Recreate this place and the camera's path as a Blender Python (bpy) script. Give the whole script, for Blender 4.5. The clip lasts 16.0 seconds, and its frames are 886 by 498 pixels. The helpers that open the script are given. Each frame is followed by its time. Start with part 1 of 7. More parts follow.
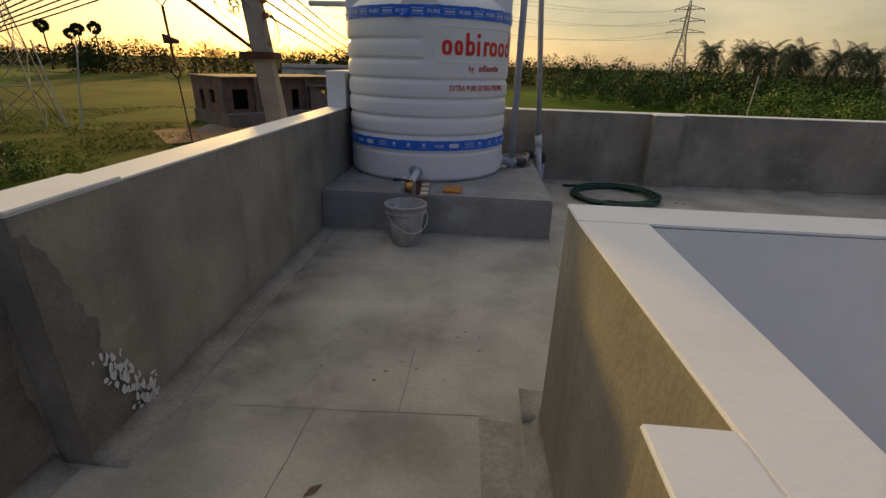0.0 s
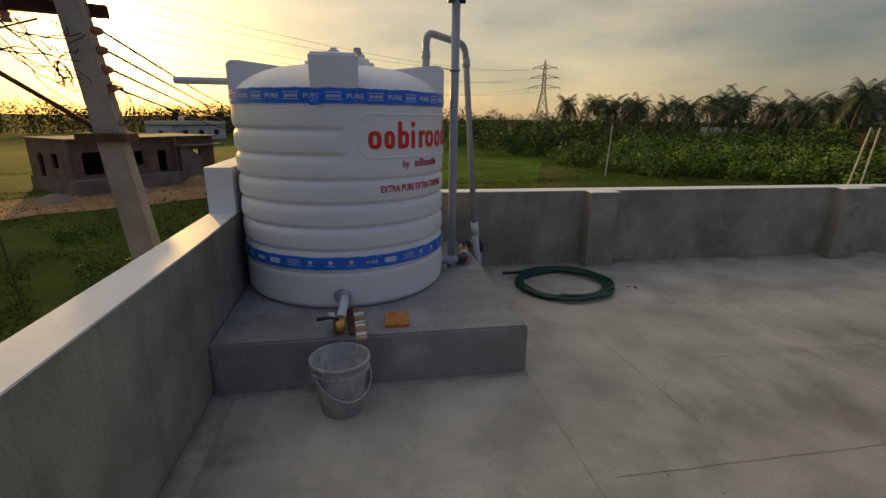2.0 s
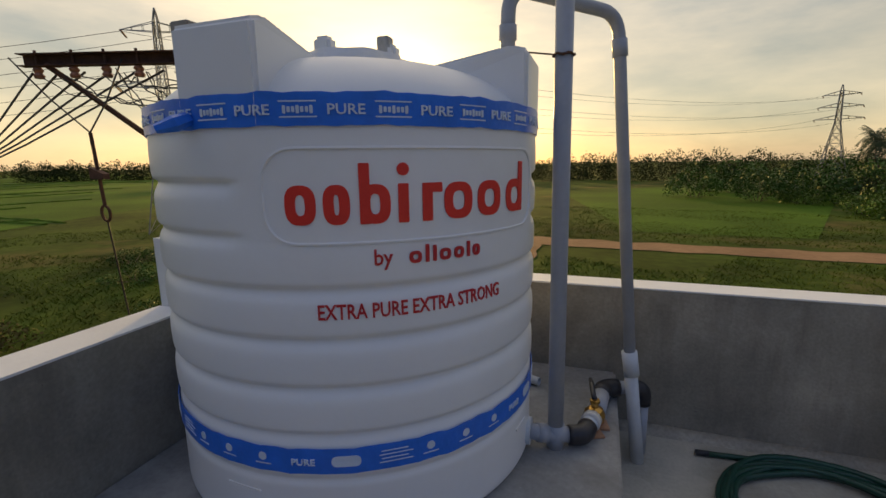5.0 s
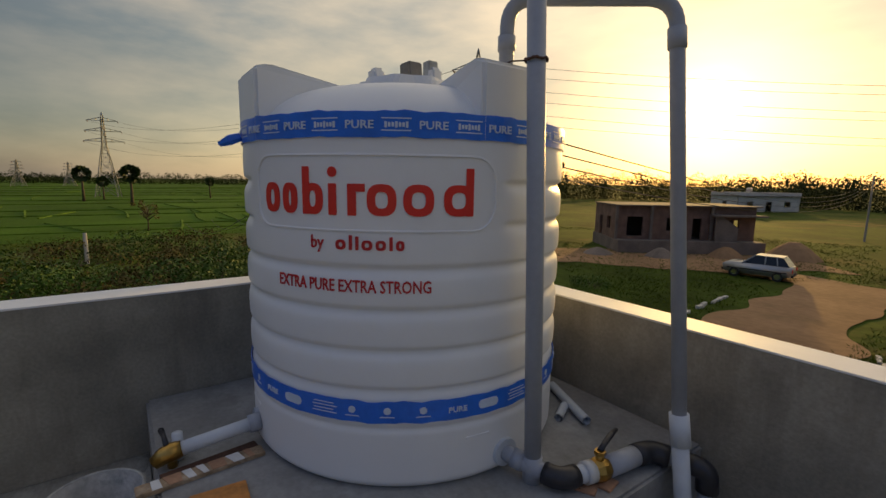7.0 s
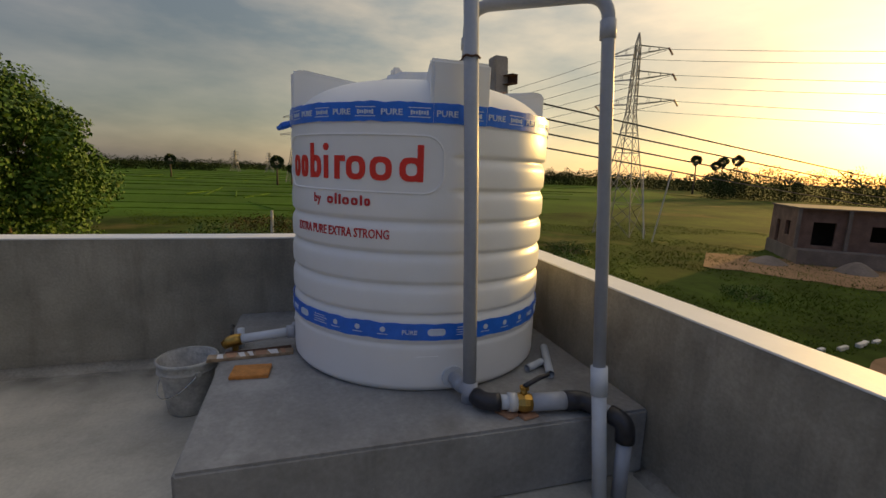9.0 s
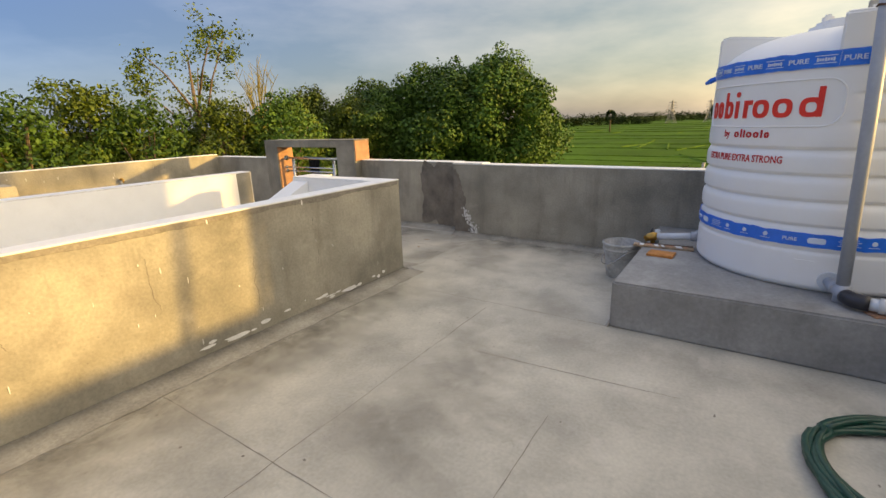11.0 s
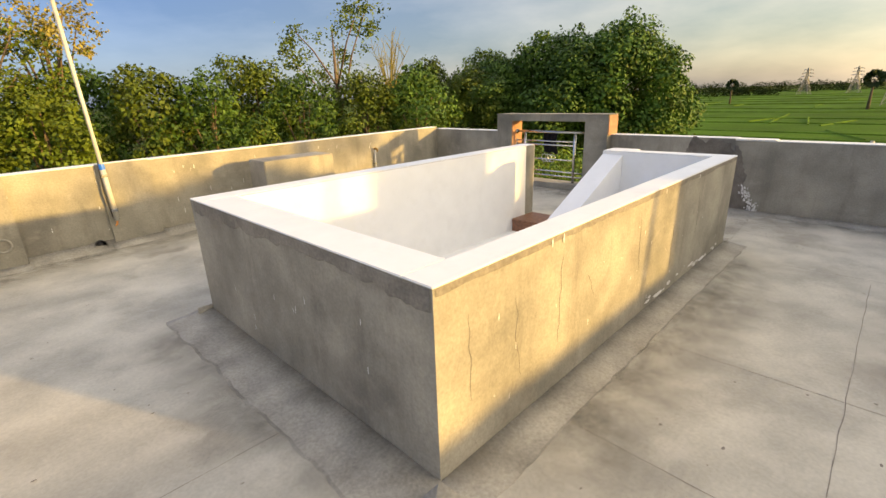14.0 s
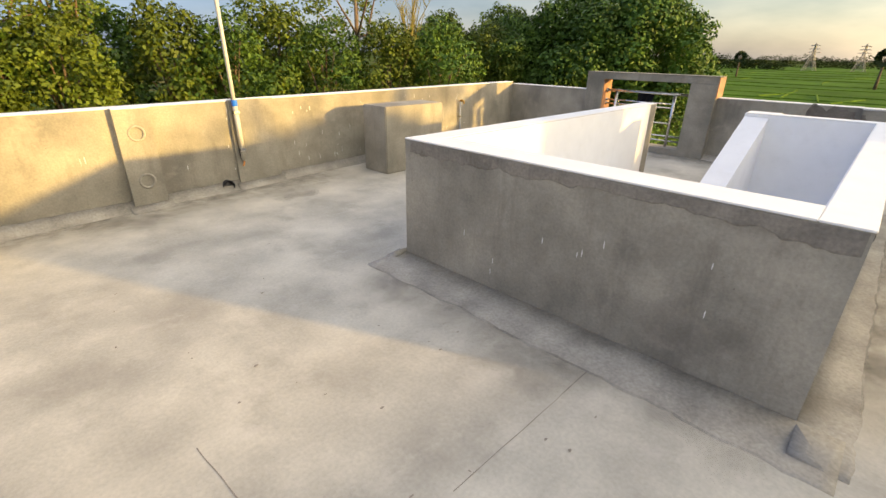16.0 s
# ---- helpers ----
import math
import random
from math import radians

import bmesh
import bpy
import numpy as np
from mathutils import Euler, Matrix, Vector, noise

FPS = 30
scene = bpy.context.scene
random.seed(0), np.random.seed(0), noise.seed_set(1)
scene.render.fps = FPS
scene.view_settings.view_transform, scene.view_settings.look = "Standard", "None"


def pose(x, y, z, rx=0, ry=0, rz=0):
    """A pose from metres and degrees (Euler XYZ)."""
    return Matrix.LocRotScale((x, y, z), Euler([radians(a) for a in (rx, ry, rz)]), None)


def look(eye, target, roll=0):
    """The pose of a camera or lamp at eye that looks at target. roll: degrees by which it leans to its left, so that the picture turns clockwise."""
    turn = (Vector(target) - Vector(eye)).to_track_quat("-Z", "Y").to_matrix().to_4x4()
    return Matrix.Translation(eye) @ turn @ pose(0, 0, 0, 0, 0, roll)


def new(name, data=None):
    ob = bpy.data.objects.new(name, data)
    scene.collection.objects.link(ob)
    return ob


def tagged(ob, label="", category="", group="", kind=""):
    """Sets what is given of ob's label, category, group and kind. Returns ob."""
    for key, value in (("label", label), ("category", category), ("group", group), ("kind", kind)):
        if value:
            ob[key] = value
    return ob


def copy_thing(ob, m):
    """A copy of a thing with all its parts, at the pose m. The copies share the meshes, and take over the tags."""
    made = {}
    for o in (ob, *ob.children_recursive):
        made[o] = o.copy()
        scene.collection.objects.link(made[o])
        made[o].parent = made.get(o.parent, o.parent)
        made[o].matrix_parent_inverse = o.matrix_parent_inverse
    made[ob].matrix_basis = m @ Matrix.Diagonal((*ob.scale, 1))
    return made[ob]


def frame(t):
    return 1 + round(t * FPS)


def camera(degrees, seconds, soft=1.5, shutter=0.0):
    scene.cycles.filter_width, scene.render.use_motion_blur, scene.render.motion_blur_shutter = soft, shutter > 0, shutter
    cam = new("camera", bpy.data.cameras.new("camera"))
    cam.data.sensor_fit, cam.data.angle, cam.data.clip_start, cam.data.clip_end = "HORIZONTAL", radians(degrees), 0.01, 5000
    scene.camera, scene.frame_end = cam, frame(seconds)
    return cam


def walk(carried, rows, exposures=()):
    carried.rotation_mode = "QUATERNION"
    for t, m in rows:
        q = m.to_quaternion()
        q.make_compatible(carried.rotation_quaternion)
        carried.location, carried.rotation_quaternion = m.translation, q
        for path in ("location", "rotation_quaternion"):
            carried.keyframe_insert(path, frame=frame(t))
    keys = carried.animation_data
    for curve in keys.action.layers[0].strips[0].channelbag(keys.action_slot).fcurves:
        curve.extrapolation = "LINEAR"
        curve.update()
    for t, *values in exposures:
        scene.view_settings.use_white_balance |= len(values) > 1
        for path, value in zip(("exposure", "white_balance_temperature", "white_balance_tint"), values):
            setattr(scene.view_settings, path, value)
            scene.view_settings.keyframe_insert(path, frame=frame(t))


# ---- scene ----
cam = camera(88.7, 16.0)
PATH = [
    (0, (1.212, -3.346, 1.258), (1.078, -1.5, 0.5), 1.7),
    (0.5, (1.077, -3.118, 1.301), (1.209, -1.264, 0.562), 3.7),
    (1, (0.888, -2.901, 1.378), (1.23, -1.046, 0.712), 2.5),
    (1.5, (0.844, -2.69, 1.41), (1.24, -0.836, 0.773), 1.7),
    (2, (0.874, -2.347, 1.5), (1.192, -0.452, 0.945), 0.7),
    (2.5, (0.907, -2.104, 1.512), (1.143, -0.179, 1.024), 0.7),
    (3, (0.967, -1.789, 1.497), (1.063, 0.162, 1.07), -0.2),
    (3.5, (1.117, -1.453, 1.525), (1.014, 0.502, 1.119), -0.6),
    (4, (1.258, -1.113, 1.507), (0.964, 0.831, 1.14), -0.2),
    (4.5, (1.429, -0.802, 1.485), (1.007, 1.119, 1.122), -0.6),
    (6.8, (2.561, -0.1, 1.44), (0.989, 1.095, 1.122), 0.6),
    (7, (2.615, -0.032, 1.434), (1.003, 1.115, 1.14), 0.9),
    (7.5, (2.738, 0.113, 1.447), (1.06, 1.165, 1.167), 1.5),
    (8, (2.954, 0.217, 1.434), (1.126, 0.98, 1.157), 1.8),
    (8.2, (3.028, 0.259, 1.415), (1.179, 0.964, 1.123), 1.8),
    (10.5, (4.307, 0.683, 1.356), (2.405, 0.355, 0.831), -0.2),
    (11, (4.705, 0.642, 1.359), (3.108, -0.432, 0.818), -1.9),
    (11.5, (5.049, 0.5, 1.369), (3.778, -0.947, 0.827), -1.0),
    (12, (5.371, 0.222, 1.352), (4.376, -1.424, 0.801), -2.8),
    (12.5, (5.542, 0.005, 1.405), (4.45, -1.577, 0.852), -2.8),
    (13, (5.851, -0.255, 1.504), (4.601, -1.709, 0.936), -2.1),
    (13.5, (6.191, -0.555, 1.527), (4.866, -1.931, 0.935), -2.6),
    (14, (6.456, -0.951, 1.484), (5.113, -2.287, 0.844), -2.0),
    (14.5, (6.757, -1.249, 1.42), (5.413, -2.557, 0.726), -0.6),
    (15, (7.02, -1.536, 1.406), (5.69, -2.827, 0.654), -0.0),
    (15.5, (7.192, -1.898, 1.429), (5.866, -3.164, 0.631), 0.4),
    (16, (7.541, -2.053, 1.4), (6.21, -3.316, 0.604), 1.1),
]
SKY, SUN = 0.055, 3.2
DECK, DECK_LOW, DECK_HIGH = 1.0, (0.17, 0.17, 0.17), (0.52, 0.52, 0.52)
EXPOSURES = ((0, -0.08, 7600, 8), (3.0, -0.16, 7450, 8), (4.5, 0.08, 7050, 8), (7.0, -0.13, 7500, 8), (8.2, -0.18, 7500, 8), (10.5, 0.94, 7550, 8), (12.0, 1.27, 7550, 8), (14.5, 1.29, 7350, 8), (16, 1.4, 7100, 8))
walk(cam, [(t, look(e, g, r)) for t, e, g, r in PATH], exposures=EXPOSURES)

# ---- world, sun ----
SUN_AZ, SUN_EL = 25.3, 8.2          # degrees west of north (+y), degrees above the horizon
world = bpy.data.worlds.new("sky")
scene.world = world
world.use_nodes = True
wn, wl = world.node_tree.nodes, world.node_tree.links
wn.clear()


def wnode(kind, **values):
    n = wn.new(kind)
    for key, v in values.items():
        n.inputs[key].default_value = v
    return n


w_out, w_clear, w_deck, w_add = wn.new("ShaderNodeOutputWorld"), wn.new("ShaderNodeBackground"), wn.new("ShaderNodeBackground"), wn.new("ShaderNodeAddShader")
w_sky = wn.new("ShaderNodeTexSky")
w_sky.sky_type, w_sky.sun_disc = "NISHITA", False
w_sky.sun_elevation, w_sky.sun_rotation = radians(SUN_EL), radians(-SUN_AZ)
w_sky.air_density, w_sky.dust_density, w_sky.ozone_density = 1.0, 1.2, 1.0
w_clear.inputs["Strength"].default_value = SKY
# a thin high cloud deck, brighter overhead, broken by soft billows
w_co = wn.new("ShaderNodeTexCoord")
w_sep = wn.new("ShaderNodeSeparateXYZ")
wl.new(w_co.outputs["Generated"], w_sep.inputs[0])
w_grad = wn.new("ShaderNodeValToRGB")
w_grad.color_ramp.elements[0].position, w_grad.color_ramp.elements[0].color = 0.18, (*DECK_LOW, 1)
w_grad.color_ramp.elements[1].position, w_grad.color_ramp.elements[1].color = 0.85, (*DECK_HIGH, 1)
wl.new(w_sep.outputs["Z"], w_grad.inputs["Fac"])
w_map = wnode("ShaderNodeMapping", Scale=(1.0, 1.0, 3.4), Location=(0.4, 1.3, 0.2))
w_noise = wnode("ShaderNodeTexNoise", Scale=1.6, Detail=9.0, Roughness=0.56)
wl.new(w_co.outputs["Generated"], w_map.inputs["Vector"])
wl.new(w_map.outputs["Vector"], w_noise.inputs["Vector"])
w_ramp = wn.new("ShaderNodeValToRGB")
w_ramp.color_ramp.elements[0].position, w_ramp.color_ramp.elements[0].color = 0.40, (0.45, 0.55, 0.74, 1)
w_ramp.color_ramp.elements[1].position, w_ramp.color_ramp.elements[1].color = 0.62, (1.5, 1.38, 1.3, 1)
wl.new(w_noise.outputs["Fac"], w_ramp.inputs["Fac"])
w_mix = wn.new("ShaderNodeMix")
w_mix.data_type, w_mix.blend_type = "RGBA", "MULTIPLY"
w_mix.inputs["Factor"].default_value = 1.0
wl.new(w_grad.outputs["Color"], w_mix.inputs[6])
wl.new(w_ramp.outputs["Color"], w_mix.inputs[7])
# the deck is warmer and brighter towards the sun, bluer away from it
w_dot = wn.new("ShaderNodeVectorMath")
w_dot.operation = "DOT_PRODUCT"
w_dot.inputs[1].default_value = (-math.sin(radians(SUN_AZ)), math.cos(radians(SUN_AZ)), 0.1)
wl.new(w_co.outputs["Generated"], w_dot.inputs[0])
w_half = wnode("ShaderNodeMapRange")
w_half.inputs["From Min"].default_value = -1.0
wl.new(w_dot.outputs["Value"], w_half.inputs["Value"])
w_side = wn.new("ShaderNodeValToRGB")
w_side.color_ramp.elements[0].position, w_side.color_ramp.elements[0].color = 0.1, (0.30, 0.42, 0.76, 1)
w_side.color_ramp.elements[1].position, w_side.color_ramp.elements[1].color = 0.83, (2.0, 1.75, 1.36, 1)
w_mid = w_side.color_ramp.elements.new(0.66)
w_mid.color = (0.84, 0.82, 0.83, 1)
wl.new(w_half.outputs["Result"], w_side.inputs["Fac"])
# haze dims the clear sky away from the sun
w_far = wn.new("ShaderNodeValToRGB")
w_far.color_ramp.elements[0].position, w_far.color_ramp.elements[0].color = 0.12, (0.42, 0.56, 1.0, 1)
w_far.color_ramp.elements[1].position, w_far.color_ramp.elements[1].color = 0.6, (1, 1, 1, 1)
wl.new(w_half.outputs["Result"], w_far.inputs["Fac"])
w_dim = wn.new("ShaderNodeMix")
w_dim.data_type, w_dim.blend_type = "RGBA", "MULTIPLY"
w_dim.inputs["Factor"].default_value = 1.0
wl.new(w_sky.outputs["Color"], w_dim.inputs[6])
wl.new(w_far.outputs["Color"], w_dim.inputs[7])
wl.new(w_dim.outputs[2], w_clear.inputs["Color"])
w_tone = wn.new("ShaderNodeMix")
w_tone.data_type, w_tone.blend_type = "RGBA", "MULTIPLY"
w_tone.inputs["Factor"].default_value = 1.0
wl.new(w_mix.outputs[2], w_tone.inputs[6])
wl.new(w_side.outputs["Color"], w_tone.inputs[7])
wl.new(w_tone.outputs[2], w_deck.inputs["Color"])
w_deck.inputs["Strength"].default_value = DECK
wl.new(w_clear.outputs[0], w_add.inputs[0])
wl.new(w_deck.outputs[0], w_add.inputs[1])
# the low sun's glare in the haze
w_to = wn.new("ShaderNodeVectorMath")
w_to.operation = "DOT_PRODUCT"
w_to.inputs[1].default_value = (-math.sin(radians(SUN_AZ)) * math.cos(radians(SUN_EL)), math.cos(radians(SUN_AZ)) * math.cos(radians(SUN_EL)), math.sin(radians(SUN_EL)))
wl.new(w_co.outputs["Generated"], w_to.inputs[0])
w_sum = w_add
for sharp, power, tone in ((1500.0, 5.0, (1.0, 0.86, 0.55, 1)), (140.0, 0.7, (1.0, 0.66, 0.26, 1))):
    w_pow = wn.new("ShaderNodeMath")
    w_pow.operation = "POWER"
    w_pow.inputs[1].default_value = sharp
    w_clip = wnode("ShaderNodeMapRange")
    wl.new(w_to.outputs["Value"], w_clip.inputs["Value"])
    wl.new(w_clip.outputs["Result"], w_pow.inputs[0])
    w_amt = wn.new("ShaderNodeMath")
    w_amt.operation = "MULTIPLY"
    w_amt.inputs[1].default_value = power
    wl.new(w_pow.outputs[0], w_amt.inputs[0])
    w_glow = wn.new("ShaderNodeBackground")
    w_glow.inputs["Color"].default_value = tone
    wl.new(w_amt.outputs[0], w_glow.inputs["Strength"])
    w_join = wn.new("ShaderNodeAddShader")
    wl.new(w_sum.outputs[0], w_join.inputs[0])
    wl.new(w_glow.outputs[0], w_join.inputs[1])
    w_sum = w_join
wl.new(w_sum.outputs[0], w_out.inputs["Surface"])

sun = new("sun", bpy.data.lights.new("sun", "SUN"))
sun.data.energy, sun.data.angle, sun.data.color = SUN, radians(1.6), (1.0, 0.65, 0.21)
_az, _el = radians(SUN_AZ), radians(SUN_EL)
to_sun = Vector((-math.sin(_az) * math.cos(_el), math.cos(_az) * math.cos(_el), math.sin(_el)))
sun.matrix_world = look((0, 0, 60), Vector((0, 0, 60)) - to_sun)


# ---- materials ----
def material(name, base, rough=0.8, metal=0.0, var=0.15, scale=6.0, fine=60.0, bump=0.1, tint=None, spots=0.0, spot_color=(0.1, 0.1, 0.1), spot_scale=2.0, piece=0.0, wax=0.0, gloss=0.5, layers=()):
    """A procedural surface: colour varied at two scales, optional stains, fine relief."""
    m = bpy.data.materials.new(name)
    m.use_nodes = True
    n, l = m.node_tree.nodes, m.node_tree.links
    b = n["Principled BSDF"]
    b.inputs["Roughness"].default_value, b.inputs["Metallic"].default_value = rough, metal
    b.inputs["Specular IOR Level"].default_value = gloss
    co = n.new("ShaderNodeTexCoord")
    big, small = n.new("ShaderNodeTexNoise"), n.new("ShaderNodeTexNoise")
    big.inputs["Scale"].default_value, big.inputs["Detail"].default_value = scale, 6.0
    small.inputs["Scale"].default_value, small.inputs["Detail"].default_value = fine, 3.0
    for x in (big, small):
        l.new(co.outputs["Object"], x.inputs["Vector"])
    ramp = n.new("ShaderNodeValToRGB")
    t = tint or base
    ramp.color_ramp.elements[0].position, ramp.color_ramp.elements[1].position = 0.3, 0.7
    ramp.color_ramp.elements[0].color = (*[c * (1 - var) for c in t], 1)
    ramp.color_ramp.elements[1].color = (*[min(1, c * (1 + var)) for c in base], 1)
    l.new(big.outputs["Fac"], ramp.inputs["Fac"])
    grain = n.new("ShaderNodeMix")
    grain.data_type, grain.blend_type = "RGBA", "OVERLAY"
    grain.inputs["Factor"].default_value = min(1.0, var * 1.3)
    l.new(ramp.outputs["Color"], grain.inputs[6])
    l.new(small.outputs["Fac"], grain.inputs[7])
    last = grain.outputs[2]
    if spots:
        sp = n.new("ShaderNodeTexNoise")
        sp.inputs["Scale"].default_value, sp.inputs["Detail"].default_value = spot_scale, 7.0
        sp.inputs["Roughness"].default_value = 0.65
        l.new(co.outputs["Object"], sp.inputs["Vector"])
        sr = n.new("ShaderNodeValToRGB")
        sr.color_ramp.elements[0].position, sr.color_ramp.elements[1].position = 0.54, 0.72
        l.new(sp.outputs["Fac"], sr.inputs["Fac"])
        amount = n.new("ShaderNodeMath")
        amount.operation, amount.inputs[1].default_value = "MULTIPLY", spots
        l.new(sr.outputs["Color"], amount.inputs[0])
        stain = n.new("ShaderNodeMix")
        stain.data_type = "RGBA"
        stain.inputs[7].default_value = (*spot_color, 1)
        l.new(amount.outputs[0], stain.inputs["Factor"])
        l.new(last, stain.inputs[6])
        last = stain.outputs[2]
    for color, amount_l, stretch, lo, hi in layers:
        mp = n.new("ShaderNodeMapping")
        mp.inputs["Scale"].default_value = stretch
        nz = n.new("ShaderNodeTexNoise")
        nz.inputs["Scale"].default_value, nz.inputs["Detail"].default_value, nz.inputs["Roughness"].default_value = 1.0, 8.0, 0.68
        l.new(co.outputs["Object"], mp.inputs["Vector"])
        l.new(mp.outputs["Vector"], nz.inputs["Vector"])
        cut = n.new("ShaderNodeMapRange")
        cut.inputs["From Min"].default_value, cut.inputs["From Max"].default_value = lo, hi
        cut.inputs["To Max"].default_value = amount_l
        l.new(nz.outputs["Fac"], cut.inputs["Value"])
        lay = n.new("ShaderNodeMix")
        lay.data_type = "RGBA"
        lay.inputs[7].default_value = (*color, 1)
        l.new(cut.outputs["Result"], lay.inputs["Factor"])
        l.new(last, lay.inputs[6])
        last = lay.outputs[2]
    if piece:
        info = n.new("ShaderNodeObjectInfo")
        rng = n.new("ShaderNodeMapRange")
        rng.inputs["To Min"].default_value, rng.inputs["To Max"].default_value = 1 - piece, 1 + piece
        l.new(info.outputs["Random"], rng.inputs["Value"])
        hsv = n.new("ShaderNodeHueSaturation")
        l.new(rng.outputs["Result"], hsv.inputs["Value"])
        l.new(last, hsv.inputs["Color"])
        last = hsv.outputs["Color"]
    l.new(last, b.inputs["Base Color"])
    if wax:
        b.inputs["Subsurface Weight"].default_value = wax
        b.inputs["Subsurface Radius"].default_value = (0.03, 0.03, 0.03)
    if bump:
        bp = n.new("ShaderNodeBump")
        bp.inputs["Strength"].default_value, bp.inputs["Distance"].default_value = bump, 0.01
        add = n.new("ShaderNodeMath")
        l.new(big.outputs["Fac"], add.inputs[0])
        l.new(small.outputs["Fac"], add.inputs[1])
        l.new(add.outputs[0], bp.inputs["Height"])
        l.new(bp.outputs["Normal"], b.inputs["Normal"])
    return m


PLASTER = material("cement_plaster", (0.32, 0.296, 0.242), 0.9, var=0.2, scale=2.2, fine=70, bump=0.2, tint=(0.24, 0.226, 0.188), spots=0.6, spot_color=(0.17, 0.15, 0.125), spot_scale=1.5,
                   layers=(((0.13, 0.115, 0.095), 0.55, (5.5, 5.5, 0.9), 0.52, 0.74), ((0.46, 0.42, 0.35), 0.5, (3.0, 3.0, 4.5), 0.56, 0.76), ((0.09, 0.08, 0.065), 0.7, (34, 34, 26), 0.66, 0.74)))
FLOOR = material("cement_floor", (0.495, 0.465, 0.388), 0.8, var=0.14, scale=2.2, tint=(0.385, 0.365, 0.308), fine=55, bump=0.12, spots=0.5, spot_color=(0.285, 0.262, 0.218), spot_scale=0.8,
                 layers=(((0.25, 0.228, 0.185), 0.5, (2.6, 1.7, 2), 0.53, 0.72), ((0.60, 0.56, 0.49), 0.5, (4.2, 5.5, 4), 0.55, 0.75), ((0.16, 0.14, 0.11), 0.6, (26, 30, 26), 0.67, 0.76)))
PLATFORM = material("smooth_cement", (0.27, 0.268, 0.26), 0.6, var=0.2, scale=3, fine=45, bump=0.1, spots=0.55, spot_color=(0.45, 0.45, 0.44), spot_scale=3,
                    layers=(((0.15, 0.148, 0.14), 0.6, (3.5, 4.5, 2.5), 0.52, 0.72), ((0.5, 0.49, 0.47), 0.6, (22, 22, 22), 0.66, 0.75)))
COVE = material("cement_cove", (0.335, 0.312, 0.264), 0.9, var=0.28, scale=4, fine=60, bump=0.35, spots=0.6, spot_color=(0.21, 0.185, 0.15), spot_scale=2.2, layers=(((0.42, 0.39, 0.33), 0.6, (6, 6, 6), 0.54, 0.72),))
WHITE = material("white_paint", (0.80, 0.80, 0.79), 0.6, var=0.03, scale=5, fine=60, bump=0.08, spots=0.12, spot_color=(0.5, 0.48, 0.45), spot_scale=6)
WET = material("dark_plaster", (0.215, 0.195, 0.165), 0.9, var=0.3, scale=5, fine=60, bump=0.3, spots=0.6, spot_color=(0.33, 0.30, 0.25), spot_scale=9)
STAIN = material("damp_plaster", (0.17, 0.15, 0.125), 0.9, var=0.3, scale=6, fine=80, bump=0.2)
LIME = material("lime_splash", (0.72, 0.71, 0.69), 0.9, var=0.1, scale=20, bump=0.3)
JOINT = material("dark_joint", (0.22, 0.195, 0.165), 0.95, var=0.2, scale=12)
TANK = material("white_polyethylene", (0.82, 0.825, 0.82), 0.38, var=0.02, scale=2, fine=40, bump=0.03, spots=0.12, spot_color=(0.55, 0.54, 0.5), spot_scale=2.5)
BLUE = material("blue_tape", (0.012, 0.16, 0.70), 0.3, var=0.1, scale=14, bump=0.1)
TAPEWHITE = material("tape_print", (0.62, 0.70, 0.82), 0.4, var=0.05)
RED = material("red_print", (0.74, 0.03, 0.018), 0.45, var=0.05, scale=20)
DARKRED = material("dark_red_print", (0.52, 0.02, 0.025), 0.45, var=0.05, scale=20)
PVC = material("grey_pvc", (0.36, 0.385, 0.43), 0.45, var=0.06, scale=10, fine=50, bump=0.04, spots=0.2, spot_color=(0.5, 0.5, 0.5), spot_scale=8)
PVCLIGHT = material("pale_pvc", (0.58, 0.62, 0.66), 0.45, var=0.06, scale=10, bump=0.04)
BLACKPVC = material("black_pvc", (0.025, 0.025, 0.03), 0.4, var=0.2, scale=12, bump=0.04)
BRASS = material("brass", (0.48, 0.29, 0.08), 0.35, 1.0, var=0.2, scale=20, bump=0.1)
STEEL = material("stainless_steel", (0.62, 0.62, 0.6), 0.25, 1.0, var=0.06, scale=10, bump=0.02)
HOSE = material("green_hose", (0.006, 0.05, 0.032), 0.4, var=0.2, scale=30, bump=0.03)
BUCKET = material("mortar_stained_plastic", (0.40, 0.40, 0.38), 0.75, var=0.3, scale=9, fine=50, bump=0.4, spots=0.6, spot_color=(0.04, 0.045, 0.045), spot_scale=6)
BUCKETIN = material("mortar_crust", (0.48, 0.47, 0.45), 0.9, var=0.25, scale=12, bump=0.5, spots=0.6, spot_color=(0.10, 0.14, 0.14), spot_scale=8)
ORANGE = material("terracotta_tile", (0.55, 0.22, 0.05), 0.7, var=0.25, scale=14, bump=0.2)
WOOD = material("weathered_wood", (0.34, 0.24, 0.15), 0.85, var=0.35, scale=16, fine=90, bump=0.3, spots=0.6, spot_color=(0.58, 0.5, 0.4), spot_scale=10)
TREAD = material("brown_granite", (0.20, 0.09, 0.05), 0.4, var=0.35, scale=25, fine=150, bump=0.08)
IRON = material("rusty_iron", (0.11, 0.055, 0.035), 0.8, 0.3, var=0.3, scale=12, bump=0.2)
CONCRETE = material("grey_concrete", (0.33, 0.30, 0.27), 0.9, var=0.15, scale=4, fine=40, bump=0.3)
WIRE = material("wire", (0.05, 0.045, 0.04), 0.6, 0.2, var=0.1)
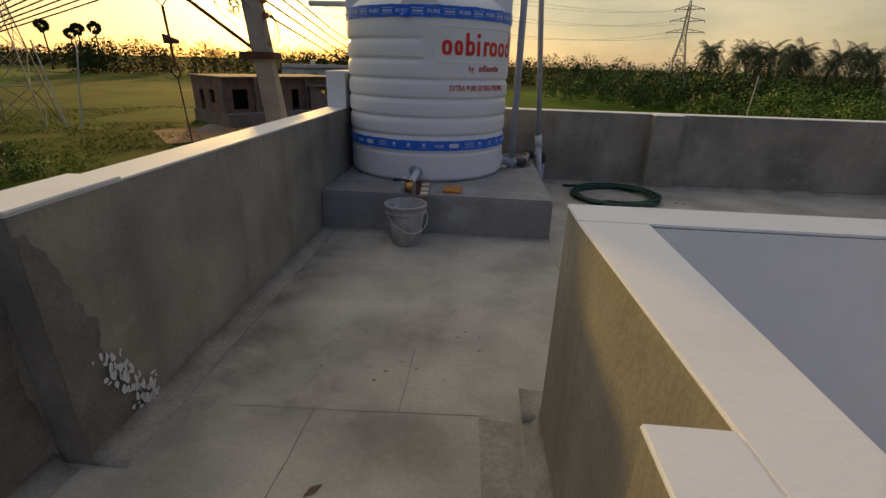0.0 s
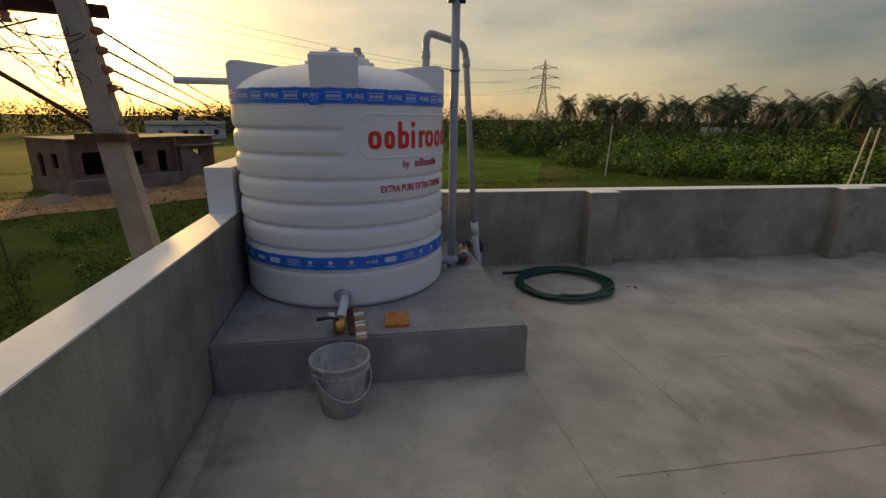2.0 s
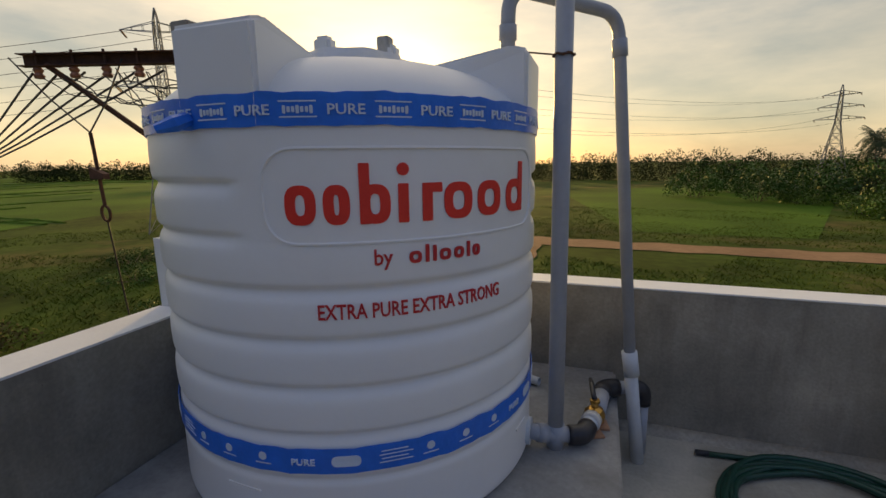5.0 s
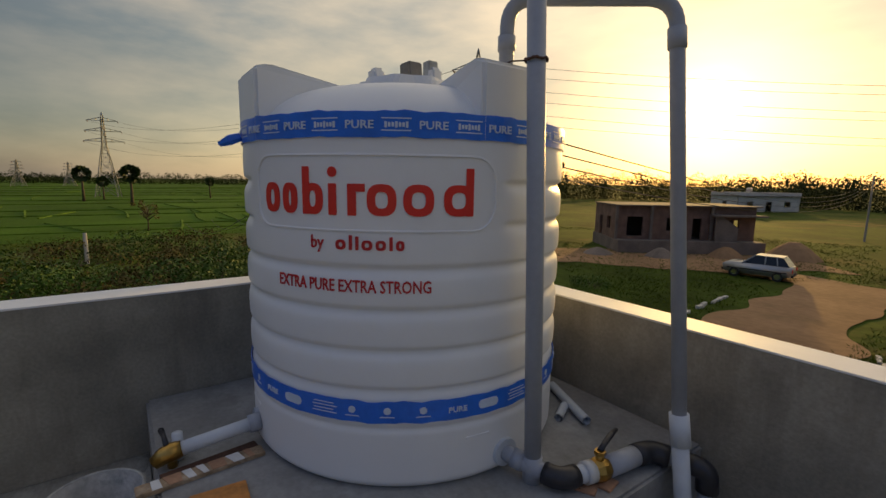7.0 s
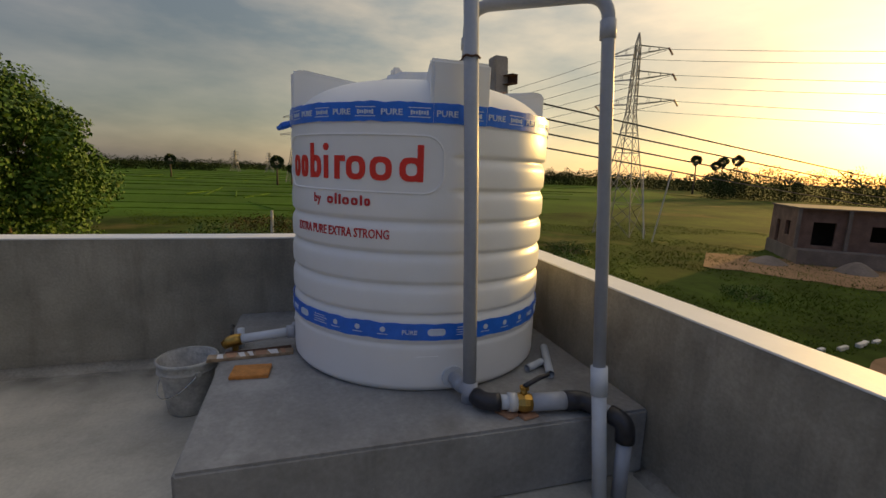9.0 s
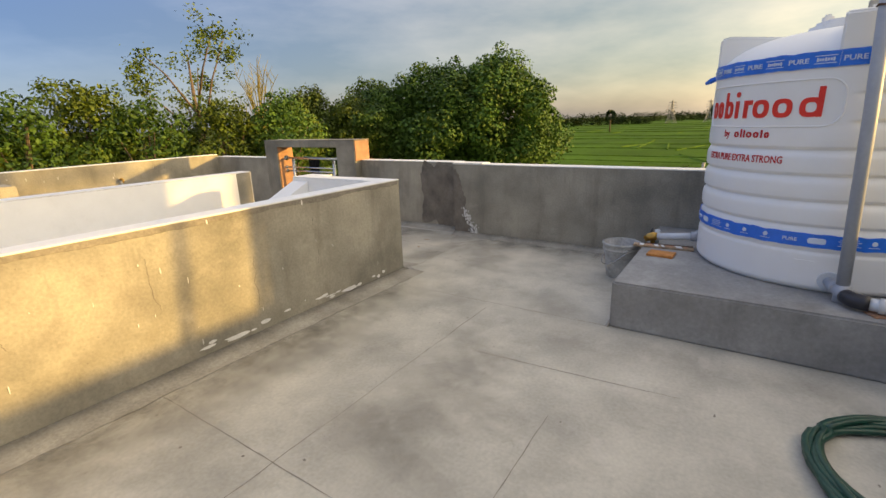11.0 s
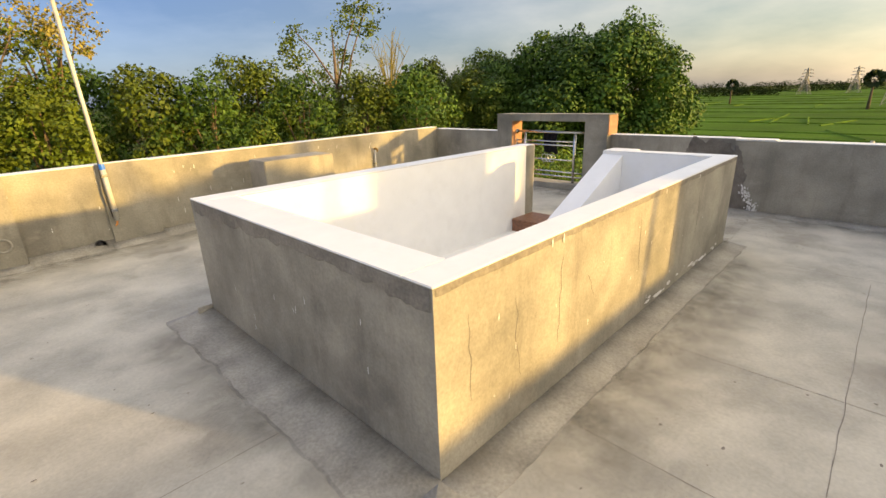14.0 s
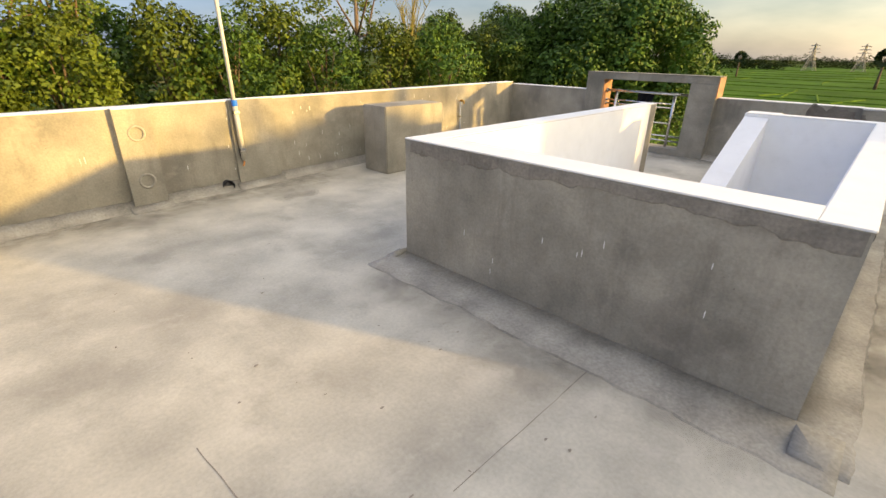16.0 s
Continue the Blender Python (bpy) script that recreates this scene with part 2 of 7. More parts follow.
PORCELAIN = material("porcelain", (0.28, 0.12, 0.07), 0.3, var=0.1)
BLACKCLOTH = material("black_cloth", (0.012, 0.012, 0.016), 0.9, var=0.3, scale=8, bump=0.3)
ALU = material("painted_pole", (0.55, 0.53, 0.47), 0.5, 0.2, var=0.1, scale=8)
LENS = material("lamp_lens", (0.6, 0.6, 0.58), 0.25, var=0.04)
# brown of the tile pieces; also the painted sun tone on the railing frame
TILESUNFACE = material("brown_tile_and_sunlit_face", (0.40, 0.22, 0.13), 0.85, var=0.2, scale=7, bump=0.2)


# ---- mesh helpers ----
def part(name, bm, mat, parent=None, label="", smooth=False):
    me = bpy.data.meshes.new(name)
    if smooth:
        for f in bm.faces:
            f.smooth = True
    bm.to_mesh(me)
    bm.free()
    me.materials.append(mat)
    ob = new(name, me)
    if parent is not None:
        ob.parent = parent
    if label:
        ob["label"] = label
    return ob


def thing(name, label, category, at=(0, 0, 0), group="", kind=""):
    ob = new(name)
    ob.empty_display_size = 0.1
    ob.location = at
    return tagged(ob, label, category, group, kind)


def bm_box(bm, x0, x1, y0, y1, z0, z1, bevel=0.0):
    v = [bm.verts.new(p) for p in ((x0, y0, z0), (x1, y0, z0), (x1, y1, z0), (x0, y1, z0), (x0, y0, z1), (x1, y0, z1), (x1, y1, z1), (x0, y1, z1))]
    fs = [bm.faces.new([v[i] for i in f]) for f in ((3, 2, 1, 0), (4, 5, 6, 7), (0, 1, 5, 4), (1, 2, 6, 5), (2, 3, 7, 6), (3, 0, 4, 7))]
    if bevel:
        es = {e for f in fs for e in f.edges}
        bmesh.ops.bevel(bm, geom=list(es), offset=bevel, segments=2, affect="EDGES")
    return bm


def box(x0, x1, y0, y1, z0, z1, bevel=0.0):
    return bm_box(bmesh.new(), x0, x1, y0, y1, z0, z1, bevel)


def prism(poly, z0, z1, bm=None, bevel=0.0):
    """An upright prism over a plan polygon (counter-clockwise). z1 may be a list, one height a corner."""
    bm = bm or bmesh.new()
    zs = z1 if isinstance(z1, (list, tuple)) else [z1] * len(poly)
    lo = [bm.verts.new((x, y, z0)) for x, y in poly]
    hi = [bm.verts.new((x, y, z)) for (x, y), z in zip(poly, zs)]
    fs = [bm.faces.new(lo[::-1]), bm.faces.new(hi)]
    for i in range(len(poly)):
        j = (i + 1) % len(poly)
        fs.append(bm.faces.new((lo[i], lo[j], hi[j], hi[i])))
    if bevel:
        bmesh.ops.bevel(bm, geom=list({e for f in fs for e in f.edges}), offset=bevel, segments=2, affect="EDGES")
    return bm


def tube(points, r, seg=12, bm=None, caps=True, closed=False):
    """A round tube along a line of points; r is one radius or one for each point."""
    bm = bm or bmesh.new()
    pts = [Vector(p) for p in points]
    rs = r if isinstance(r, (list, tuple)) else [r] * len(pts)
    n = len(pts)
    rings, side = [], None
    for i, p in enumerate(pts):
        a = pts[(i - 1) % n] if closed or i else p
        b = pts[(i + 1) % n] if closed or i < n - 1 else p
        d = (b - a).normalized()
        if side is None:
            side = d.orthogonal().normalized()
        else:
            side = (side - d * side.dot(d))
            side = side.normalized() if side.length > 1e-6 else d.orthogonal().normalized()
        up = d.cross(side)
        rings.append([bm.verts.new(p + rs[i] * (math.cos(2 * math.pi * k / seg) * side + math.sin(2 * math.pi * k / seg) * up)) for k in range(seg)])
    for i in range(n if closed else n - 1):
        q, w = rings[i], rings[(i + 1) % n]
        for k in range(seg):
            bm.faces.new((q[k], q[(k + 1) % seg], w[(k + 1) % seg], w[k]))
    if caps and not closed:
        bm.faces.new(rings[0][::-1])
        bm.faces.new(rings[-1])
    return bm


def lathe(profile, seg=48, bm=None, cx=0.0, cy=0.0):
    """A turned body: profile is a line of (radius, height) from the bottom up."""
    bm = bm or bmesh.new()
    rings = []
    for r, z in profile:
        if r < 1e-5:
            rings.append([bm.verts.new((cx, cy, z))])
        else:
            rings.append([bm.verts.new((cx + r * math.cos(2 * math.pi * k / seg), cy + r * math.sin(2 * math.pi * k / seg), z)) for k in range(seg)])
    for a, b in zip(rings, rings[1:]):
        for k in range(seg):
            j = (k + 1) % seg
            if len(a) == 1 and len(b) > 1:
                bm.faces.new((a[0], b[j], b[k]))
            elif len(b) == 1 and len(a) > 1:
                bm.faces.new((a[k], a[j], b[0]))
            elif len(a) > 1:
                bm.faces.new((a[k], a[j], b[j], b[k]))
    return bm


def bent(points, radius, steps=5):
    """Rounds the corners of a line of points."""
    pts = [Vector(p) for p in points]
    out = [pts[0]]
    for a, b, c in zip(pts, pts[1:], pts[2:]):
        u, w = (a - b).normalized(), (c - b).normalized()
        p, q = b + u * radius, b + w * radius
        for i in range(steps + 1):
            s = i / steps
            out.append(p * (1 - s) ** 2 + b * 2 * s * (1 - s) + q * s * s)
    return out + [pts[-1]]


# ---- the roof ----
W_TOP, N_TOP, S_TOP, BOX_TOP = 0.855, 0.80, 0.90, 0.86
EAST = 10.4
SW = (0.0, -7.53)


def south_y(x):
    return -6.94 - 0.092 * (6.3 - x)


SE = (EAST, south_y(EAST))
HX0, HX1, HY0, HY1 = 1.68, 5.25, -4.20, -2.14      # the stairwell's opening
BX0, BX1, BY0, BY1 = 1.495, 5.48, -4.38, -1.98      # its parapet, outside

# floor slab, in four stretches round the stairwell's opening
fl = bmesh.new()
for poly in (((-0.3, BY1 - 0.1), (EAST + 0.1, BY1 - 0.1), (EAST + 0.1, 2.15), (-0.3, 2.15)),
             ((-0.3, -8.0), (BX0 + 0.1, -8.0), (BX0 + 0.1, BY1 - 0.1), (-0.3, BY1 - 0.1)),
             ((BX1 - 0.1, -8.0), (EAST + 0.1, -8.0), (EAST + 0.1, BY1 - 0.1), (BX1 - 0.1, BY1 - 0.1)),
             ((BX0 + 0.1, -8.0), (BX1 - 0.1, -8.0), (BX1 - 0.1, BY0 + 0.1), (BX0 + 0.1, BY0 + 0.1))):
    prism(poly, -0.15, 0.0, fl)
tagged(part("floor", fl, FLOOR), "pale grey cement roof floor with faint stains and scored joints", "floor", kind="structure")


def wall(name, label, poly, top, mat=PLASTER, z0=-0.15):
    return tagged(part(name, prism(poly, z0, top), mat), label, "wall", kind="structure")


def coping(poly, z, lift=0.006):
    return tagged(part("trim", prism(poly, z + 0.001, z + lift + 0.004, bevel=0.003), WHITE), "white painted top of the parapet", "coping", kind="structure")


T = 0.17
wall("wall_west", "grey cement plastered parapet wall, stained", [(-T, -2.33), (0, -2.33), (0, 0.2), (-0.04, 2.14), (-T - 0.04, 2.14)], W_TOP)
coping([(-T - 0.01, -2.335), (0.004, -2.335), (0.004, 0.2), (-0.012, 0.855), (-T - 0.02, 0.855)], W_TOP)
wall("wall_west_raised", "raised white end of the parapet behind the tank", [(-T - 0.013, 0.86), (-0.014, 0.86), (-0.04, 2.14), (-T - 0.04, 2.14)], 1.17, WHITE, z0=W_TOP + 0.001)
wall("wall_west_south", "grey cement plastered parapet wall, damp at the step", [(-0.27, -3.94), (-0.10, -3.94), (-0.10, -2.332), (-0.27, -2.332)], W_TOP + 0.01)
wall("wall_west_corner", "grey cement plastered parapet wall", [(-0.27, south_y(-0.27)), (-0.10, south_y(-0.10)), (-0.10, -5.93), (-0.27, -5.93)], W_TOP + 0.01)
coping([(-0.275, south_y(-0.27)), (-0.096, south_y(-0.096) + 0.006), (-0.096, -5.935), (-0.275, -5.935)], W_TOP + 0.01)
coping([(-0.275, -3.93), (-0.096, -3.93), (-0.096, -2.335), (-0.275, -2.335)], W_TOP + 0.01)
wall("wall_north", "grey cement plastered parapet wall, in shade", [(-0.03, 1.97), (EAST, 1.93), (EAST, 2.10), (-0.03, 2.14)], N_TOP)
coping([(0.002, 1.966), (EAST, 1.926), (EAST, 2.11), (0.002, 2.15)], N_TOP)
sw_out = (-0.27, south_y(-0.27) - 0.16)
wall("wall_south", "cement plastered parapet wall in low sunlight", [(-0.10, south_y(-0.1) - 0.16), (EAST, south_y(EAST) - 0.16), SE, (-0.10, south_y(-0.1))], S_TOP)
coping([(-0.10, south_y(-0.1) - 0.166), (EAST, south_y(EAST) - 0.166), (EAST, SE[1] + 0.004), (-0.10, south_y(-0.1) + 0.004)], S_TOP)
wall("wall_east", "grey cement plastered parapet wall", [(EAST, SE[1] - 0.16), (EAST + 0.16, SE[1] - 0.16), (EAST + 0.16, 2.10), (EAST, 2.10)], 0.85)
# outer walls of the storey below
tagged(part("wall_house", prism([(-0.26, -7.9), (EAST + 0.15, -7.0), (EAST + 0.15, 2.08), (-0.16, 2.12)], -4.2, -0.152), WHITE), "plastered walls of the storey below the roof", "wall", kind="structure")

tagged(part("trim", box(-T - 0.012, 0.012, -2.34, -1.93, W_TOP + 0.0115, W_TOP + 0.022, 0.003), WHITE), "raised white painted cap at the step of the parapet", "coping", kind="structure")

# pilasters on the parapets
for x0, x1 in ((3.07, 3.37), (6.05, 6.42)):
    wall("wall_pilaster", "plastered pilaster on the parapet", [(x0, 1.83), (x1, 1.83), (x1, 1.968), (x0, 1.968)], N_TOP - 0.002)
    coping([(x0 - 0.006, 1.824), (x1 + 0.006, 1.824), (x1 + 0.006, 1.962), (x0 - 0.006, 1.962)], N_TOP - 0.001)
for x0, x1, d in ((6.33, 6.62, 0.07), (5.08, 5.58, 0.035)):
    y = [south_y(x0), south_y(x1)]
    wall("wall_pilaster", "plastered pilaster on the sunlit parapet", [(x0, y[0] + 0.002), (x1, y[1] + 0.002), (x1, y[1] + d), (x0, y[0] + d)], S_TOP + (0.0 if d > 0.05 else 0.012))
    coping([(x0, y[0] + 0.006), (x1, y[1] + 0.006), (x1, y[1] + d + 0.003), (x0, y[0] + d + 0.003)], S_TOP + (0.0 if d > 0.05 else 0.012))

# the stairwell: parapet ring, open at its south-west corner
BAL = -3.20, -2.98
BXS = 1.55                                          # the west side runs in towards the exit
wall("wall_stair_north", "plastered stairwell parapet, grey below and sunlit above", [(BX0, HY1), (BX1, HY1), (BX1, BY1), (BX0, BY1)], BOX_TOP)
wall("wall_stair_east", "plastered stairwell parapet in shade", [(HX1, BY0), (BX1, BY0), (BX1, HY1), (HX1, HY1)], BOX_TOP)
wall("wall_stair_south", "plastered stairwell parapet", [(BX0, BY0), (HX1, BY0), (HX1, HY0), (BX0, HY0)], BOX_TOP)
wall("wall_stair_west", "plastered stairwell parapet beside the exit", [(BXS, BAL[0]), (HX0, BAL[0]), (HX0, HY1), (BX0, HY1)], BOX_TOP)
coping([(BX0 - 0.004, HY1), (BX1 + 0.004, HY1), (BX1 + 0.004, BY1 + 0.004), (BX0 - 0.004, BY1 + 0.004)], BOX_TOP)
coping([(HX1 - 0.004, HY0), (BX1 + 0.004, HY0), (BX1 + 0.004, HY1 - 0.001), (HX1 - 0.004, HY1 - 0.001)], BOX_TOP)
coping([(BX0, BY0), (BX1 + 0.004, BY0), (BX1 + 0.004, HY0 - 0.001), (BX0, HY0 - 0.001)], BOX_TOP)
coping([(BXS - 0.004, BAL[0]), (HX0 + 0.004, BAL[0]), (HX0 + 0.004, HY1 - 0.001), (BX0 - 0.004, HY1 - 0.001)], BOX_TOP)
# a newel block at the end of the west side, proud of it
wall("wall_stair_newel", "plastered block at the stair exit", [(1.425, BAL[0]), (BXS - 0.001, BAL[0]), (1.536, -2.91), (1.425, -2.91)], BOX_TOP)
coping([(1.421, BAL[0] - 0.004), (BXS - 0.006, BAL[0] - 0.004), (1.531, -2.906), (1.421, -2.906)], BOX_TOP)
# white painted lining, down into the well
DEEP = -3.3
for a, z0, z1 in (((HX0, HX1, HY1 - 0.006, HY1 - 0.001), -0.16, BOX_TOP), ((HX0, HX1, HY0 + 0.001, HY0 + 0.006), -0.16, BOX_TOP),
                 ((HX1 - 0.006, HX1 - 0.001, HY0 + 0.007, HY1 - 0.007), -0.16, BOX_TOP), ((HX0 + 0.001, HX0 + 0.006, BAL[0], HY1 - 0.007), -0.16, BOX_TOP),
                 ((HX0 - 0.12, HX1 + 0.12, HY1, HY1 + 0.12), DEEP, -0.152), ((HX0 - 0.12, HX1 + 0.12, HY0 - 0.12, HY0), DEEP, -0.152),
                 ((HX1, HX1 + 0.12, HY0 + 0.001, HY1 - 0.001), DEEP, -0.152), ((HX0 - 0.12, HX0, HY0 + 0.001, HY1 - 0.001), DEEP, -0.152),
                 ((BXS, HX0, BAL[0] - 0.005, BAL[0] - 0.001), 0.0, BOX_TOP), ((BX0 - 0.005, BX0 - 0.001, BY0, HY0), 0.0, BOX_TOP)):
    tagged(part("wall_stair_lining", box(*a, z0, z1), WHITE), "white painted inside face of the stairwell", "wall", kind="structure")

# stairs: upper flight goes down east from the exit, the lower one back west
def staircase():
    st = thing("staircase", "brown granite stair treads with white painted sides, going down", "stairs", kind="structure")
    x, z = BX0 + 0.02, 0.004
    run, rise = 0.29, 0.175
    for i in range(9):
        run = 0.43 if i == 0 else 0.28
        part("tread", box(x, x + run + 0.02, HY0 + 0.008, BAL[0] - 0.008, z - 0.04, z, 0.006), TREAD, st)
        part("riser", box(x + run - 0.01, x + run + 0.008, HY0 + 0.008, BAL[0] - 0.008, z - rise, z - 0.042), TREAD, st)
        x += run
        z -= rise
    part("landing", box(x, HX1, HY0 + 0.008, HY1 - 0.008, z - 0.1, z), TREAD, st)
    zl = z
    for i in range(8):
        part("tread", box(x - run * (i + 1) - 0.02, x - run * i, BAL[1] + 0.01, HY1 - 0.008, zl - rise * (i + 1) - 0.04, zl - rise * (i + 1), 0.006), TREAD, st)
        part("riser", box(x - run * i - 0.018, x - run * i, BAL[1] + 0.01, HY1 - 0.008, zl - rise * (i + 1), zl - rise * i - 0.002), TREAD, st)
    # sloped balustrade wall between the flights
    bm = bmesh.new()
    x1 = 4.1
    prof = ((HX0 + 0.008, -0.75), (x1, -2.0), (x1, BOX_TOP - 0.03 - 0.47 * (x1 - HX0)), (HX0 + 0.008, BOX_TOP - 0.03))
    vs = [[bm.verts.new((px, y, pz)) for px, pz in prof] for y in BAL]
    bm.faces.new(vs[0])
    bm.faces.new(vs[1][::-1])
    for i in range(4):
        j = (i + 1) % 4
        bm.faces.new((vs[0][j], vs[0][i], vs[1][i], vs[1][j]))
    part("balustrade", bm, WHITE, st, "white painted sloping stair wall")
    return st


staircase()


# plaster coves along the foot of the walls
def cove(a, b, inward, w=0.085, h=0.06):
    a, b = Vector((*a, 0)), Vector((*b, 0))
    d = (b - a).normalized()
    s = Vector((*inward, 0)).normalized()
    n = max(3, int((b - a).length / 0.05))
    bm = bmesh.new()
    rows = []
    for i in range(n + 1):
        p = a.lerp(b, i / n)
        k = 1 + 0.16 * noise.noise(p * 1.1) + 0.07 * noise.noise(p * 6) + 0.05 * noise.noise(p * 17)
        rows.append([bm.verts.new(p + q) for q in (Vector((0, 0, -0.006)) + s * 0.001, s * w * k + Vector((0, 0, -0.004)), s * w * k * 0.8 + Vector((0, 0, 0.0025)), s * w * 0.45 * k + Vector((0, 0, h * 0.22 * k)), s * 0.003 + Vector((0, 0, h * k)))])
    for q, r in zip(rows, rows[1:]):
        for i in range(5):
            j = (i + 1) % 5
            bm.faces.new((q[i], q[j], r[j], r[i]))
    bm.faces.new(rows[0][::-1])
    bm.faces.new(rows[-1])
    bmesh.ops.recalc_face_normals(bm, faces=bm.faces)
    tagged(part("baseboard", bm, COVE, smooth=True), "rough cement cove at the foot of the wall", "cove", kind="structure")


cove((BX0 - 0.06, BY1), (BX1 + 0.2, BY1), (0, 1), 0.22, 0.03)
cove((BX1, BY0 - 0.08), (BX1, BY1 + 0.16), (1, 0), 0.34, 0.032)
cove((BXS - 0.01, BAL[0] + 0.3), (BX0, BY1 + 0.05), (-1, 0), 0.07, 0.04)
cove((BX0, BY0), (BX1 + 0.1, BY0), (0, -1), 0.12)
cove((0, -2.33), (0, 0), (1, 0), 0.13, 0.035)
cove((-0.1, -7.5), (-0.1, -2.35), (1, 0), 0.08)
cove((1.8, 1.965), (EAST, 1.925), (0, -1), 0.07, 0.04)
cove((3.0, 1.832), (3.44, 1.832), (0, -1), 0.07, 0.04)
cove((0, south_y(0)), (EAST, south_y(EAST)), (0, 1), 0.13, 0.09)
cove((6.30, south_y(6.3) + 0.07), (6.66, south_y(6.66) + 0.07), (0, 1), 0.13, 0.05)
cove((5.05, south_y(5.05) + 0.035), (5.62, south_y(5.62) + 0.035), (0, 1), 0.13, 0.06)


# scored joints of the floor
def joint(a, b, w=0.006):
    a, b = Vector((*a, 0)), Vector((*b, 0))
    d = (b - a).normalized()
    s = Vector((-d.y, d.x, 0))
    n = max(2, int((b - a).length / 0.05))
    bm = bmesh.new()
    prev = None
    for i in range(n + 1):
        p = a.lerp(b, i / n) + s * 0.006 * noise.noise(a.lerp(b, i / n) * 6)
        k = w * (0.35 + 0.65 * abs(noise.noise(p * 9 + Vector((3, 1, 7)))) * 1.8)
        cur = [bm.verts.new(p + s * k / 2 + Vector((0, 0, 0.0012))), bm.verts.new(p - s * k / 2 + Vector((0, 0, 0.0012)))]
        if prev:
            bm.faces.new((prev[0], prev[1], cur[1], cur[0]))
        prev = cur
    tagged(part("floor_joint", bm, JOINT), "thin scored joint in the cement floor", "joint", kind="structure")


for a, b in (((3.79, -1.80), (3.80, 1.2)), ((1.9, -0.87), (4.9, -0.87)), ((1.79, -0.02), (1.81, -1.7)), ((2.9, 0.0), (5.2, 0.02)),
             ((0.30, -2.01), (1.30, -1.96)), ((0.96, -1.97), (0.96, -1.55)), ((4.80, -1.75), (4.82, -0.9)), ((5.75, -2.76), (6.7, -2.78)), ((2.45, 0.5), (2.53, -0.6)),
             ((0.63, -1.99), (0.6, -2.9)), ((7.2, -2.6), (7.25, -3.6))):
    joint(a, b)

tagged(part("mortar_strip", prism([(1.30, -2.90), (1.40, -2.90), (1.42, -1.99), (1.27, -1.97)], 0.0005, 0.004), COVE), "rough brownish mortar strip on the floor by the stair exit", "floor strip", kind="structure")


# ---- the tank on its platform ----
PZ = 0.32
tagged(part("tank_platform", prism([(0.002, 0.0), (1.79, 0.0), (1.79, 1.962), (-0.03, 1.966)], 0.0, PZ, bevel=0.012), PLATFORM), "low smooth grey cement platform under the water tank", "platform", kind="structure")
cove((0.0, 0.0), (1.8, 0.0), (0, -1), 0.03, 0.02)
TX, TY, TR = 0.708, 1.105, 0.720


def on_tank(az, r, z):
    return Vector((TX + r * math.cos(radians(az)), TY + r * math.sin(radians(az)), z))


GROOVES = (0.705, 0.85, 0.995, 1.14, 1.285, 1.43)


def tank_radius(az, z):
    az = (az + 180) % 360 - 180
    r = TR
    if z < PZ + 0.04:
        r -= 0.03 * (1 - (z - PZ) / 0.04) ** 2
    for g in GROOVES:
        if g in (1.285, 1.43) and -90 < az < 1:
            edge = min(az + 90, 1 - az)
            k = max(0.0, 1 - edge / 3)
        else:
            k = 1.0
        d = z - g
        r -= 0.015 * k * math.exp(-(d / (0.008 if d > 0 else 0.026)) ** 2)
        if 0 < d < 0.13:
            r += 0.003 * k * math.sin(math.pi * d / 0.13)
    if abs(z - 0.56) < 0.03:
        r -= 0.008 * math.exp(-((z - 0.56) / 0.012) ** 2)
    return r


def arc_strip(bm, z0, z1, r, a0, a1, step=3.0, thick=0.003, wavy=0.0):
    n = max(1, int(abs(a1 - a0) / step))
    rows = []
    for i in range(n + 1):
        az = a0 + (a1 - a0) * i / n
        w = wavy * noise.noise(Vector((az * 0.21, z0 * 7, 1)))
        rows.append([bm.verts.new(on_tank(az, rr, z)) for rr, z in ((r, z0 + w), (r + thick, z0 + w), (r + thick, z1 + w * 1.4), (r, z1 + w * 1.4))])
    for p, q in zip(rows, rows[1:]):
        for k in range(4):
            j = (k + 1) % 4
            bm.faces.new((p[k], q[k], q[j], p[j]))
    bm.faces.new(rows[0])
    bm.faces.new(rows[-1][::-1])


def blob_on_tank(bm, az, z, w, h, r, round_=0.5, seg=14, thick=0.003):
    """A plain rounded shape lying on the tank: w along the arc, h upright, in metres."""
    face = []
    rr = min(w, h) / 2 * round_
    for cx, cz, a in ((w / 2 - rr, h / 2 - rr, 0), (-w / 2 + rr, h / 2 - rr, 90), (-w / 2 + rr, -h / 2 + rr, 180), (w / 2 - rr, -h / 2 + rr, 270)):
        for i in range(seg // 4 + 1):
            t = radians(a + 90 * i / (seg // 4))
            face.append((cx + rr * math.cos(t), cz + rr * math.sin(t)))
    lo = [bm.verts.new(on_tank(az + math.degrees(u / TR), r, z + q)) for u, q in face]
    hi = [bm.verts.new(on_tank(az + math.degrees(u / TR), r + thick, z + q)) for u, q in face]
    bm.faces.new(hi)
    for i in range(len(face)):
        j = (i + 1) % len(face)
        bm.faces.new((lo[i], lo[j], hi[j], hi[i]))


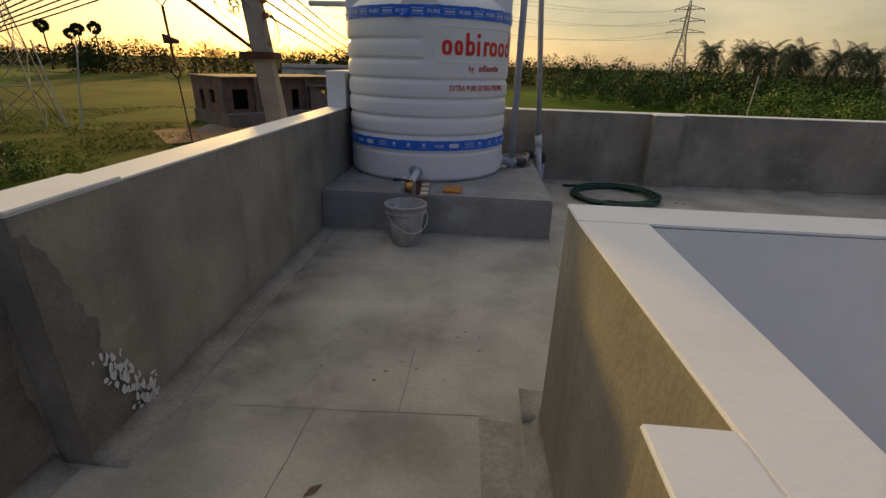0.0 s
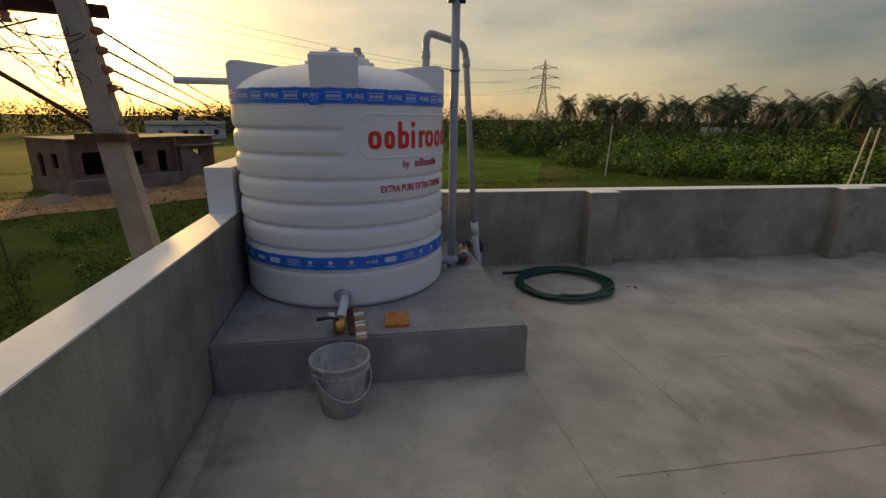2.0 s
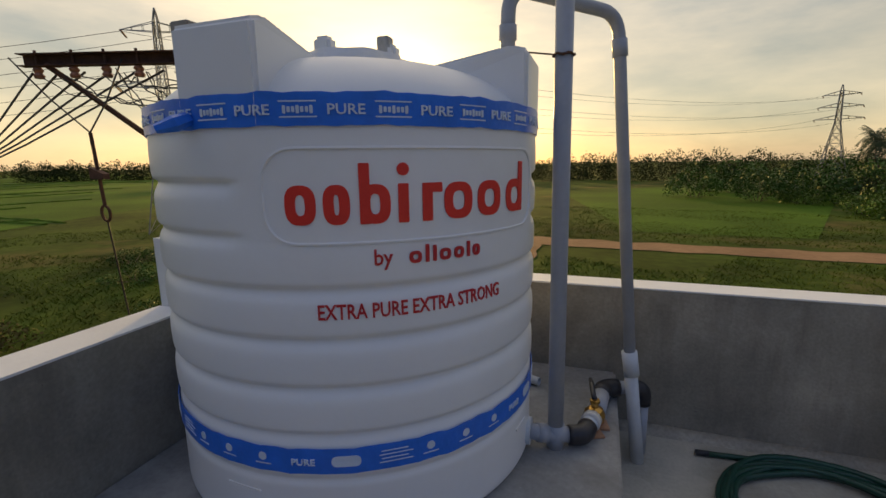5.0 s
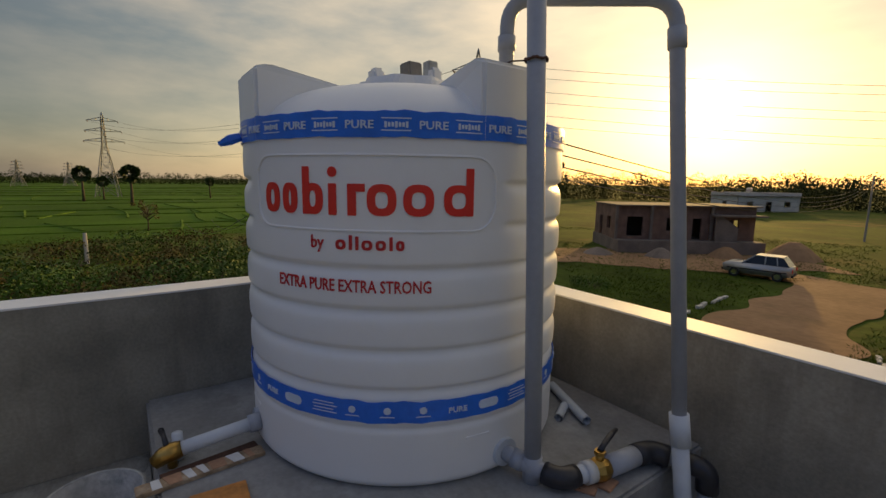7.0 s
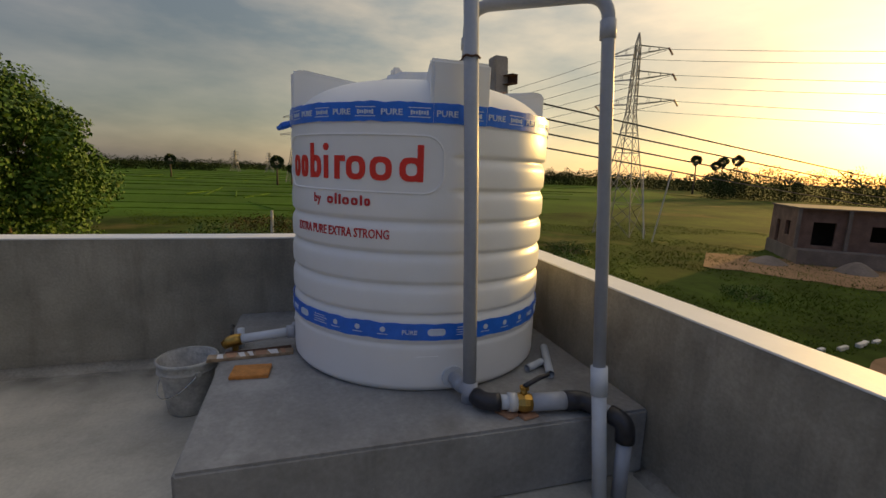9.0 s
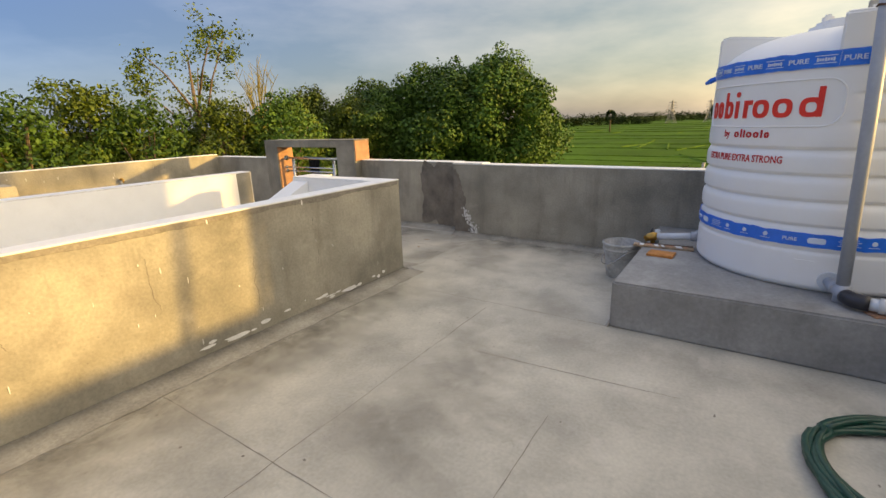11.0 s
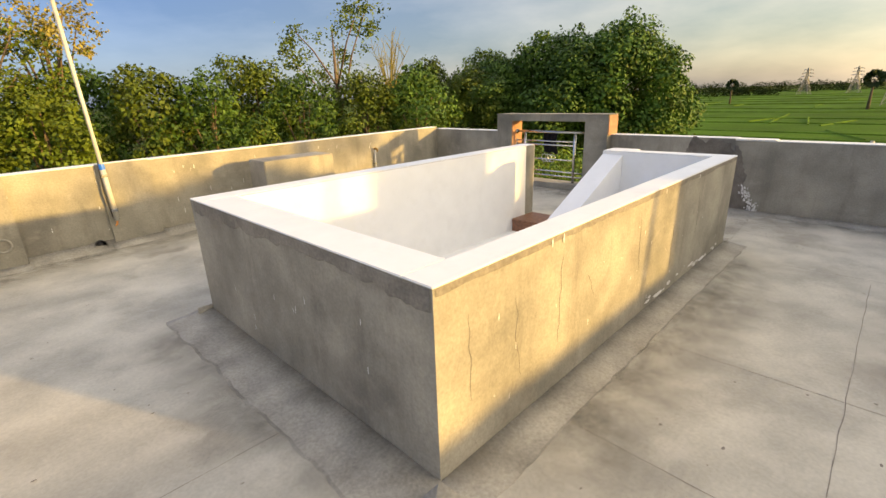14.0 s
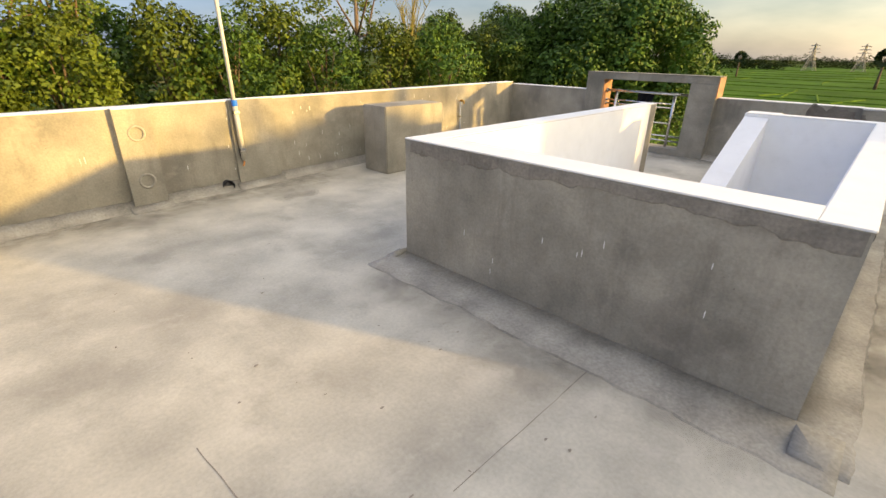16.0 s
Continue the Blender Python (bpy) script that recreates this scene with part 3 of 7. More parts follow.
def ring_on_tank(bm, az, z, w, h, stroke, r, seg=28, thick=0.003):
    """An open rounded ring lying on the tank."""
    def oval(a, b):
        out = []
        for i in range(seg):
            t = 2 * math.pi * i / seg
            c, q = math.cos(t), math.sin(t)
            out.append((a * math.copysign(abs(c) ** 0.75, c), b * math.copysign(abs(q) ** 0.75, q)))
        return out
    rings = [[bm.verts.new(on_tank(az + math.degrees(u / TR), rr, z + q)) for u, q in shape]
             for shape, rr in ((oval(w / 2, h / 2), r), (oval(w / 2, h / 2), r + thick), (oval(w / 2 - stroke, h / 2 - stroke * 0.9), r + thick), (oval(w / 2 - stroke, h / 2 - stroke * 0.9), r))]
    for p, q in zip(rings, rings[1:]):
        for i in range(seg):
            j = (i + 1) % seg
            bm.faces.new((p[i], p[j], q[j], q[i]))


def word(name, text, size, az, z, r, mat, parent, stretch=1.0):
    """Words in the built-in font, laid round the tank, centred at az."""
    cu = bpy.data.curves.new(name, "FONT")
    cu.body, cu.size, cu.align_x, cu.extrude, cu.resolution_u, cu.offset = text, size, "CENTER", 0.002, 2, size * 0.012
    ob = bpy.data.objects.new(name, cu)
    scene.collection.objects.link(ob)
    me = bpy.data.meshes.new_from_object(ob.evaluated_get(bpy.context.evaluated_depsgraph_get()))
    bpy.data.objects.remove(ob)
    for v in me.vertices:
        u, q, d = v.co
        v.co = on_tank(az + math.degrees(u * stretch / TR), r + d, z + q)
    me.materials.clear()
    me.materials.append(mat)
    ob = new(name, me)
    ob.parent = parent
    return ob


def water_tank():
    tank = thing("water_tank", "large ribbed white plastic water tank with blue tape and red print", "water tank")
    SEG = 160
    zs = [PZ + 0.0 + 0.006 * i for i in range(8)] + [PZ + 0.05 + 0.006 * i for i in range(205)]
    zs = [z for z in zs if z < 1.575] + [1.575]
    bm = bmesh.new()
    rings = [[bm.verts.new(on_tank(360 * k / SEG, tank_radius(360 * k / SEG, z), z)) for k in range(SEG)] for z in zs]
    # shoulder and dome
    for i in range(1, 25):
        a = i / 24 * math.pi / 2
        rr, z = 0.0 + TR * math.cos(a) ** 0.62, 1.575 + 0.255 * math.sin(a) ** 1.15
        if rr < 0.10:
            break
        rings.append([bm.verts.new(on_tank(360 * k / SEG, rr, z)) for k in range(SEG)])
    for p, q in zip(rings, rings[1:]):
        for k in range(SEG):
            j = (k + 1) % SEG
            bm.faces.new((p[k], p[j], q[j], q[k]))
    bm.faces.new(rings[-1])
    bm.faces.new(rings[0][::-1])
    part("body", bm, TANK, tank, smooth=True)
    # four lifting lugs: a tall flat face at the rim, a ridge sloping to the lid
    for az in (-90, 0, 90, 180):
        bm = bmesh.new()
        prof = ((TR - 0.004, 1.56), (TR - 0.004, 1.835), (TR - 0.06, 1.85), (0.27, 1.81), (0.20, 1.70))
        sides = []
        for s in (-1, 1):
            row = []
            for r, z in prof:
                w = (0.135 if z > 1.7 or r > 0.5 else 0.05) * (1.0 if r > 0.5 else 0.45)
                row.append(bm.verts.new(Vector((TX, TY, 0)) + Matrix.Rotation(radians(az), 3, "Z") @ Vector((r, s * w, z))))
            sides.append(row)
        bm.faces.new(sides[0])
        bm.faces.new(sides[1][::-1])
        for i in range(len(prof)):
            j = (i + 1) % len(prof)
            bm.faces.new((sides[0][j], sides[0][i], sides[1][i], sides[1][j]))
        bmesh.ops.recalc_face_normals(bm, faces=bm.faces)
        bmesh.ops.bevel(bm, geom=list(bm.edges), offset=0.012, segments=3, affect="EDGES")
        part("lug", bm, TANK, tank)
    # lid: a lobed disc with grips
    bm = bmesh.new()
    for z0, z1, r in ((1.80, 1.86, 0.235), (1.86, 1.885, 0.20)):
        lo, hi = [], []
        for k in range(64):
            a = 2 * math.pi * k / 64
            rr = r * (1 + 0.05 * math.cos(8 * a))
            lo.append(bm.verts.new((TX + rr * math.cos(a), TY + rr * math.sin(a), z0)))
            hi.append(bm.verts.new((TX + rr * 0.97 * math.cos(a), TY + rr * 0.97 * math.sin(a), z1)))
        bm.faces.new(hi)
        for k in range(64):
            bm.faces.new((lo[k], lo[(k + 1) % 64], hi[(k + 1) % 64], hi[k]))
    lid = part("lid", bm, TANK, tank)
    for a in (20, 140, 260):
        p = Vector((TX + 0.15 * math.cos(radians(a)), TY + 0.15 * math.sin(radians(a)), 0))
        part("lid_grip", box(p.x - 0.035, p.x + 0.035, p.y - 0.03, p.y + 0.03, 1.87, 1.935, 0.014), TANK, lid)
    part("vent_cap", box(TX + 0.10, TX + 0.15, TY + 0.02, TY + 0.07, 1.88, 1.965, 0.004), BUCKET, tank, "dark vent cap")
    # overflow pipe out of the far side
    part("overflow_pipe", tube([(0.06, 1.112, 1.722), (-0.375, 1.116, 1.722)], 0.024, 14), PVCLIGHT, tank)
    # tapes
    for name, z0, z1 in (("upper_tape", 1.572, 1.655), ("lower_tape", 0.588, 0.668)):
        bm = bmesh.new()
        arc_strip(bm, z0, z1, TR + 0.0045, -180, 179.9, 2.5, 0.002, 0.006)
        tape = part(name, bm, BLUE, tank, "blue printed tape band")
        az = -176
        if name == "upper_tape":
            while az < 170:
                word("print_word", "PURE", 0.036, az, 1.600, TR + 0.0085, TAPEWHITE, tape, 1.15)
                lb = bmesh.new()
                for q in (0.019, -0.019):
                    blob_on_tank(lb, az + 9.5, 1.613 + q, 0.095, 0.0035, TR + 0.0075, 0.8, 8, 0.0015)
                for k in range(7):
                    blob_on_tank(lb, az + 9.5 + (k - 3) * 0.9, 1.612, 0.008, 0.014 if k % 3 else 0.02, TR + 0.0075, 0.5, 8, 0.0015)
                part("print_mark", lb, TAPEWHITE, tape)
                az += 19
        else:
            i = 0
            while az < 175:
                lb = bmesh.new()
                if i % 6 == 4:
                    word("print_word", "PURE", 0.028, az, 0.617, TR + 0.0085, TAPEWHITE, tape, 1.1)
                elif i % 6 == 5:
                    blob_on_tank(lb, az, 0.628, 0.085, 0.034, TR + 0.0075, 0.9, 12, 0.0015)
                elif i % 6 == 0:
                    for k in range(4):
                        blob_on_tank(lb, az + 1.5 - 0.3 * (k % 2), 0.612 + 0.012 * k, 0.10 - 0.02 * (k % 2), 0.003, TR + 0.0075, 0.5, 8, 0.0015)
                else:
                    blob_on_tank(lb, az, 0.635, 0.026, 0.026, TR + 0.0075, 1.0, 16, 0.0015)
                    blob_on_tank(lb, az, 0.612, 0.05, 0.003, TR + 0.0075, 0.5, 8, 0.0015)
                if len(lb.verts):
                    part("print_mark", lb, TAPEWHITE, tape)
                else:
                    lb.free()
                az += 10
                i += 1
    # loose tape end at the lug
    part("tape_end", tube([on_tank(-97, TR + 0.01, 1.60), on_tank(-97, TR + 0.05, 1.585), on_tank(-99, TR + 0.085, 1.57)], [0.018, 0.022, 0.012], 6), BLUE, tank)
    # raised outline of the print panel
    pts = []
    zc, hz, a0, a1, rad = 1.392, 0.125, -80.5, -5.5, 0.085
    da = math.degrees(rad / TR)
    for az0, zz, s in ((a1 - da, zc + hz - rad, 0), (a0 + da, zc + hz - rad, 90), (a0 + da, zc - hz + rad, 180), (a1 - da, zc - hz + rad, 270)):
        for i in range(7):
            t = radians(s + 90 * i / 6)
            pts.append((az0 + da * math.cos(t), zz + rad * math.sin(t)))
        nxt = {0: a0 + da, 180: a1 - da}.get(s)
        if nxt is not None:
            z = zz + rad * (1 if s == 0 else -1)
            for i in range(1, 16):
                pts.append((az0 + (nxt - az0) * i / 16, z))
    part("panel_outline", tube([on_tank(a, TR + 0.001, z) for a, z in pts], 0.005, 6, closed=True), TANK, tank)
    # the maker's mark as plain red shapes: open rings, stems and a dot
    marks = ((-72.5, 0.082, 0), (-65.0, 0.07, 0), (-57.0, 0.082, -1), (-50.9, 0.029, 0), (-45.4, 0.053, 0), (-37.4, 0.098, 0), (-27.7, 0.102, 0), (-16.8, 0.106, 1))
    zb = 1.318
    for az, w, tall in marks:
        bm = bmesh.new()
        if w > 0.06:
            ring_on_tank(bm, az, zb + 0.0525, w, 0.105, 0.028, TR + 0.0008)
        else:
            blob_on_tank(bm, az, zb + 0.0525, min(w, 0.03), 0.105, TR + 0.0008, 0.2, 8)
            if w > 0.04:
                blob_on_tank(bm, az + 2.0, zb + 0.092, 0.04, 0.026, TR + 0.0012, 0.2, 8)
        if tall:
            blob_on_tank(bm, az + (w / 2 - 0.014) * tall * math.degrees(1 / TR), zb + 0.08, 0.028, 0.16, TR + 0.0012, 0.2, 8)
        part("red_mark", bm, RED, tank)
    bm = bmesh.new()
    blob_on_tank(bm, -50.9, 1.461, 0.034, 0.034, TR + 0.001, 1.0, 20)
    part("red_mark", bm, RED, tank)
    word("small_print", "by", 0.062, -55.8, 1.205, TR + 0.0035, DARKRED, tank, 0.9)
    for az, w, h in ((-48.6, 0.036, 0.034), (-45.8, 0.011, 0.05), (-44.0, 0.011, 0.046), (-41.3, 0.036, 0.034), (-37.6, 0.034, 0.034), (-34.9, 0.011, 0.046), (-32.5, 0.028, 0.034)):
        bm = bmesh.new()
        if w > 0.02:
            ring_on_tank(bm, az, 1.203 + h / 2, w, h, 0.0105, TR + 0.004)
        else:
            blob_on_tank(bm, az, 1.203 + h / 2, w, h, TR + 0.004, 0.3, 8)
        part("small_red_mark", bm, DARKRED, tank)
    word("slogan", "EXTRA PURE EXTRA STRONG", 0.060, -47.2, 1.058, TR + 0.0035, DARKRED, tank, 0.73)
    # moulded ridges by the outlets, a dark fleck on the side
    for az, z, w in ((-93, 0.505, 0.13), (-9, 0.50, 0.10)):
        bm = bmesh.new()
        blob_on_tank(bm, az, z, w, 0.012, TR - 0.002, 0.8, 12, 0.006)
        part("ridge", bm, TANK, tank)
    bm = bmesh.new()
    blob_on_tank(bm, -97, 1.07, 0.016, 0.008, TR + 0.001, 0.9, 8, 0.0012)
    part("fleck", bm, BLACKPVC, tank, "dark fleck")
    # threaded outlets
    part("outlet_nut", tube([on_tank(1, TR - 0.03, 0.40), on_tank(1, TR + 0.014, 0.40)], 0.055, 20), PVCLIGHT, tank)
    part("outlet_nut", tube([on_tank(-92, TR - 0.03, 0.42), on_tank(-92, TR + 0.016, 0.42)], 0.045, 20), PVC, tank)
    return tank


water_tank()


# ---- pipes beside the tank ----
def outlet_pipe():
    t = thing("outlet_pipe", "grey plastic outlet pipe with black elbows and a brass ball valve", "pipe", (1.6, 1.2, PZ))
    inv = Matrix.Translation((-1.6, -1.2, -PZ))

    def add(name, bm, mat, label="", parent=t, smooth=True):
        bm.transform(inv)
        return part(name, bm, mat, parent, label, smooth)
    add("pipe", tube([(1.43, 1.118, 0.40), (1.47, 1.135, 0.388), (1.535, 1.163, 0.375), (1.60, 1.185, 0.372)], 0.032, 16), PVC)
    add("collar", tube([(1.465, 1.133, 0.389), (1.505, 1.15, 0.381)], 0.038, 16), PVC)
    add("elbow", tube(bent([(1.585, 1.18, 0.372), (1.645, 1.198, 0.37), (1.658, 1.265, 0.37)], 0.045), 0.041, 16), BLACKPVC, "black elbow")
    add("pipe", tube([(1.656, 1.255, 0.37), (1.674, 1.33, 0.37)], 0.033, 16), PVCLIGHT)
    add("collar", tube([(1.668, 1.30, 0.37), (1.676, 1.338, 0.37)], 0.042, 16), LENS)
    valve = add("valve", tube([(1.676, 1.335, 0.37), (1.680, 1.353, 0.37), (1.684, 1.368, 0.37), (1.689, 1.388, 0.37), (1.692, 1.403, 0.37)], [0.036, 0.043, 0.047, 0.043, 0.037], 10), BRASS, "brass ball valve", smooth=False)
    add("stem", tube([(1.684, 1.368, 0.40), (1.684, 1.368, 0.435)], 0.016, 10), BRASS, parent=valve)
    add("stem_nut", tube([(1.684, 1.368, 0.432), (1.684, 1.368, 0.446)], 0.022, 6), BRASS, parent=valve, smooth=False)
    add("lever", tube([(1.684, 1.368, 0.445), (1.676, 1.40, 0.455), (1.668, 1.45, 0.472), (1.66, 1.50, 0.478)], [0.012, 0.011, 0.012, 0.008], 8), BLACKPVC, "dark valve lever", parent=valve)
    add("pipe", tube([(1.692, 1.403, 0.37), (1.712, 1.575, 0.37)], 0.040, 16), PVC)
    add("elbow", tube(bent([(1.71, 1.56, 0.37), (1.722, 1.648, 0.37), (1.79, 1.678, 0.365)], 0.045), 0.043, 16), BLACKPVC, "black elbow")
    add("pipe", tube([(1.775, 1.672, 0.366), (1.86, 1.71, 0.362)], 0.032, 16), PVC)
    add("elbow", tube(bent([(1.845, 1.703, 0.362), (1.91, 1.733, 0.354), (1.912, 1.736, 0.27)], 0.04), 0.041, 16), BLACKPVC, "black elbow")
    add("down_pipe", tube([(1.912, 1.736, 0.28), (1.912, 1.736, 0.0)], 0.031, 16), PVC)


outlet_pipe()


def vent_pipe():
    t = thing("vent_pipe", "tall grey plastic air vent pipe with a tee cap", "pipe", (1.535, 1.167, PZ))
    part("pipe", tube([(0.0, 0.0, 0.06), (-0.007, -0.037, 1.0), (-0.014, -0.085, 1.97)], 0.031, 18), PVC, t, smooth=True)
    part("foot", tube([(0, 0, 0.0), (0, 0, 0.10)], 0.036, 18), PVC, t, smooth=True)
    part("cap", tube([(-0.07, -0.085, 1.985), (0.05, -0.085, 1.985)], 0.040, 16), BLACKPVC, t, "black tee cap", smooth=True)
    part("wire_tie", tube([(-0.011 + 0.036 * math.cos(a), -0.062 + 0.036 * math.sin(a), 1.51 + 0.004 * math.sin(5 * a)) for a in [i * 0.5 for i in range(26)]], 0.004, 6), IRON, t)
    part("tie_end", tube([(-0.04, -0.06, 1.515), (-0.13, -0.06, 1.53), (-0.21, -0.07, 1.515)], 0.003, 5), IRON, t)


vent_pipe()


def supply_pipe():
    t = thing("supply_pipe", "grey plastic supply pipe arching from the floor to the tank", "pipe", (1.90, 1.65, 0))
    inv = Matrix.Translation((-1.90, -1.65, 0))
    foot, knee, top, over, down = Vector((1.90, 1.65, 0)), Vector((1.835, 1.635, 0.53)), Vector((1.70, 1.605, 2.08)), Vector((1.32, 1.16, 2.09)), Vector((1.32, 1.16, 1.82))
    for name, pts, r, mat in (("lower_pipe", [foot, foot.lerp(knee, 0.5), knee], 0.031, PVCLIGHT), ("riser", bent([knee, top, over, down], 0.10, 7), 0.0265, PVC),
                              ("coupling", [knee - Vector((-0.012, 0, 0.07)), knee + Vector((-0.006, 0, 0.05))], 0.036, PVCLIGHT),
                              ("collar", [top - Vector((-0.016, 0, 0.17)), top - Vector((-0.009, 0, 0.10))], 0.032, PVC), ("collar", [down + Vector((0, 0, 0.09)), down + Vector((0, 0, 0.14))], 0.032, PVC)):
        bm = tube(pts, r, 16)
        bm.transform(inv)
        part(name, bm, mat, t, smooth=True)


supply_pipe()


def loose_pipe(a, b, r):
    a, b = Vector(a), Vector(b)
    bm = bmesh.new()
    tube([a, b], r, 14, bm, caps=False)
    tube([b, a], r * 0.8, 14, bm, caps=False)
    tagged(part("pipe_offcut", bm, PVCLIGHT, smooth=True), "loose pale grey pipe offcut lying on the platform", "pipe", "pipe offcuts")


loose_pipe((1.405, 1.665, PZ + 0.024), (1.06, 1.82, PZ + 0.024), 0.022)
loose_pipe((1.31, 1.58, PZ + 0.022), (1.245, 1.70, PZ + 0.022), 0.020)


def tap_pipe():
    t = thing("tap", "blue-grey outlet pipe stub with a brass tap over the bucket", "tap", (0.70, 0.10, PZ))
    inv = Matrix.Translation((-0.70, -0.10, -PZ))

    def add(name, bm, mat, label="", parent=t):
        bm.transform(inv)
        return part(name, bm, mat, parent, label, True)
    add("pipe", tube([(0.712, 0.375, 0.42), (0.705, 0.25, 0.405), (0.695, 0.09, 0.385)], 0.027, 14), PVCLIGHT)
    add("collar", tube([(0.712, 0.385, 0.42), (0.71, 0.34, 0.416)], 0.038, 12), PVC)
    body = add("tap_body", tube([(0.695, 0.095, 0.386), (0.692, 0.06, 0.38), (0.69, 0.03, 0.372), (0.688, 0.0, 0.352)], [0.031, 0.038, 0.034, 0.026], 10), BRASS, "brass tap body")
    add("foot", tube([(0.693, 0.06, 0.375), (0.693, 0.06, PZ)], 0.018, 8), BRASS, parent=body)
    add("lever", tube([(0.69, 0.045, 0.41), (0.64, 0.04, 0.425), (0.57, 0.035, 0.42)], [0.010, 0.009, 0.012], 8), BLACKPVC, "dark lever", parent=body)
    add("side_stub", tube([(0.645, 0.085, PZ), (0.645, 0.085, 0.43)], 0.02, 12), PVCLIGHT, "pale upright pipe stub")


tap_pipe()


def tile_strip():
    t = thing("tile_strip", "long broken strip of patterned tile lying by the tap", "tile offcut", (0.80, 0.15, PZ))
    m = pose(0, 0, 0, 0, 0, 4)
    rnd = random.Random(4)
    bm = box(-0.032, 0.032, -0.215, 0.225, 0.0, 0.016, 0.002)
    bm.transform(m)
    part("strip", bm, WOOD, t)
    y = -0.21
    while y < 0.19:
        h = rnd.uniform(0.035, 0.07)
        bm = prism([(-0.03, y), (0.03, y + rnd.uniform(-0.0, 0.02)), (0.03, y + h - 0.006), (-0.03, y + h - rnd.uniform(0.0, 0.02))], 0.0162, 0.0185)
        bm.transform(m)
        part("tile_piece", bm, rnd.choice((WOOD, LIME, TILESUNFACE)), t)
        y += h


tile_strip()
bm = box(-0.026, 0.026, -0.15, 0.20, 0.0, 0.014, 0.002)
bm.transform(pose(0.752, 0.165, PZ, 0, 0, 7))
tagged(part("board", bm, IRON), "narrow dark wooden board lying under the tap pipe", "board")
bm = box(-0.07, 0.07, -0.092, 0.092, 0.0, 0.018, 0.003)
bm.transform(pose(1.02, 0.175, PZ, 0, 0, -4))
tagged(part("terracotta_tile", bm, ORANGE), "single orange terracotta tile lying on the platform", "tile")
for p, rz in (((1.675, 1.30), 25), ((1.70, 1.375), 12)):
    bm = box(-0.045, 0.045, -0.04, 0.04, 0.0, 0.010, 0.002)
    bm.transform(pose(*p, PZ, 0, 0, rz))
    tagged(part("tile_offcut", bm, TILESUNFACE), "brown tile offcut under the brass valve", "tile offcut", "offcuts under the valve")


def bucket():
    t = thing("bucket", "mortar-stained grey plastic bucket with a wire handle, beside the platform", "bucket", (0.70, -0.185, 0))
    prof = [(0.0, 0.0), (0.100, 0.0), (0.108, 0.01), (0.128, 0.17), (0.140, 0.245)]
    part("body", lathe(prof, 40), BUCKET, t, smooth=True)
    part("inside", lathe([(0.0, 0.035), (0.104, 0.04), (0.134, 0.25), (0.146, 0.305)], 40), BUCKETIN, t, "pale mortar crust inside", smooth=True)
    part("rim", lathe([(0.140, 0.24), (0.152, 0.244), (0.150, 0.255), (0.143, 0.262), (0.150, 0.272), (0.145, 0.282), (0.156, 0.292), (0.157, 0.305), (0.147, 0.310), (0.144, 0.304)], 40), BUCKET, t, smooth=True)
    pts = [(0.156 * math.cos(a), -0.155 * math.sin(a) * 0.9 - 0.012, 0.255 - 0.135 * math.sin(a)) for a in [math.pi * i / 16 for i in range(17)]]
    handle = part("handle", tube(pts, 0.0035, 6), STEEL, t, "thin wire handle", smooth=True)
    for s in (-1, 1):
        part("ear", tube([(s * 0.142, -0.012, 0.255), (s * 0.164, -0.012, 0.255)], 0.014, 10), BUCKET, t)
    t.rotation_euler = (0, 0, radians(35))


bucket()


def hose():
    t = thing("garden_hose", "coiled dark green garden hose lying on the floor", "hose", (2.65, 1.40, 0))
    loops, n = 7, 44
    pts = []
    for i in range(loops * n):
        a = 2 * math.pi * i / n
        k = i / n
        lobe = int(k)
        r = 1.0 + 0.07 * math.sin(1.9 * k + 0.6) + 0.03 * math.sin(3 * a + lobe) + 0.02 * math.sin(5 * a + 2 * lobe)
        z = 0.016 + 0.012 * (1 + math.sin(0.83 * a + 1.3 * lobe)) + 0.007 * (lobe % 4)
        pts.append((0.405 * r * math.cos(a - 2.0) + 0.015 * math.sin(lobe * 2.3), 0.395 * r * math.sin(a - 2.0) + 0.014 * math.cos(lobe * 1.9), max(z, 0.015)))
    lead = [(-0.42, 0.395, 0.015), (-0.25, 0.41, 0.016), (-0.08, 0.405, 0.02), (0.10, 0.385, 0.03)]
    part("coil", tube(pts, 0.0145, 8), HOSE, t, smooth=True)
    part("free_end", tube(bent(lead, 0.05, 3), 0.0145, 8), HOSE, t, smooth=True)
    part("end_connector", tube([(-0.47, 0.39, 0.016), (-0.41, 0.396, 0.016)], 0.0155, 10), BLACKPVC, t, "black hose connector", smooth=True)


hose()


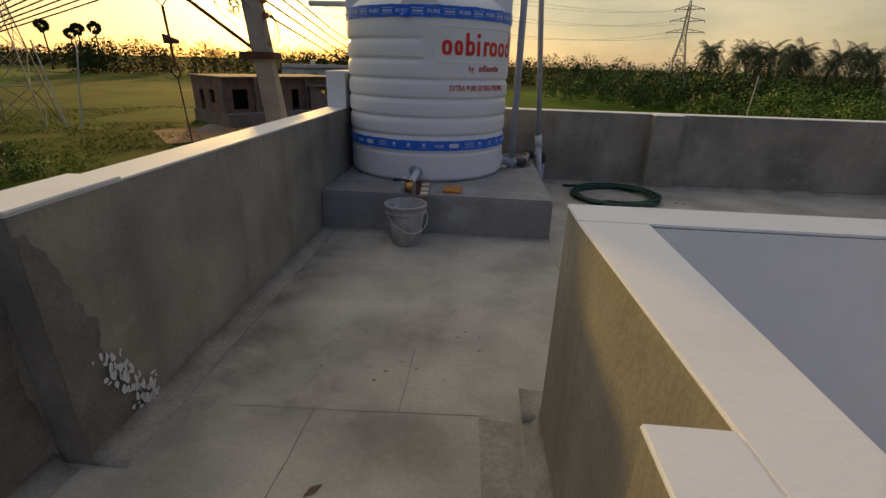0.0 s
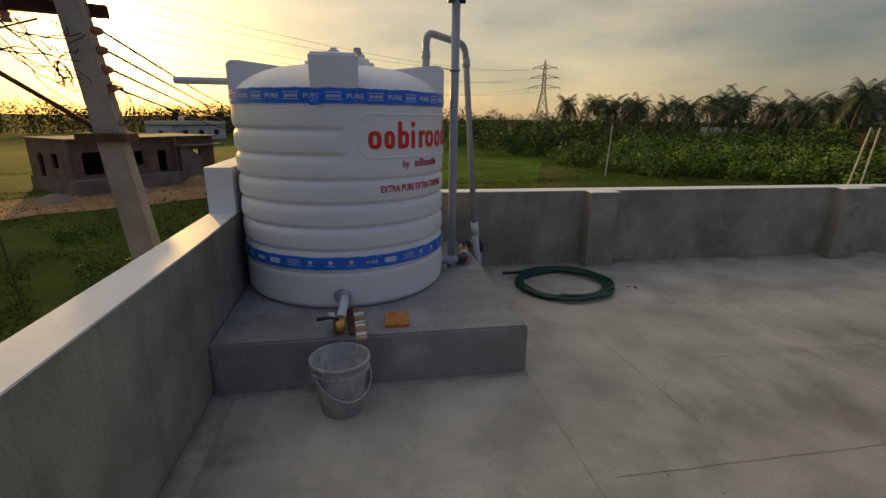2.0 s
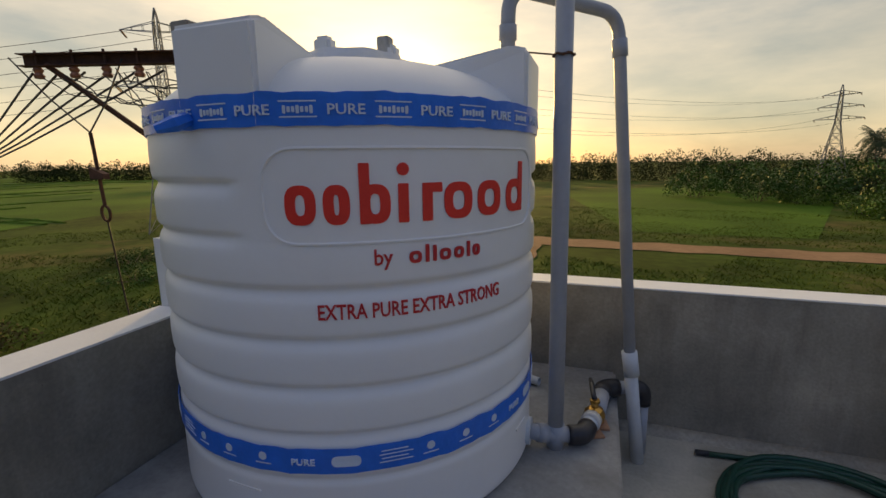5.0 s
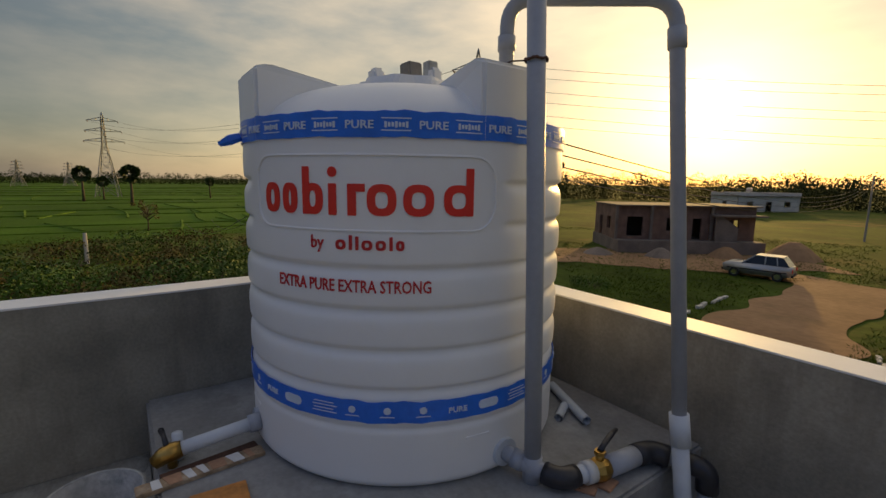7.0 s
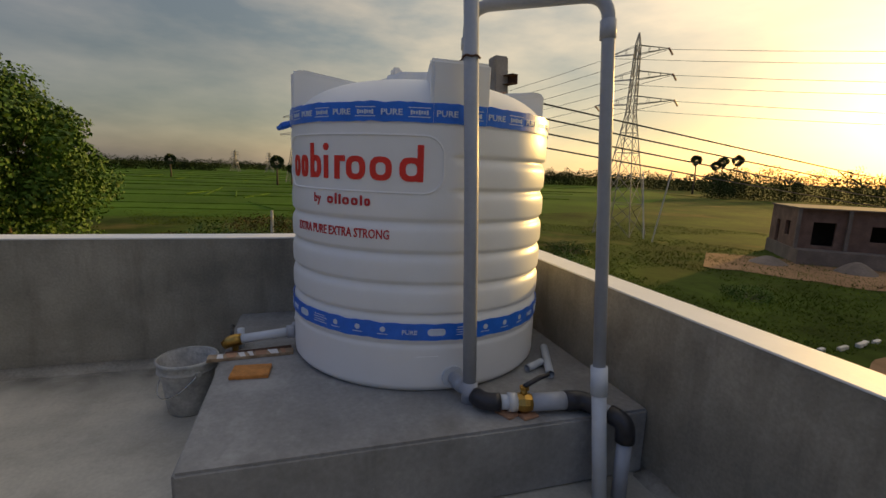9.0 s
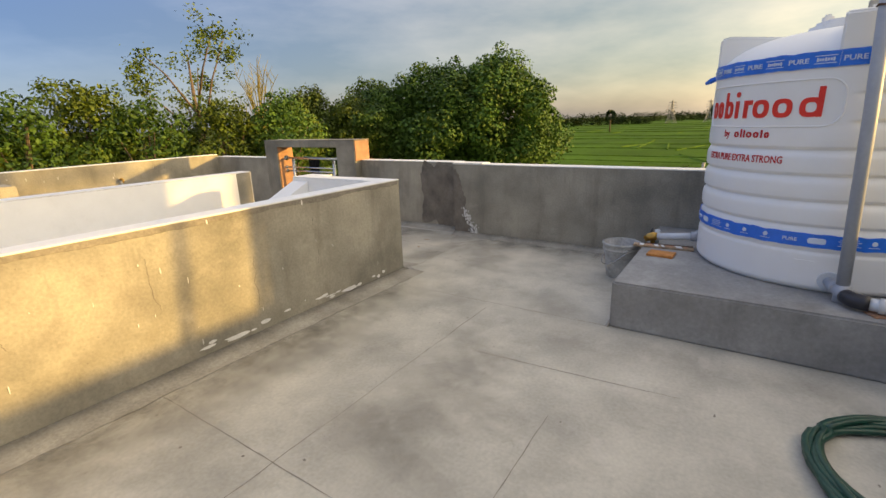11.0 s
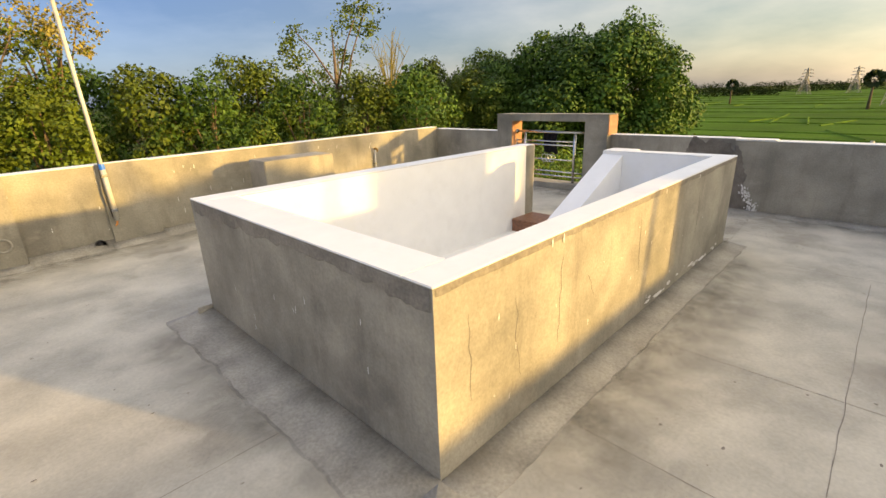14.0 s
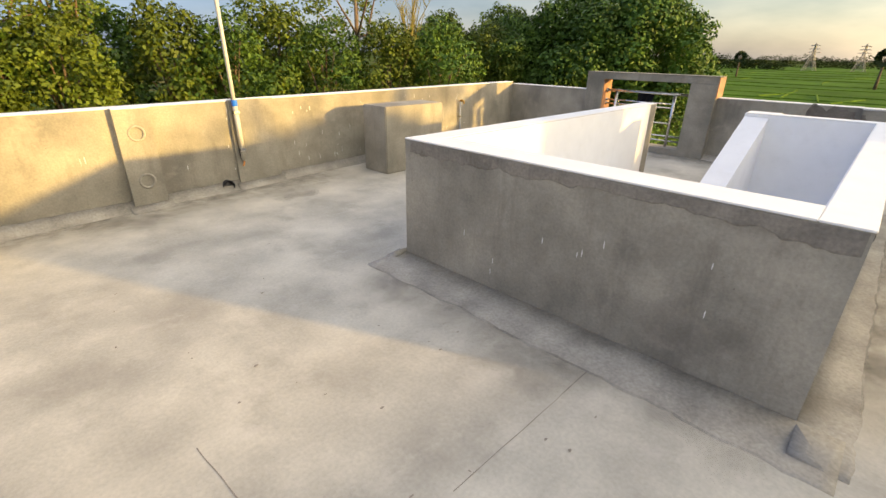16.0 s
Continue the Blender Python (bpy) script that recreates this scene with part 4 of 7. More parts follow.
# ---- the south side of the roof ----
def railing_frame():
    t = thing("railing_frame", "cement portal frame with stainless steel rails set in the parapet", "railing", kind="structure")
    x0, x1 = -0.28, 0.02
    for nm, y0, y1, z0, z1 in (("jamb", -5.93, -5.63, 0.0, 1.05), ("jamb", -4.30, -3.94, 0.0, 1.05), ("lintel", -5.93, -3.94, 1.05, 1.15), ("sill", -5.63, -4.30, 0.0, 0.09)):
        part(nm, box(x0, x1, y0, y1, z0, z1, 0.006), PLASTER, t)
    # north-facing faces: warm low sunlight painted in as a brown skin over the plaster
    part("reveal", box(x0 + 0.01, x1 - 0.015, -5.6299, -5.618, 0.092, 1.048), TILESUNFACE, t, "plastered reveal, the sun's warm tone painted in as brown")
    part("side_face", box(x0 + 0.01, x1 - 0.01, -3.9399, -3.93, 0.87, 1.14), TILESUNFACE, t, "plastered outer side, the sun's warm tone painted in as brown")
    part("coping", box(x0 - 0.004, x1 + 0.004, -5.934, -3.936, 1.1505, 1.158), PLASTER, t)
    xm = -0.13
    for z, ya, r in ((0.875, -4.302, 0.021), (0.73, -4.53, 0.012), (0.67, -4.53, 0.014), (0.44, -4.53, 0.012), (0.25, -4.302, 0.012), (0.18, -4.302, 0.012)):
        part("rail", tube([(xm, -5.617, z), (xm, ya, z)], r, 12), STEEL, t, smooth=True)
        part("flange", tube([(xm, -5.617, z), (xm, -5.607, z)], r * 1.9, 12), STEEL, t, smooth=True)
    for y in (-4.53, -5.45):
        part("post", tube([(xm, y, 0.09), (xm, y, 0.86)], 0.022, 12), STEEL, t, smooth=True)
    for k in range(3):
        part("ring", tube([(xm + 0.006 * (k - 1), -5.06 + 0.07 * k + 0.06 * math.cos(a), 0.46 + 0.06 * math.sin(a)) for a in [2 * math.pi * i / 24 for i in range(24)]], 0.007, 8, closed=True), STEEL, t, smooth=True)


railing_frame()


def black_cloth():
    bm = bmesh.new()
    n = 14
    grid = [[bm.verts.new((-0.152 + 0.012 * math.sin(i * 1.3 + j * 0.4) - (0.03 if j == 0 else 0), -5.10 + 0.27 * i / n * (1 - 0.12 * math.sin(math.pi * j / n)), 0.897 - 0.36 * j / n + 0.02 * math.sin(i * 0.9) * j / n)) for j in range(n + 1)] for i in range(n + 1)]
    for i in range(n):
        for j in range(n):
            bm.faces.new((grid[i][j], grid[i + 1][j], grid[i + 1][j + 1], grid[i][j + 1]))
    back = bmesh.ops.solidify(bm, geom=list(bm.faces), thickness=0.006)
    tagged(part("black_cloth", bm, BLACKCLOTH, smooth=True), "black cloth hung over the steel rail", "cloth")


black_cloth()

tagged(part("duct_block", box(3.06, 4.03, -6.80, -6.36, 0.0, 0.80, 0.012), PLASTER), "plastered block standing beside the sunlit parapet", "masonry block", kind="structure")


def ring_mark(x, y, z, r=0.062):
    tagged(part("pipe_ring", tube([(x + r * math.cos(a), y, z + r * math.sin(a)) for a in [2 * math.pi * i / 28 for i in range(28)]], 0.011, 8, closed=True), COVE, smooth=True), "raised cement ring round a capped pipe end", "pipe end", "pipe ends in the pilasters")


for z in (0.69, 0.26):
    ring_mark(6.47, south_y(6.47) + 0.072, z)
for z in (0.57, 0.12):
    ring_mark(6.24, 1.828, z)


def roof_lamp():
    x, y = 5.52, south_y(5.52) + 0.075
    t = thing("roof_lamp", "pale metal pole with a street light head, fixed to the parapet", "lamp", (x, y, 0.30))
    part("pole", tube([(0, 0, 0.0), (0.02, 0, 1.1), (0.045, 0, 2.25)], 0.019, 12), ALU, t, smooth=True)
    part("lower_sleeve", tube([(0, 0, 0.02), (0.012, 0, 0.62)], 0.026, 12), ALU, t, smooth=True)
    for z in (0.10, 0.48):
        part("clamp", box(-0.03 + z * 0.02, 0.03 + z * 0.02, -0.045, 0.028, z, z + 0.03, 0.004), STEEL, t)
    part("wire_end", tube([(0, 0.0, 0.02), (0.012, 0.02, -0.03), (0.03, 0.03, -0.05)], 0.009, 6), ORANGE, t, "orange wire end")
    part("blue_sleeve", tube([(0.011, 0, 0.56), (0.012, 0, 0.62)], 0.029, 10), BLUE, t, "blue tape wrap")
    part("cable", tube([(0.03, 0, 0.05), (0.05, 0.0, 0.3), (0.04, 0, 0.6), (0.02, 0.0, 0.7)], 0.005, 6), WIRE, t)
    head = box(-0.065, 0.065, -0.02, 0.02, 0.0, 0.24, 0.015)
    m = pose(0.045, 0.0, 2.22, -22, -8, 10)
    head.transform(m)
    h = part("head", head, BLACKPVC, t, "dark grey light head")
    lens = box(-0.05, 0.05, 0.021, 0.025, 0.07, 0.225, 0.002)
    lens.transform(m)
    part("lens", lens, LENS, h, "pale diffuser")


roof_lamp()


def wall_tap():
    x = 1.62
    y = south_y(x)
    t = thing("wall_tap", "thin upright water pipe with a tap beside the parapet", "tap", (x, y + 0.04, 0))
    part("pipe", tube([(0, 0, 0), (0, 0, 0.68)], 0.014, 10), PVC, t, smooth=True)
    part("tap_body", tube([(0, -0.01, 0.66), (0, 0.03, 0.67), (0, 0.07, 0.66), (0, 0.08, 0.62)], [0.018, 0.02, 0.016, 0.013], 10), BRASS, t, smooth=True)
    part("clip", box(-0.03, 0.03, -0.038, 0.016, 0.40, 0.425, 0.003), STEEL, t)


wall_tap()
bm = bmesh.new()
dy = south_y(5.72)
tube([(5.72, dy + 0.06, 0.052), (5.72, dy - 0.02, 0.052)], 0.058, 20, bm, caps=False)
tube([(5.72, dy + 0.02, 0.052), (5.72, dy + 0.03, 0.052)], 0.048, 20, bm)
tagged(part("drain_spout", bm, BLACKPVC, smooth=True), "black rain drain opening in the foot of the parapet", "drain")


def splash(points, mat, label, name="splash"):
    """Thin dried splashes: small uneven patches, each (place, normal axis, width, height)."""
    rnd = random.Random(len(points) * 7 + 1)
    bm = bmesh.new()
    for idx, ((x, y, z), n, w, h) in enumerate(points):
        lift = 0.00012 * idx
        x, y, z = (x + lift, y, z) if n == "x" else (x, y + lift, z) if n == "y" else (x, y, z + lift * 0.4)
        k = 11
        vs = []
        for i in range(k):
            a = 2 * math.pi * i / k
            r = 0.7 + 0.3 * rnd.random()
            u, v = w / 2 * r * math.cos(a), h / 2 * r * math.sin(a)
            vs.append(bm.verts.new((x + u, y, z + v) if n == "y" else (x, y + u, z + v) if n == "x" else (x + u, y + v, z)))
        bm.faces.new(vs)
    tagged(part(name, bm, mat), label, "stain", kind="structure")


rnd = random.Random(5)
pts = []
for i in range(46):
    x = rnd.uniform(0.8, 7.0)
    pts.append(((x, south_y(x) + 0.0045, rnd.choice((0.72, 0.78, 0.82, 0.3, 0.45, 0.2)) + rnd.uniform(-0.06, 0.06)), "y", rnd.uniform(0.004, 0.010), rnd.uniform(0.02, 0.09)))
splash(pts, LIME, "white paint drips on the parapet")
pts = [((rnd.uniform(BX0 + 0.3, BX1 - 0.2), BY1 + 0.004, rnd.uniform(0.1, 0.7)), "y", rnd.uniform(0.003, 0.007), rnd.uniform(0.01, 0.05)) for i in range(22)]
pts += [((x, BY1 + 0.004, 0.835), "y", 0.014, rnd.uniform(0.03, 0.06)) for x in (4.72, 4.62, 3.3, 2.6)]
pts += [((BX1 + 0.004, rnd.uniform(-4.2, -2.2), rnd.uniform(0.15, 0.6)), "x", 0.006, rnd.uniform(0.02, 0.06)) for i in range(9)]
splash(pts, LIME, "dried white drips on the stairwell parapet")
pts = [((x + rnd.uniform(-0.1, 0.1), BY1 + 0.005, 0.05 + rnd.uniform(0, 0.05)), "y", rnd.uniform(0.04, 0.22), rnd.uniform(0.012, 0.04)) for x in (1.8, 1.9, 1.95, 2.1, 2.15, 2.3, 2.35, 2.45, 2.5, 2.6, 2.8, 3.0, 3.1, 3.15, 3.2, 3.3, 3.35, 3.4)]
splash(pts, LIME, "lime crust along the foot of the stairwell parapet")
pts = []
for i in range(110):
    cz = 0.03 + 0.30 * rnd.random() ** 1.4
    cy = -2.33 + 0.30 - 0.45 * cz + rnd.gauss(0, 0.028)
    if cy > -2.31:
        pts.append(((0.0032, cy, cz), "x", rnd.uniform(0.006, 0.03), rnd.uniform(0.008, 0.045)))
splash(pts, LIME, "white lime crust at the foot of the wall step")


def stain_patch(corner, w, h, axis):
    """One damp patch with a ragged edge on an upright face."""
    n = 60
    bm = bmesh.new()
    vs = []
    for i in range(n):
        a = 2 * math.pi * i / n
        c, s = math.cos(a), math.sin(a)
        k = 1 + 0.25 * noise.noise(Vector((c * 2.1, s * 2.1, corner[2] * 3 + w))) + 0.14 * noise.noise(Vector((c * 7, s * 7, w)))
        u = max(-1, min(1, 1.25 * c)) * w / 2 * k
        v = max(-1, min(1, 1.25 * s)) * h / 2 * k
        v = max(v, -h / 2)
        vs.append(bm.verts.new((corner[0], corner[1] + u, corner[2] + v) if axis == "x" else (corner[0] + u, corner[1], corner[2] + v)))
    bm.faces.new(vs)
    tagged(part("damp_stain", bm, STAIN), "dark damp stain on the plaster", "stain", kind="structure")


def damp_end(y0, z1):
    """Damp plaster at the wall's end, wider towards the floor, with a ragged edge."""
    bm = bmesh.new()
    prev, n = None, 70
    for i in range(n + 1):
        z = 0.006 + (z1 - 0.006) * i / n
        w = 0.06 + 0.20 * (1 - z / z1) + 0.07 * noise.noise(Vector((z * 6, 1.3, 0))) + 0.03 * noise.noise(Vector((z * 24, 2.3, 0)))
        cur = [bm.verts.new((0.0022, y0 + 0.001, z)), bm.verts.new((0.0022, y0 + max(0.02, w) * 0.95, z)), bm.verts.new((0.0004, y0 + max(0.02, w), z))]
        if prev:
            bm.faces.new((prev[0], prev[1], cur[1], cur[0]))
            bm.faces.new((prev[1], prev[2], cur[2], cur[1]))
        prev = cur
    bmesh.ops.recalc_face_normals(bm, faces=bm.faces)
    tagged(part("damp_stain", bm, STAIN), "dark damp stain at the end of the parapet", "stain", kind="structure")


damp_end(-2.33, 0.80)
stain_patch((-0.096, -2.62, 0.46), 0.54, 0.78, "x")
stain_patch((-0.0945, -2.50, 0.30), 0.30, 0.5, "x")
pts = [((0.9 + rnd.uniform(-0.35, 0.4), -1.55 + rnd.uniform(-0.25, 0.2), 0.0015), "z", rnd.uniform(0.008, 0.03), rnd.uniform(0.006, 0.02)) for i in range(14)]
pts += [((rnd.uniform(2, 7.5), rnd.uniform(-1.7, 1.5), 0.0015), "z", rnd.uniform(0.006, 0.03), rnd.uniform(0.006, 0.02)) for i in range(50)]
pts += [((rnd.uniform(5.6, 7.8), rnd.uniform(-5.5, -2.2), 0.0015), "z", rnd.uniform(0.006, 0.03), rnd.uniform(0.006, 0.02)) for i in range(30)]
splash(pts, JOINT, "dark specks and mortar crumbs on the floor")


def floor_stain(a, b, side, w, seed, free=False):
    """A dried damp strip on the floor along a wall's foot, with a ragged edge."""
    a, b, side = Vector((*a, 0)), Vector((*b, 0)), Vector((*side, 0)).normalized()
    n = int((b - a).length / 0.03)
    bm = bmesh.new()
    fade = bm.verts.layers.float.new("fade")
    prev = None
    for i in range(n + 1):
        p = a.lerp(b, i / n)
        q = p * 1.0 + Vector((seed, seed * 2.7, 0))
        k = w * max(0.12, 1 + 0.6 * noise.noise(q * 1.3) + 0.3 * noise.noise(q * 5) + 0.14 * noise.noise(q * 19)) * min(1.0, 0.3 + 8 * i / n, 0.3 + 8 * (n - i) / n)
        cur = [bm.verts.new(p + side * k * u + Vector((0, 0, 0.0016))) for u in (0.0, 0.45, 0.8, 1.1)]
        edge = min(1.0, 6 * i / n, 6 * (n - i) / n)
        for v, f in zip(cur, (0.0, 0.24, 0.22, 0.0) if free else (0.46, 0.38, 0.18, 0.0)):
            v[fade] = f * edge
        if prev:
            for m in range(3):
                bm.faces.new((prev[m], prev[m + 1], cur[m + 1], cur[m]))
        prev = cur
    bmesh.ops.recalc_face_normals(bm, faces=bm.faces)
    tagged(part("damp_stain", bm, FLOORDAMP), "brownish dried damp strip on the floor along the wall", "stain", kind="structure")


def soaked(m):
    """Lets a stain soak out unevenly towards its edge."""
    n, l = m.node_tree.nodes, m.node_tree.links
    at = n.new("ShaderNodeAttribute")
    at.attribute_name = "fade"
    co, nz, mul = n.new("ShaderNodeTexCoord"), n.new("ShaderNodeTexNoise"), n.new("ShaderNodeMath")
    nz.inputs["Scale"].default_value, nz.inputs["Detail"].default_value, nz.inputs["Roughness"].default_value = 5.0, 9.0, 0.7
    l.new(co.outputs["Object"], nz.inputs["Vector"])
    rng = n.new("ShaderNodeMapRange")
    rng.inputs["From Min"].default_value, rng.inputs["From Max"].default_value = 0.33, 0.66
    rng.inputs["To Min"].default_value, rng.inputs["To Max"].default_value = 0.1, 1.25
    l.new(nz.outputs["Fac"], rng.inputs["Value"])
    mul.operation, mul.use_clamp = "MULTIPLY", True
    l.new(at.outputs["Fac"], mul.inputs[0])
    l.new(rng.outputs["Result"], mul.inputs[1])
    l.new(mul.outputs[0], n["Principled BSDF"].inputs["Alpha"])
    return m


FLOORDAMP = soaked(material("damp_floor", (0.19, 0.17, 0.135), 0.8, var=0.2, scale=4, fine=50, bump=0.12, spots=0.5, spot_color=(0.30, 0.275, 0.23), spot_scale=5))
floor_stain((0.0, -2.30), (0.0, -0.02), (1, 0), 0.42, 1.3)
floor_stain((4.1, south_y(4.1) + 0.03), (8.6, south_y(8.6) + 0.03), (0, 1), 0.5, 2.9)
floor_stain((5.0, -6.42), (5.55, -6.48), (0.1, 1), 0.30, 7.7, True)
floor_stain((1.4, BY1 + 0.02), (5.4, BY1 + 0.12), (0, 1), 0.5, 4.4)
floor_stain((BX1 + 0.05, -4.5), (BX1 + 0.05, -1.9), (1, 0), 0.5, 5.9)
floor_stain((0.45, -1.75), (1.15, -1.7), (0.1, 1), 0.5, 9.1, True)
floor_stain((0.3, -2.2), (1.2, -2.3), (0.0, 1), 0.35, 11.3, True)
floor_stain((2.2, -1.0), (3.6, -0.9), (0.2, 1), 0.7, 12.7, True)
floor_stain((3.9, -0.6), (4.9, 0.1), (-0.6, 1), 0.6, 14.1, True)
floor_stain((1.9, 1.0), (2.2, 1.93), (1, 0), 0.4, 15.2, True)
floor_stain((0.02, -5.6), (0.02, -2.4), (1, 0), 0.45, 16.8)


def leaf_litter(x, y, rz):
    bm = bmesh.new()
    vs = [bm.verts.new(p) for p in ((-0.035, 0, 0.002), (0, -0.012, 0.006), (0.04, 0, 0.002), (0, 0.012, 0.008))]
    bm.faces.new(vs)
    bmesh.ops.solidify(bm, geom=list(bm.faces), thickness=0.001)
    bm.transform(pose(x, y, 0.001, 0, 0, rz))
    tagged(part("dry_leaf", bm, WOOD), "curled dry leaf lying on the floor", "leaf", "dry leaves")


for x, y, rz in ((3.25, 1.30, 20), (3.31, 1.27, 80), (0.75, -2.35, 50), (1.05, -2.42, 10), (0.45, -2.45, 120)):
    leaf_litter(x, y, rz)


def ragged_band(a, b, axis, face, z, depth, seed):
    """A strip of darker trowelled plaster under the coping, with an uneven lower edge."""
    bm = bmesh.new()
    n, prev = 90, None
    for i in range(n + 1):
        u = a + (b - a) * i / n
        q = depth * (1 + 0.55 * noise.noise(Vector((u * 2.3, seed, 0))) + 0.35 * noise.noise(Vector((u * 9, seed, 3))) + 0.2 * noise.noise(Vector((u * 28, seed, 5))))
        line = [(0.0008, z), (0.0028, z - 0.002), (0.0028, z - q * 0.9), (0.0005, z - q)]
        cur = [bm.verts.new((face + o, u, h) if axis == "x" else (u, face + o, h)) for o, h in line]
        if prev:
            for k in range(3):
                bm.faces.new((prev[k], prev[k + 1], cur[k + 1], cur[k]))
        prev = cur
    bmesh.ops.recalc_face_normals(bm, faces=bm.faces)
    tagged(part("plaster_band", bm, WET), "strip of darker trowelled plaster under the coping", "plaster", kind="structure")


ragged_band(BY0 + 0.05, BY1 - 0.012, "x", BX1, BOX_TOP - 0.004, 0.075, 1.7)
ragged_band(BX0 + 0.02, BX1 - 0.012, "y", BY1, BOX_TOP - 0.004, 0.03, 4.1)


def crack(x, z0, z1, seed, side=0.0):
    """A hairline crack in the stairwell's north face: a thin ragged groove of dark cement."""
    rc = random.Random(seed)
    bm = bmesh.new()
    prev, px, steps = None, x, 14
    for i in range(steps + 1):
        z = z0 + (z1 - z0) * i / steps
        px += rc.uniform(-0.012, 0.012) + side / steps
        w = 0.0022 * (0.35 + rc.random()) * (1 - abs(2 * i / steps - 1) ** 3)
        cur = [bm.verts.new(p) for p in ((px - w, BY1 + 0.0012, z), (px, BY1 + 0.0022, z), (px + w, BY1 + 0.0012, z))]
        if prev:
            bm.faces.new((prev[0], prev[1], cur[1], cur[0]))
            bm.faces.new((prev[1], prev[2], cur[2], cur[1]))
        prev = cur
    bmesh.ops.recalc_face_normals(bm, faces=bm.faces)
    tagged(part("crack", bm, JOINT), "hairline crack in the cement plaster", "crack", kind="structure")


for cx, cz0, cz1, cs in ((4.93, 0.25, 0.66, 0.03), (4.62, 0.28, 0.74, -0.05), (4.25, 0.42, 0.56, 0.12), (3.62, 0.38, 0.72, 0.06), (3.05, 0.2, 0.55, -0.03), (5.28, 0.3, 0.7, 0.02), (2.5, 0.35, 0.7, 0.04)):
    crack(cx, cz0, cz1, int(cx * 100), cs)

# ---- outdoors ----
GZ = -4.0


def ground_material():
    m = material("ground_cover", (0.052, 0.08, 0.012), 0.95, var=0.45, scale=0.15, fine=1.5, bump=0.0, spots=0.85, spot_color=(0.20, 0.14, 0.055), spot_scale=0.09, gloss=0.05)
    return m


GROUND = ground_material()
PADDY = material("young_rice", (0.064, 0.128, 0.011), 0.9, var=0.35, scale=0.06, fine=2.5, bump=0.0, spots=0.4, spot_color=(0.05, 0.105, 0.010), spot_scale=0.035, gloss=0.05)
BUND = material("field_bund", (0.085, 0.15, 0.02), 0.95, var=0.3, scale=0.5, fine=3, gloss=0.05)
DIRT = material("red_dirt", (0.33, 0.20, 0.11), 0.95, var=0.2, scale=0.25, fine=3, bump=0.0, spots=0.5, spot_color=(0.20, 0.14, 0.07), spot_scale=0.3, gloss=0.05)
LEAF = material("green_leaves", (0.084, 0.122, 0.012), 0.6, var=0.35, scale=0.6, fine=8, bump=0.0, piece=0.25, gloss=0.25)
LEAFBUSH = material("bush_leaves", (0.12, 0.195, 0.022), 0.6, var=0.35, scale=0.3, fine=8, bump=0.0, piece=0.3, gloss=0.25)
LEAFDARK = material("dark_leaves", (0.055, 0.112, 0.014), 0.6, var=0.35, scale=0.6, fine=8, bump=0.0, piece=0.2, gloss=0.25)
LEAFPALE = material("yellowing_leaves", (0.22, 0.19, 0.05), 0.7, var=0.3, scale=0.6, fine=8, bump=0.0, piece=0.2, gloss=0.25)
BARK = material("bark", (0.13, 0.095, 0.065), 0.95, var=0.3, scale=3, fine=20, bump=0.3)
FROND = material("palm_frond", (0.04, 0.062, 0.02), 0.55, var=0.3, scale=0.5, fine=6, bump=0.0, piece=0.2, gloss=0.25)
GRASS = material("grass_blades", (0.09, 0.122, 0.016), 0.8, var=0.4, scale=0.3, fine=2, bump=0.0, gloss=0.05)
FARLEAF = material("far_foliage", (0.045, 0.06, 0.02), 0.8, var=0.35, scale=0.05, fine=0.6, bump=0.0, gloss=0.05)
BRICKDULL = material("raw_brickwork", (0.21, 0.125, 0.09), 0.95, var=0.25, scale=1.2, fine=12, bump=0.2)
RAWCONC = material("raw_concrete", (0.21, 0.165, 0.13), 0.95, var=0.2, scale=0.8, fine=8, bump=0.2)
# near-black colour that stands for the shade inside the unfinished house
ROOMSHADE = material("painted_room_shade", (0.05, 0.04, 0.035), 0.95, var=0.2)
LIMEWASH = material("limewash", (0.62, 0.58, 0.52), 0.85, var=0.1, scale=0.8, fine=5)
REDROOF = material("red_roof", (0.40, 0.10, 0.05), 0.8, var=0.15, scale=1.0)
CARPAINT = material("silver_car_paint", (0.46, 0.45, 0.43), 0.3, 0.6, var=0.04, scale=2, bump=0.0)
GLASSDARK = material("car_glass", (0.02, 0.022, 0.025), 0.08, var=0.05, bump=0.0)
RUBBER = material("rubber", (0.02, 0.02, 0.02), 0.8, var=0.1)
LATTICE = material("galvanised_steel", (0.30, 0.29, 0.27), 0.6, 0.4, var=0.1)

bm = bmesh.new()
N = 40
size = 2400.0
verts = {}
for i in range(N + 1):
    for j in range(N + 1):
        u, v = i / N * 2 - 1, j / N * 2 - 1
        verts[i, j] = bm.verts.new((size * u * abs(u), size * v * abs(v), GZ))
for i in range(N):
    for j in range(N):
        bm.faces.new((verts[i, j], verts[i + 1, j], verts[i + 1, j + 1], verts[i, j + 1]))
tagged(part("ground", bm, GROUND), "rough grassy ground round the house, patches of bare earth", "ground", kind="structure")


def sheet(name, poly, mat, label, category, lift):
    bm = bmesh.new()
    bm.faces.new([bm.verts.new((x, y, GZ + lift)) for x, y in poly])
    return tagged(part(name, bm, mat), label, category, kind="structure")


sheet("field_west", [(-600, -420), (-46, -90), (-46, 14), (-58, 46), (-110, 110), (-600, 420)], PADDY, "bright green rice fields in flat plots", "field", 0.03)
sheet("field_north", [(4, 38), (16, 37), (34, 80), (20, 110), (-6, 90)], PADDY, "green grass plot beside the dirt road", "field", 0.02)


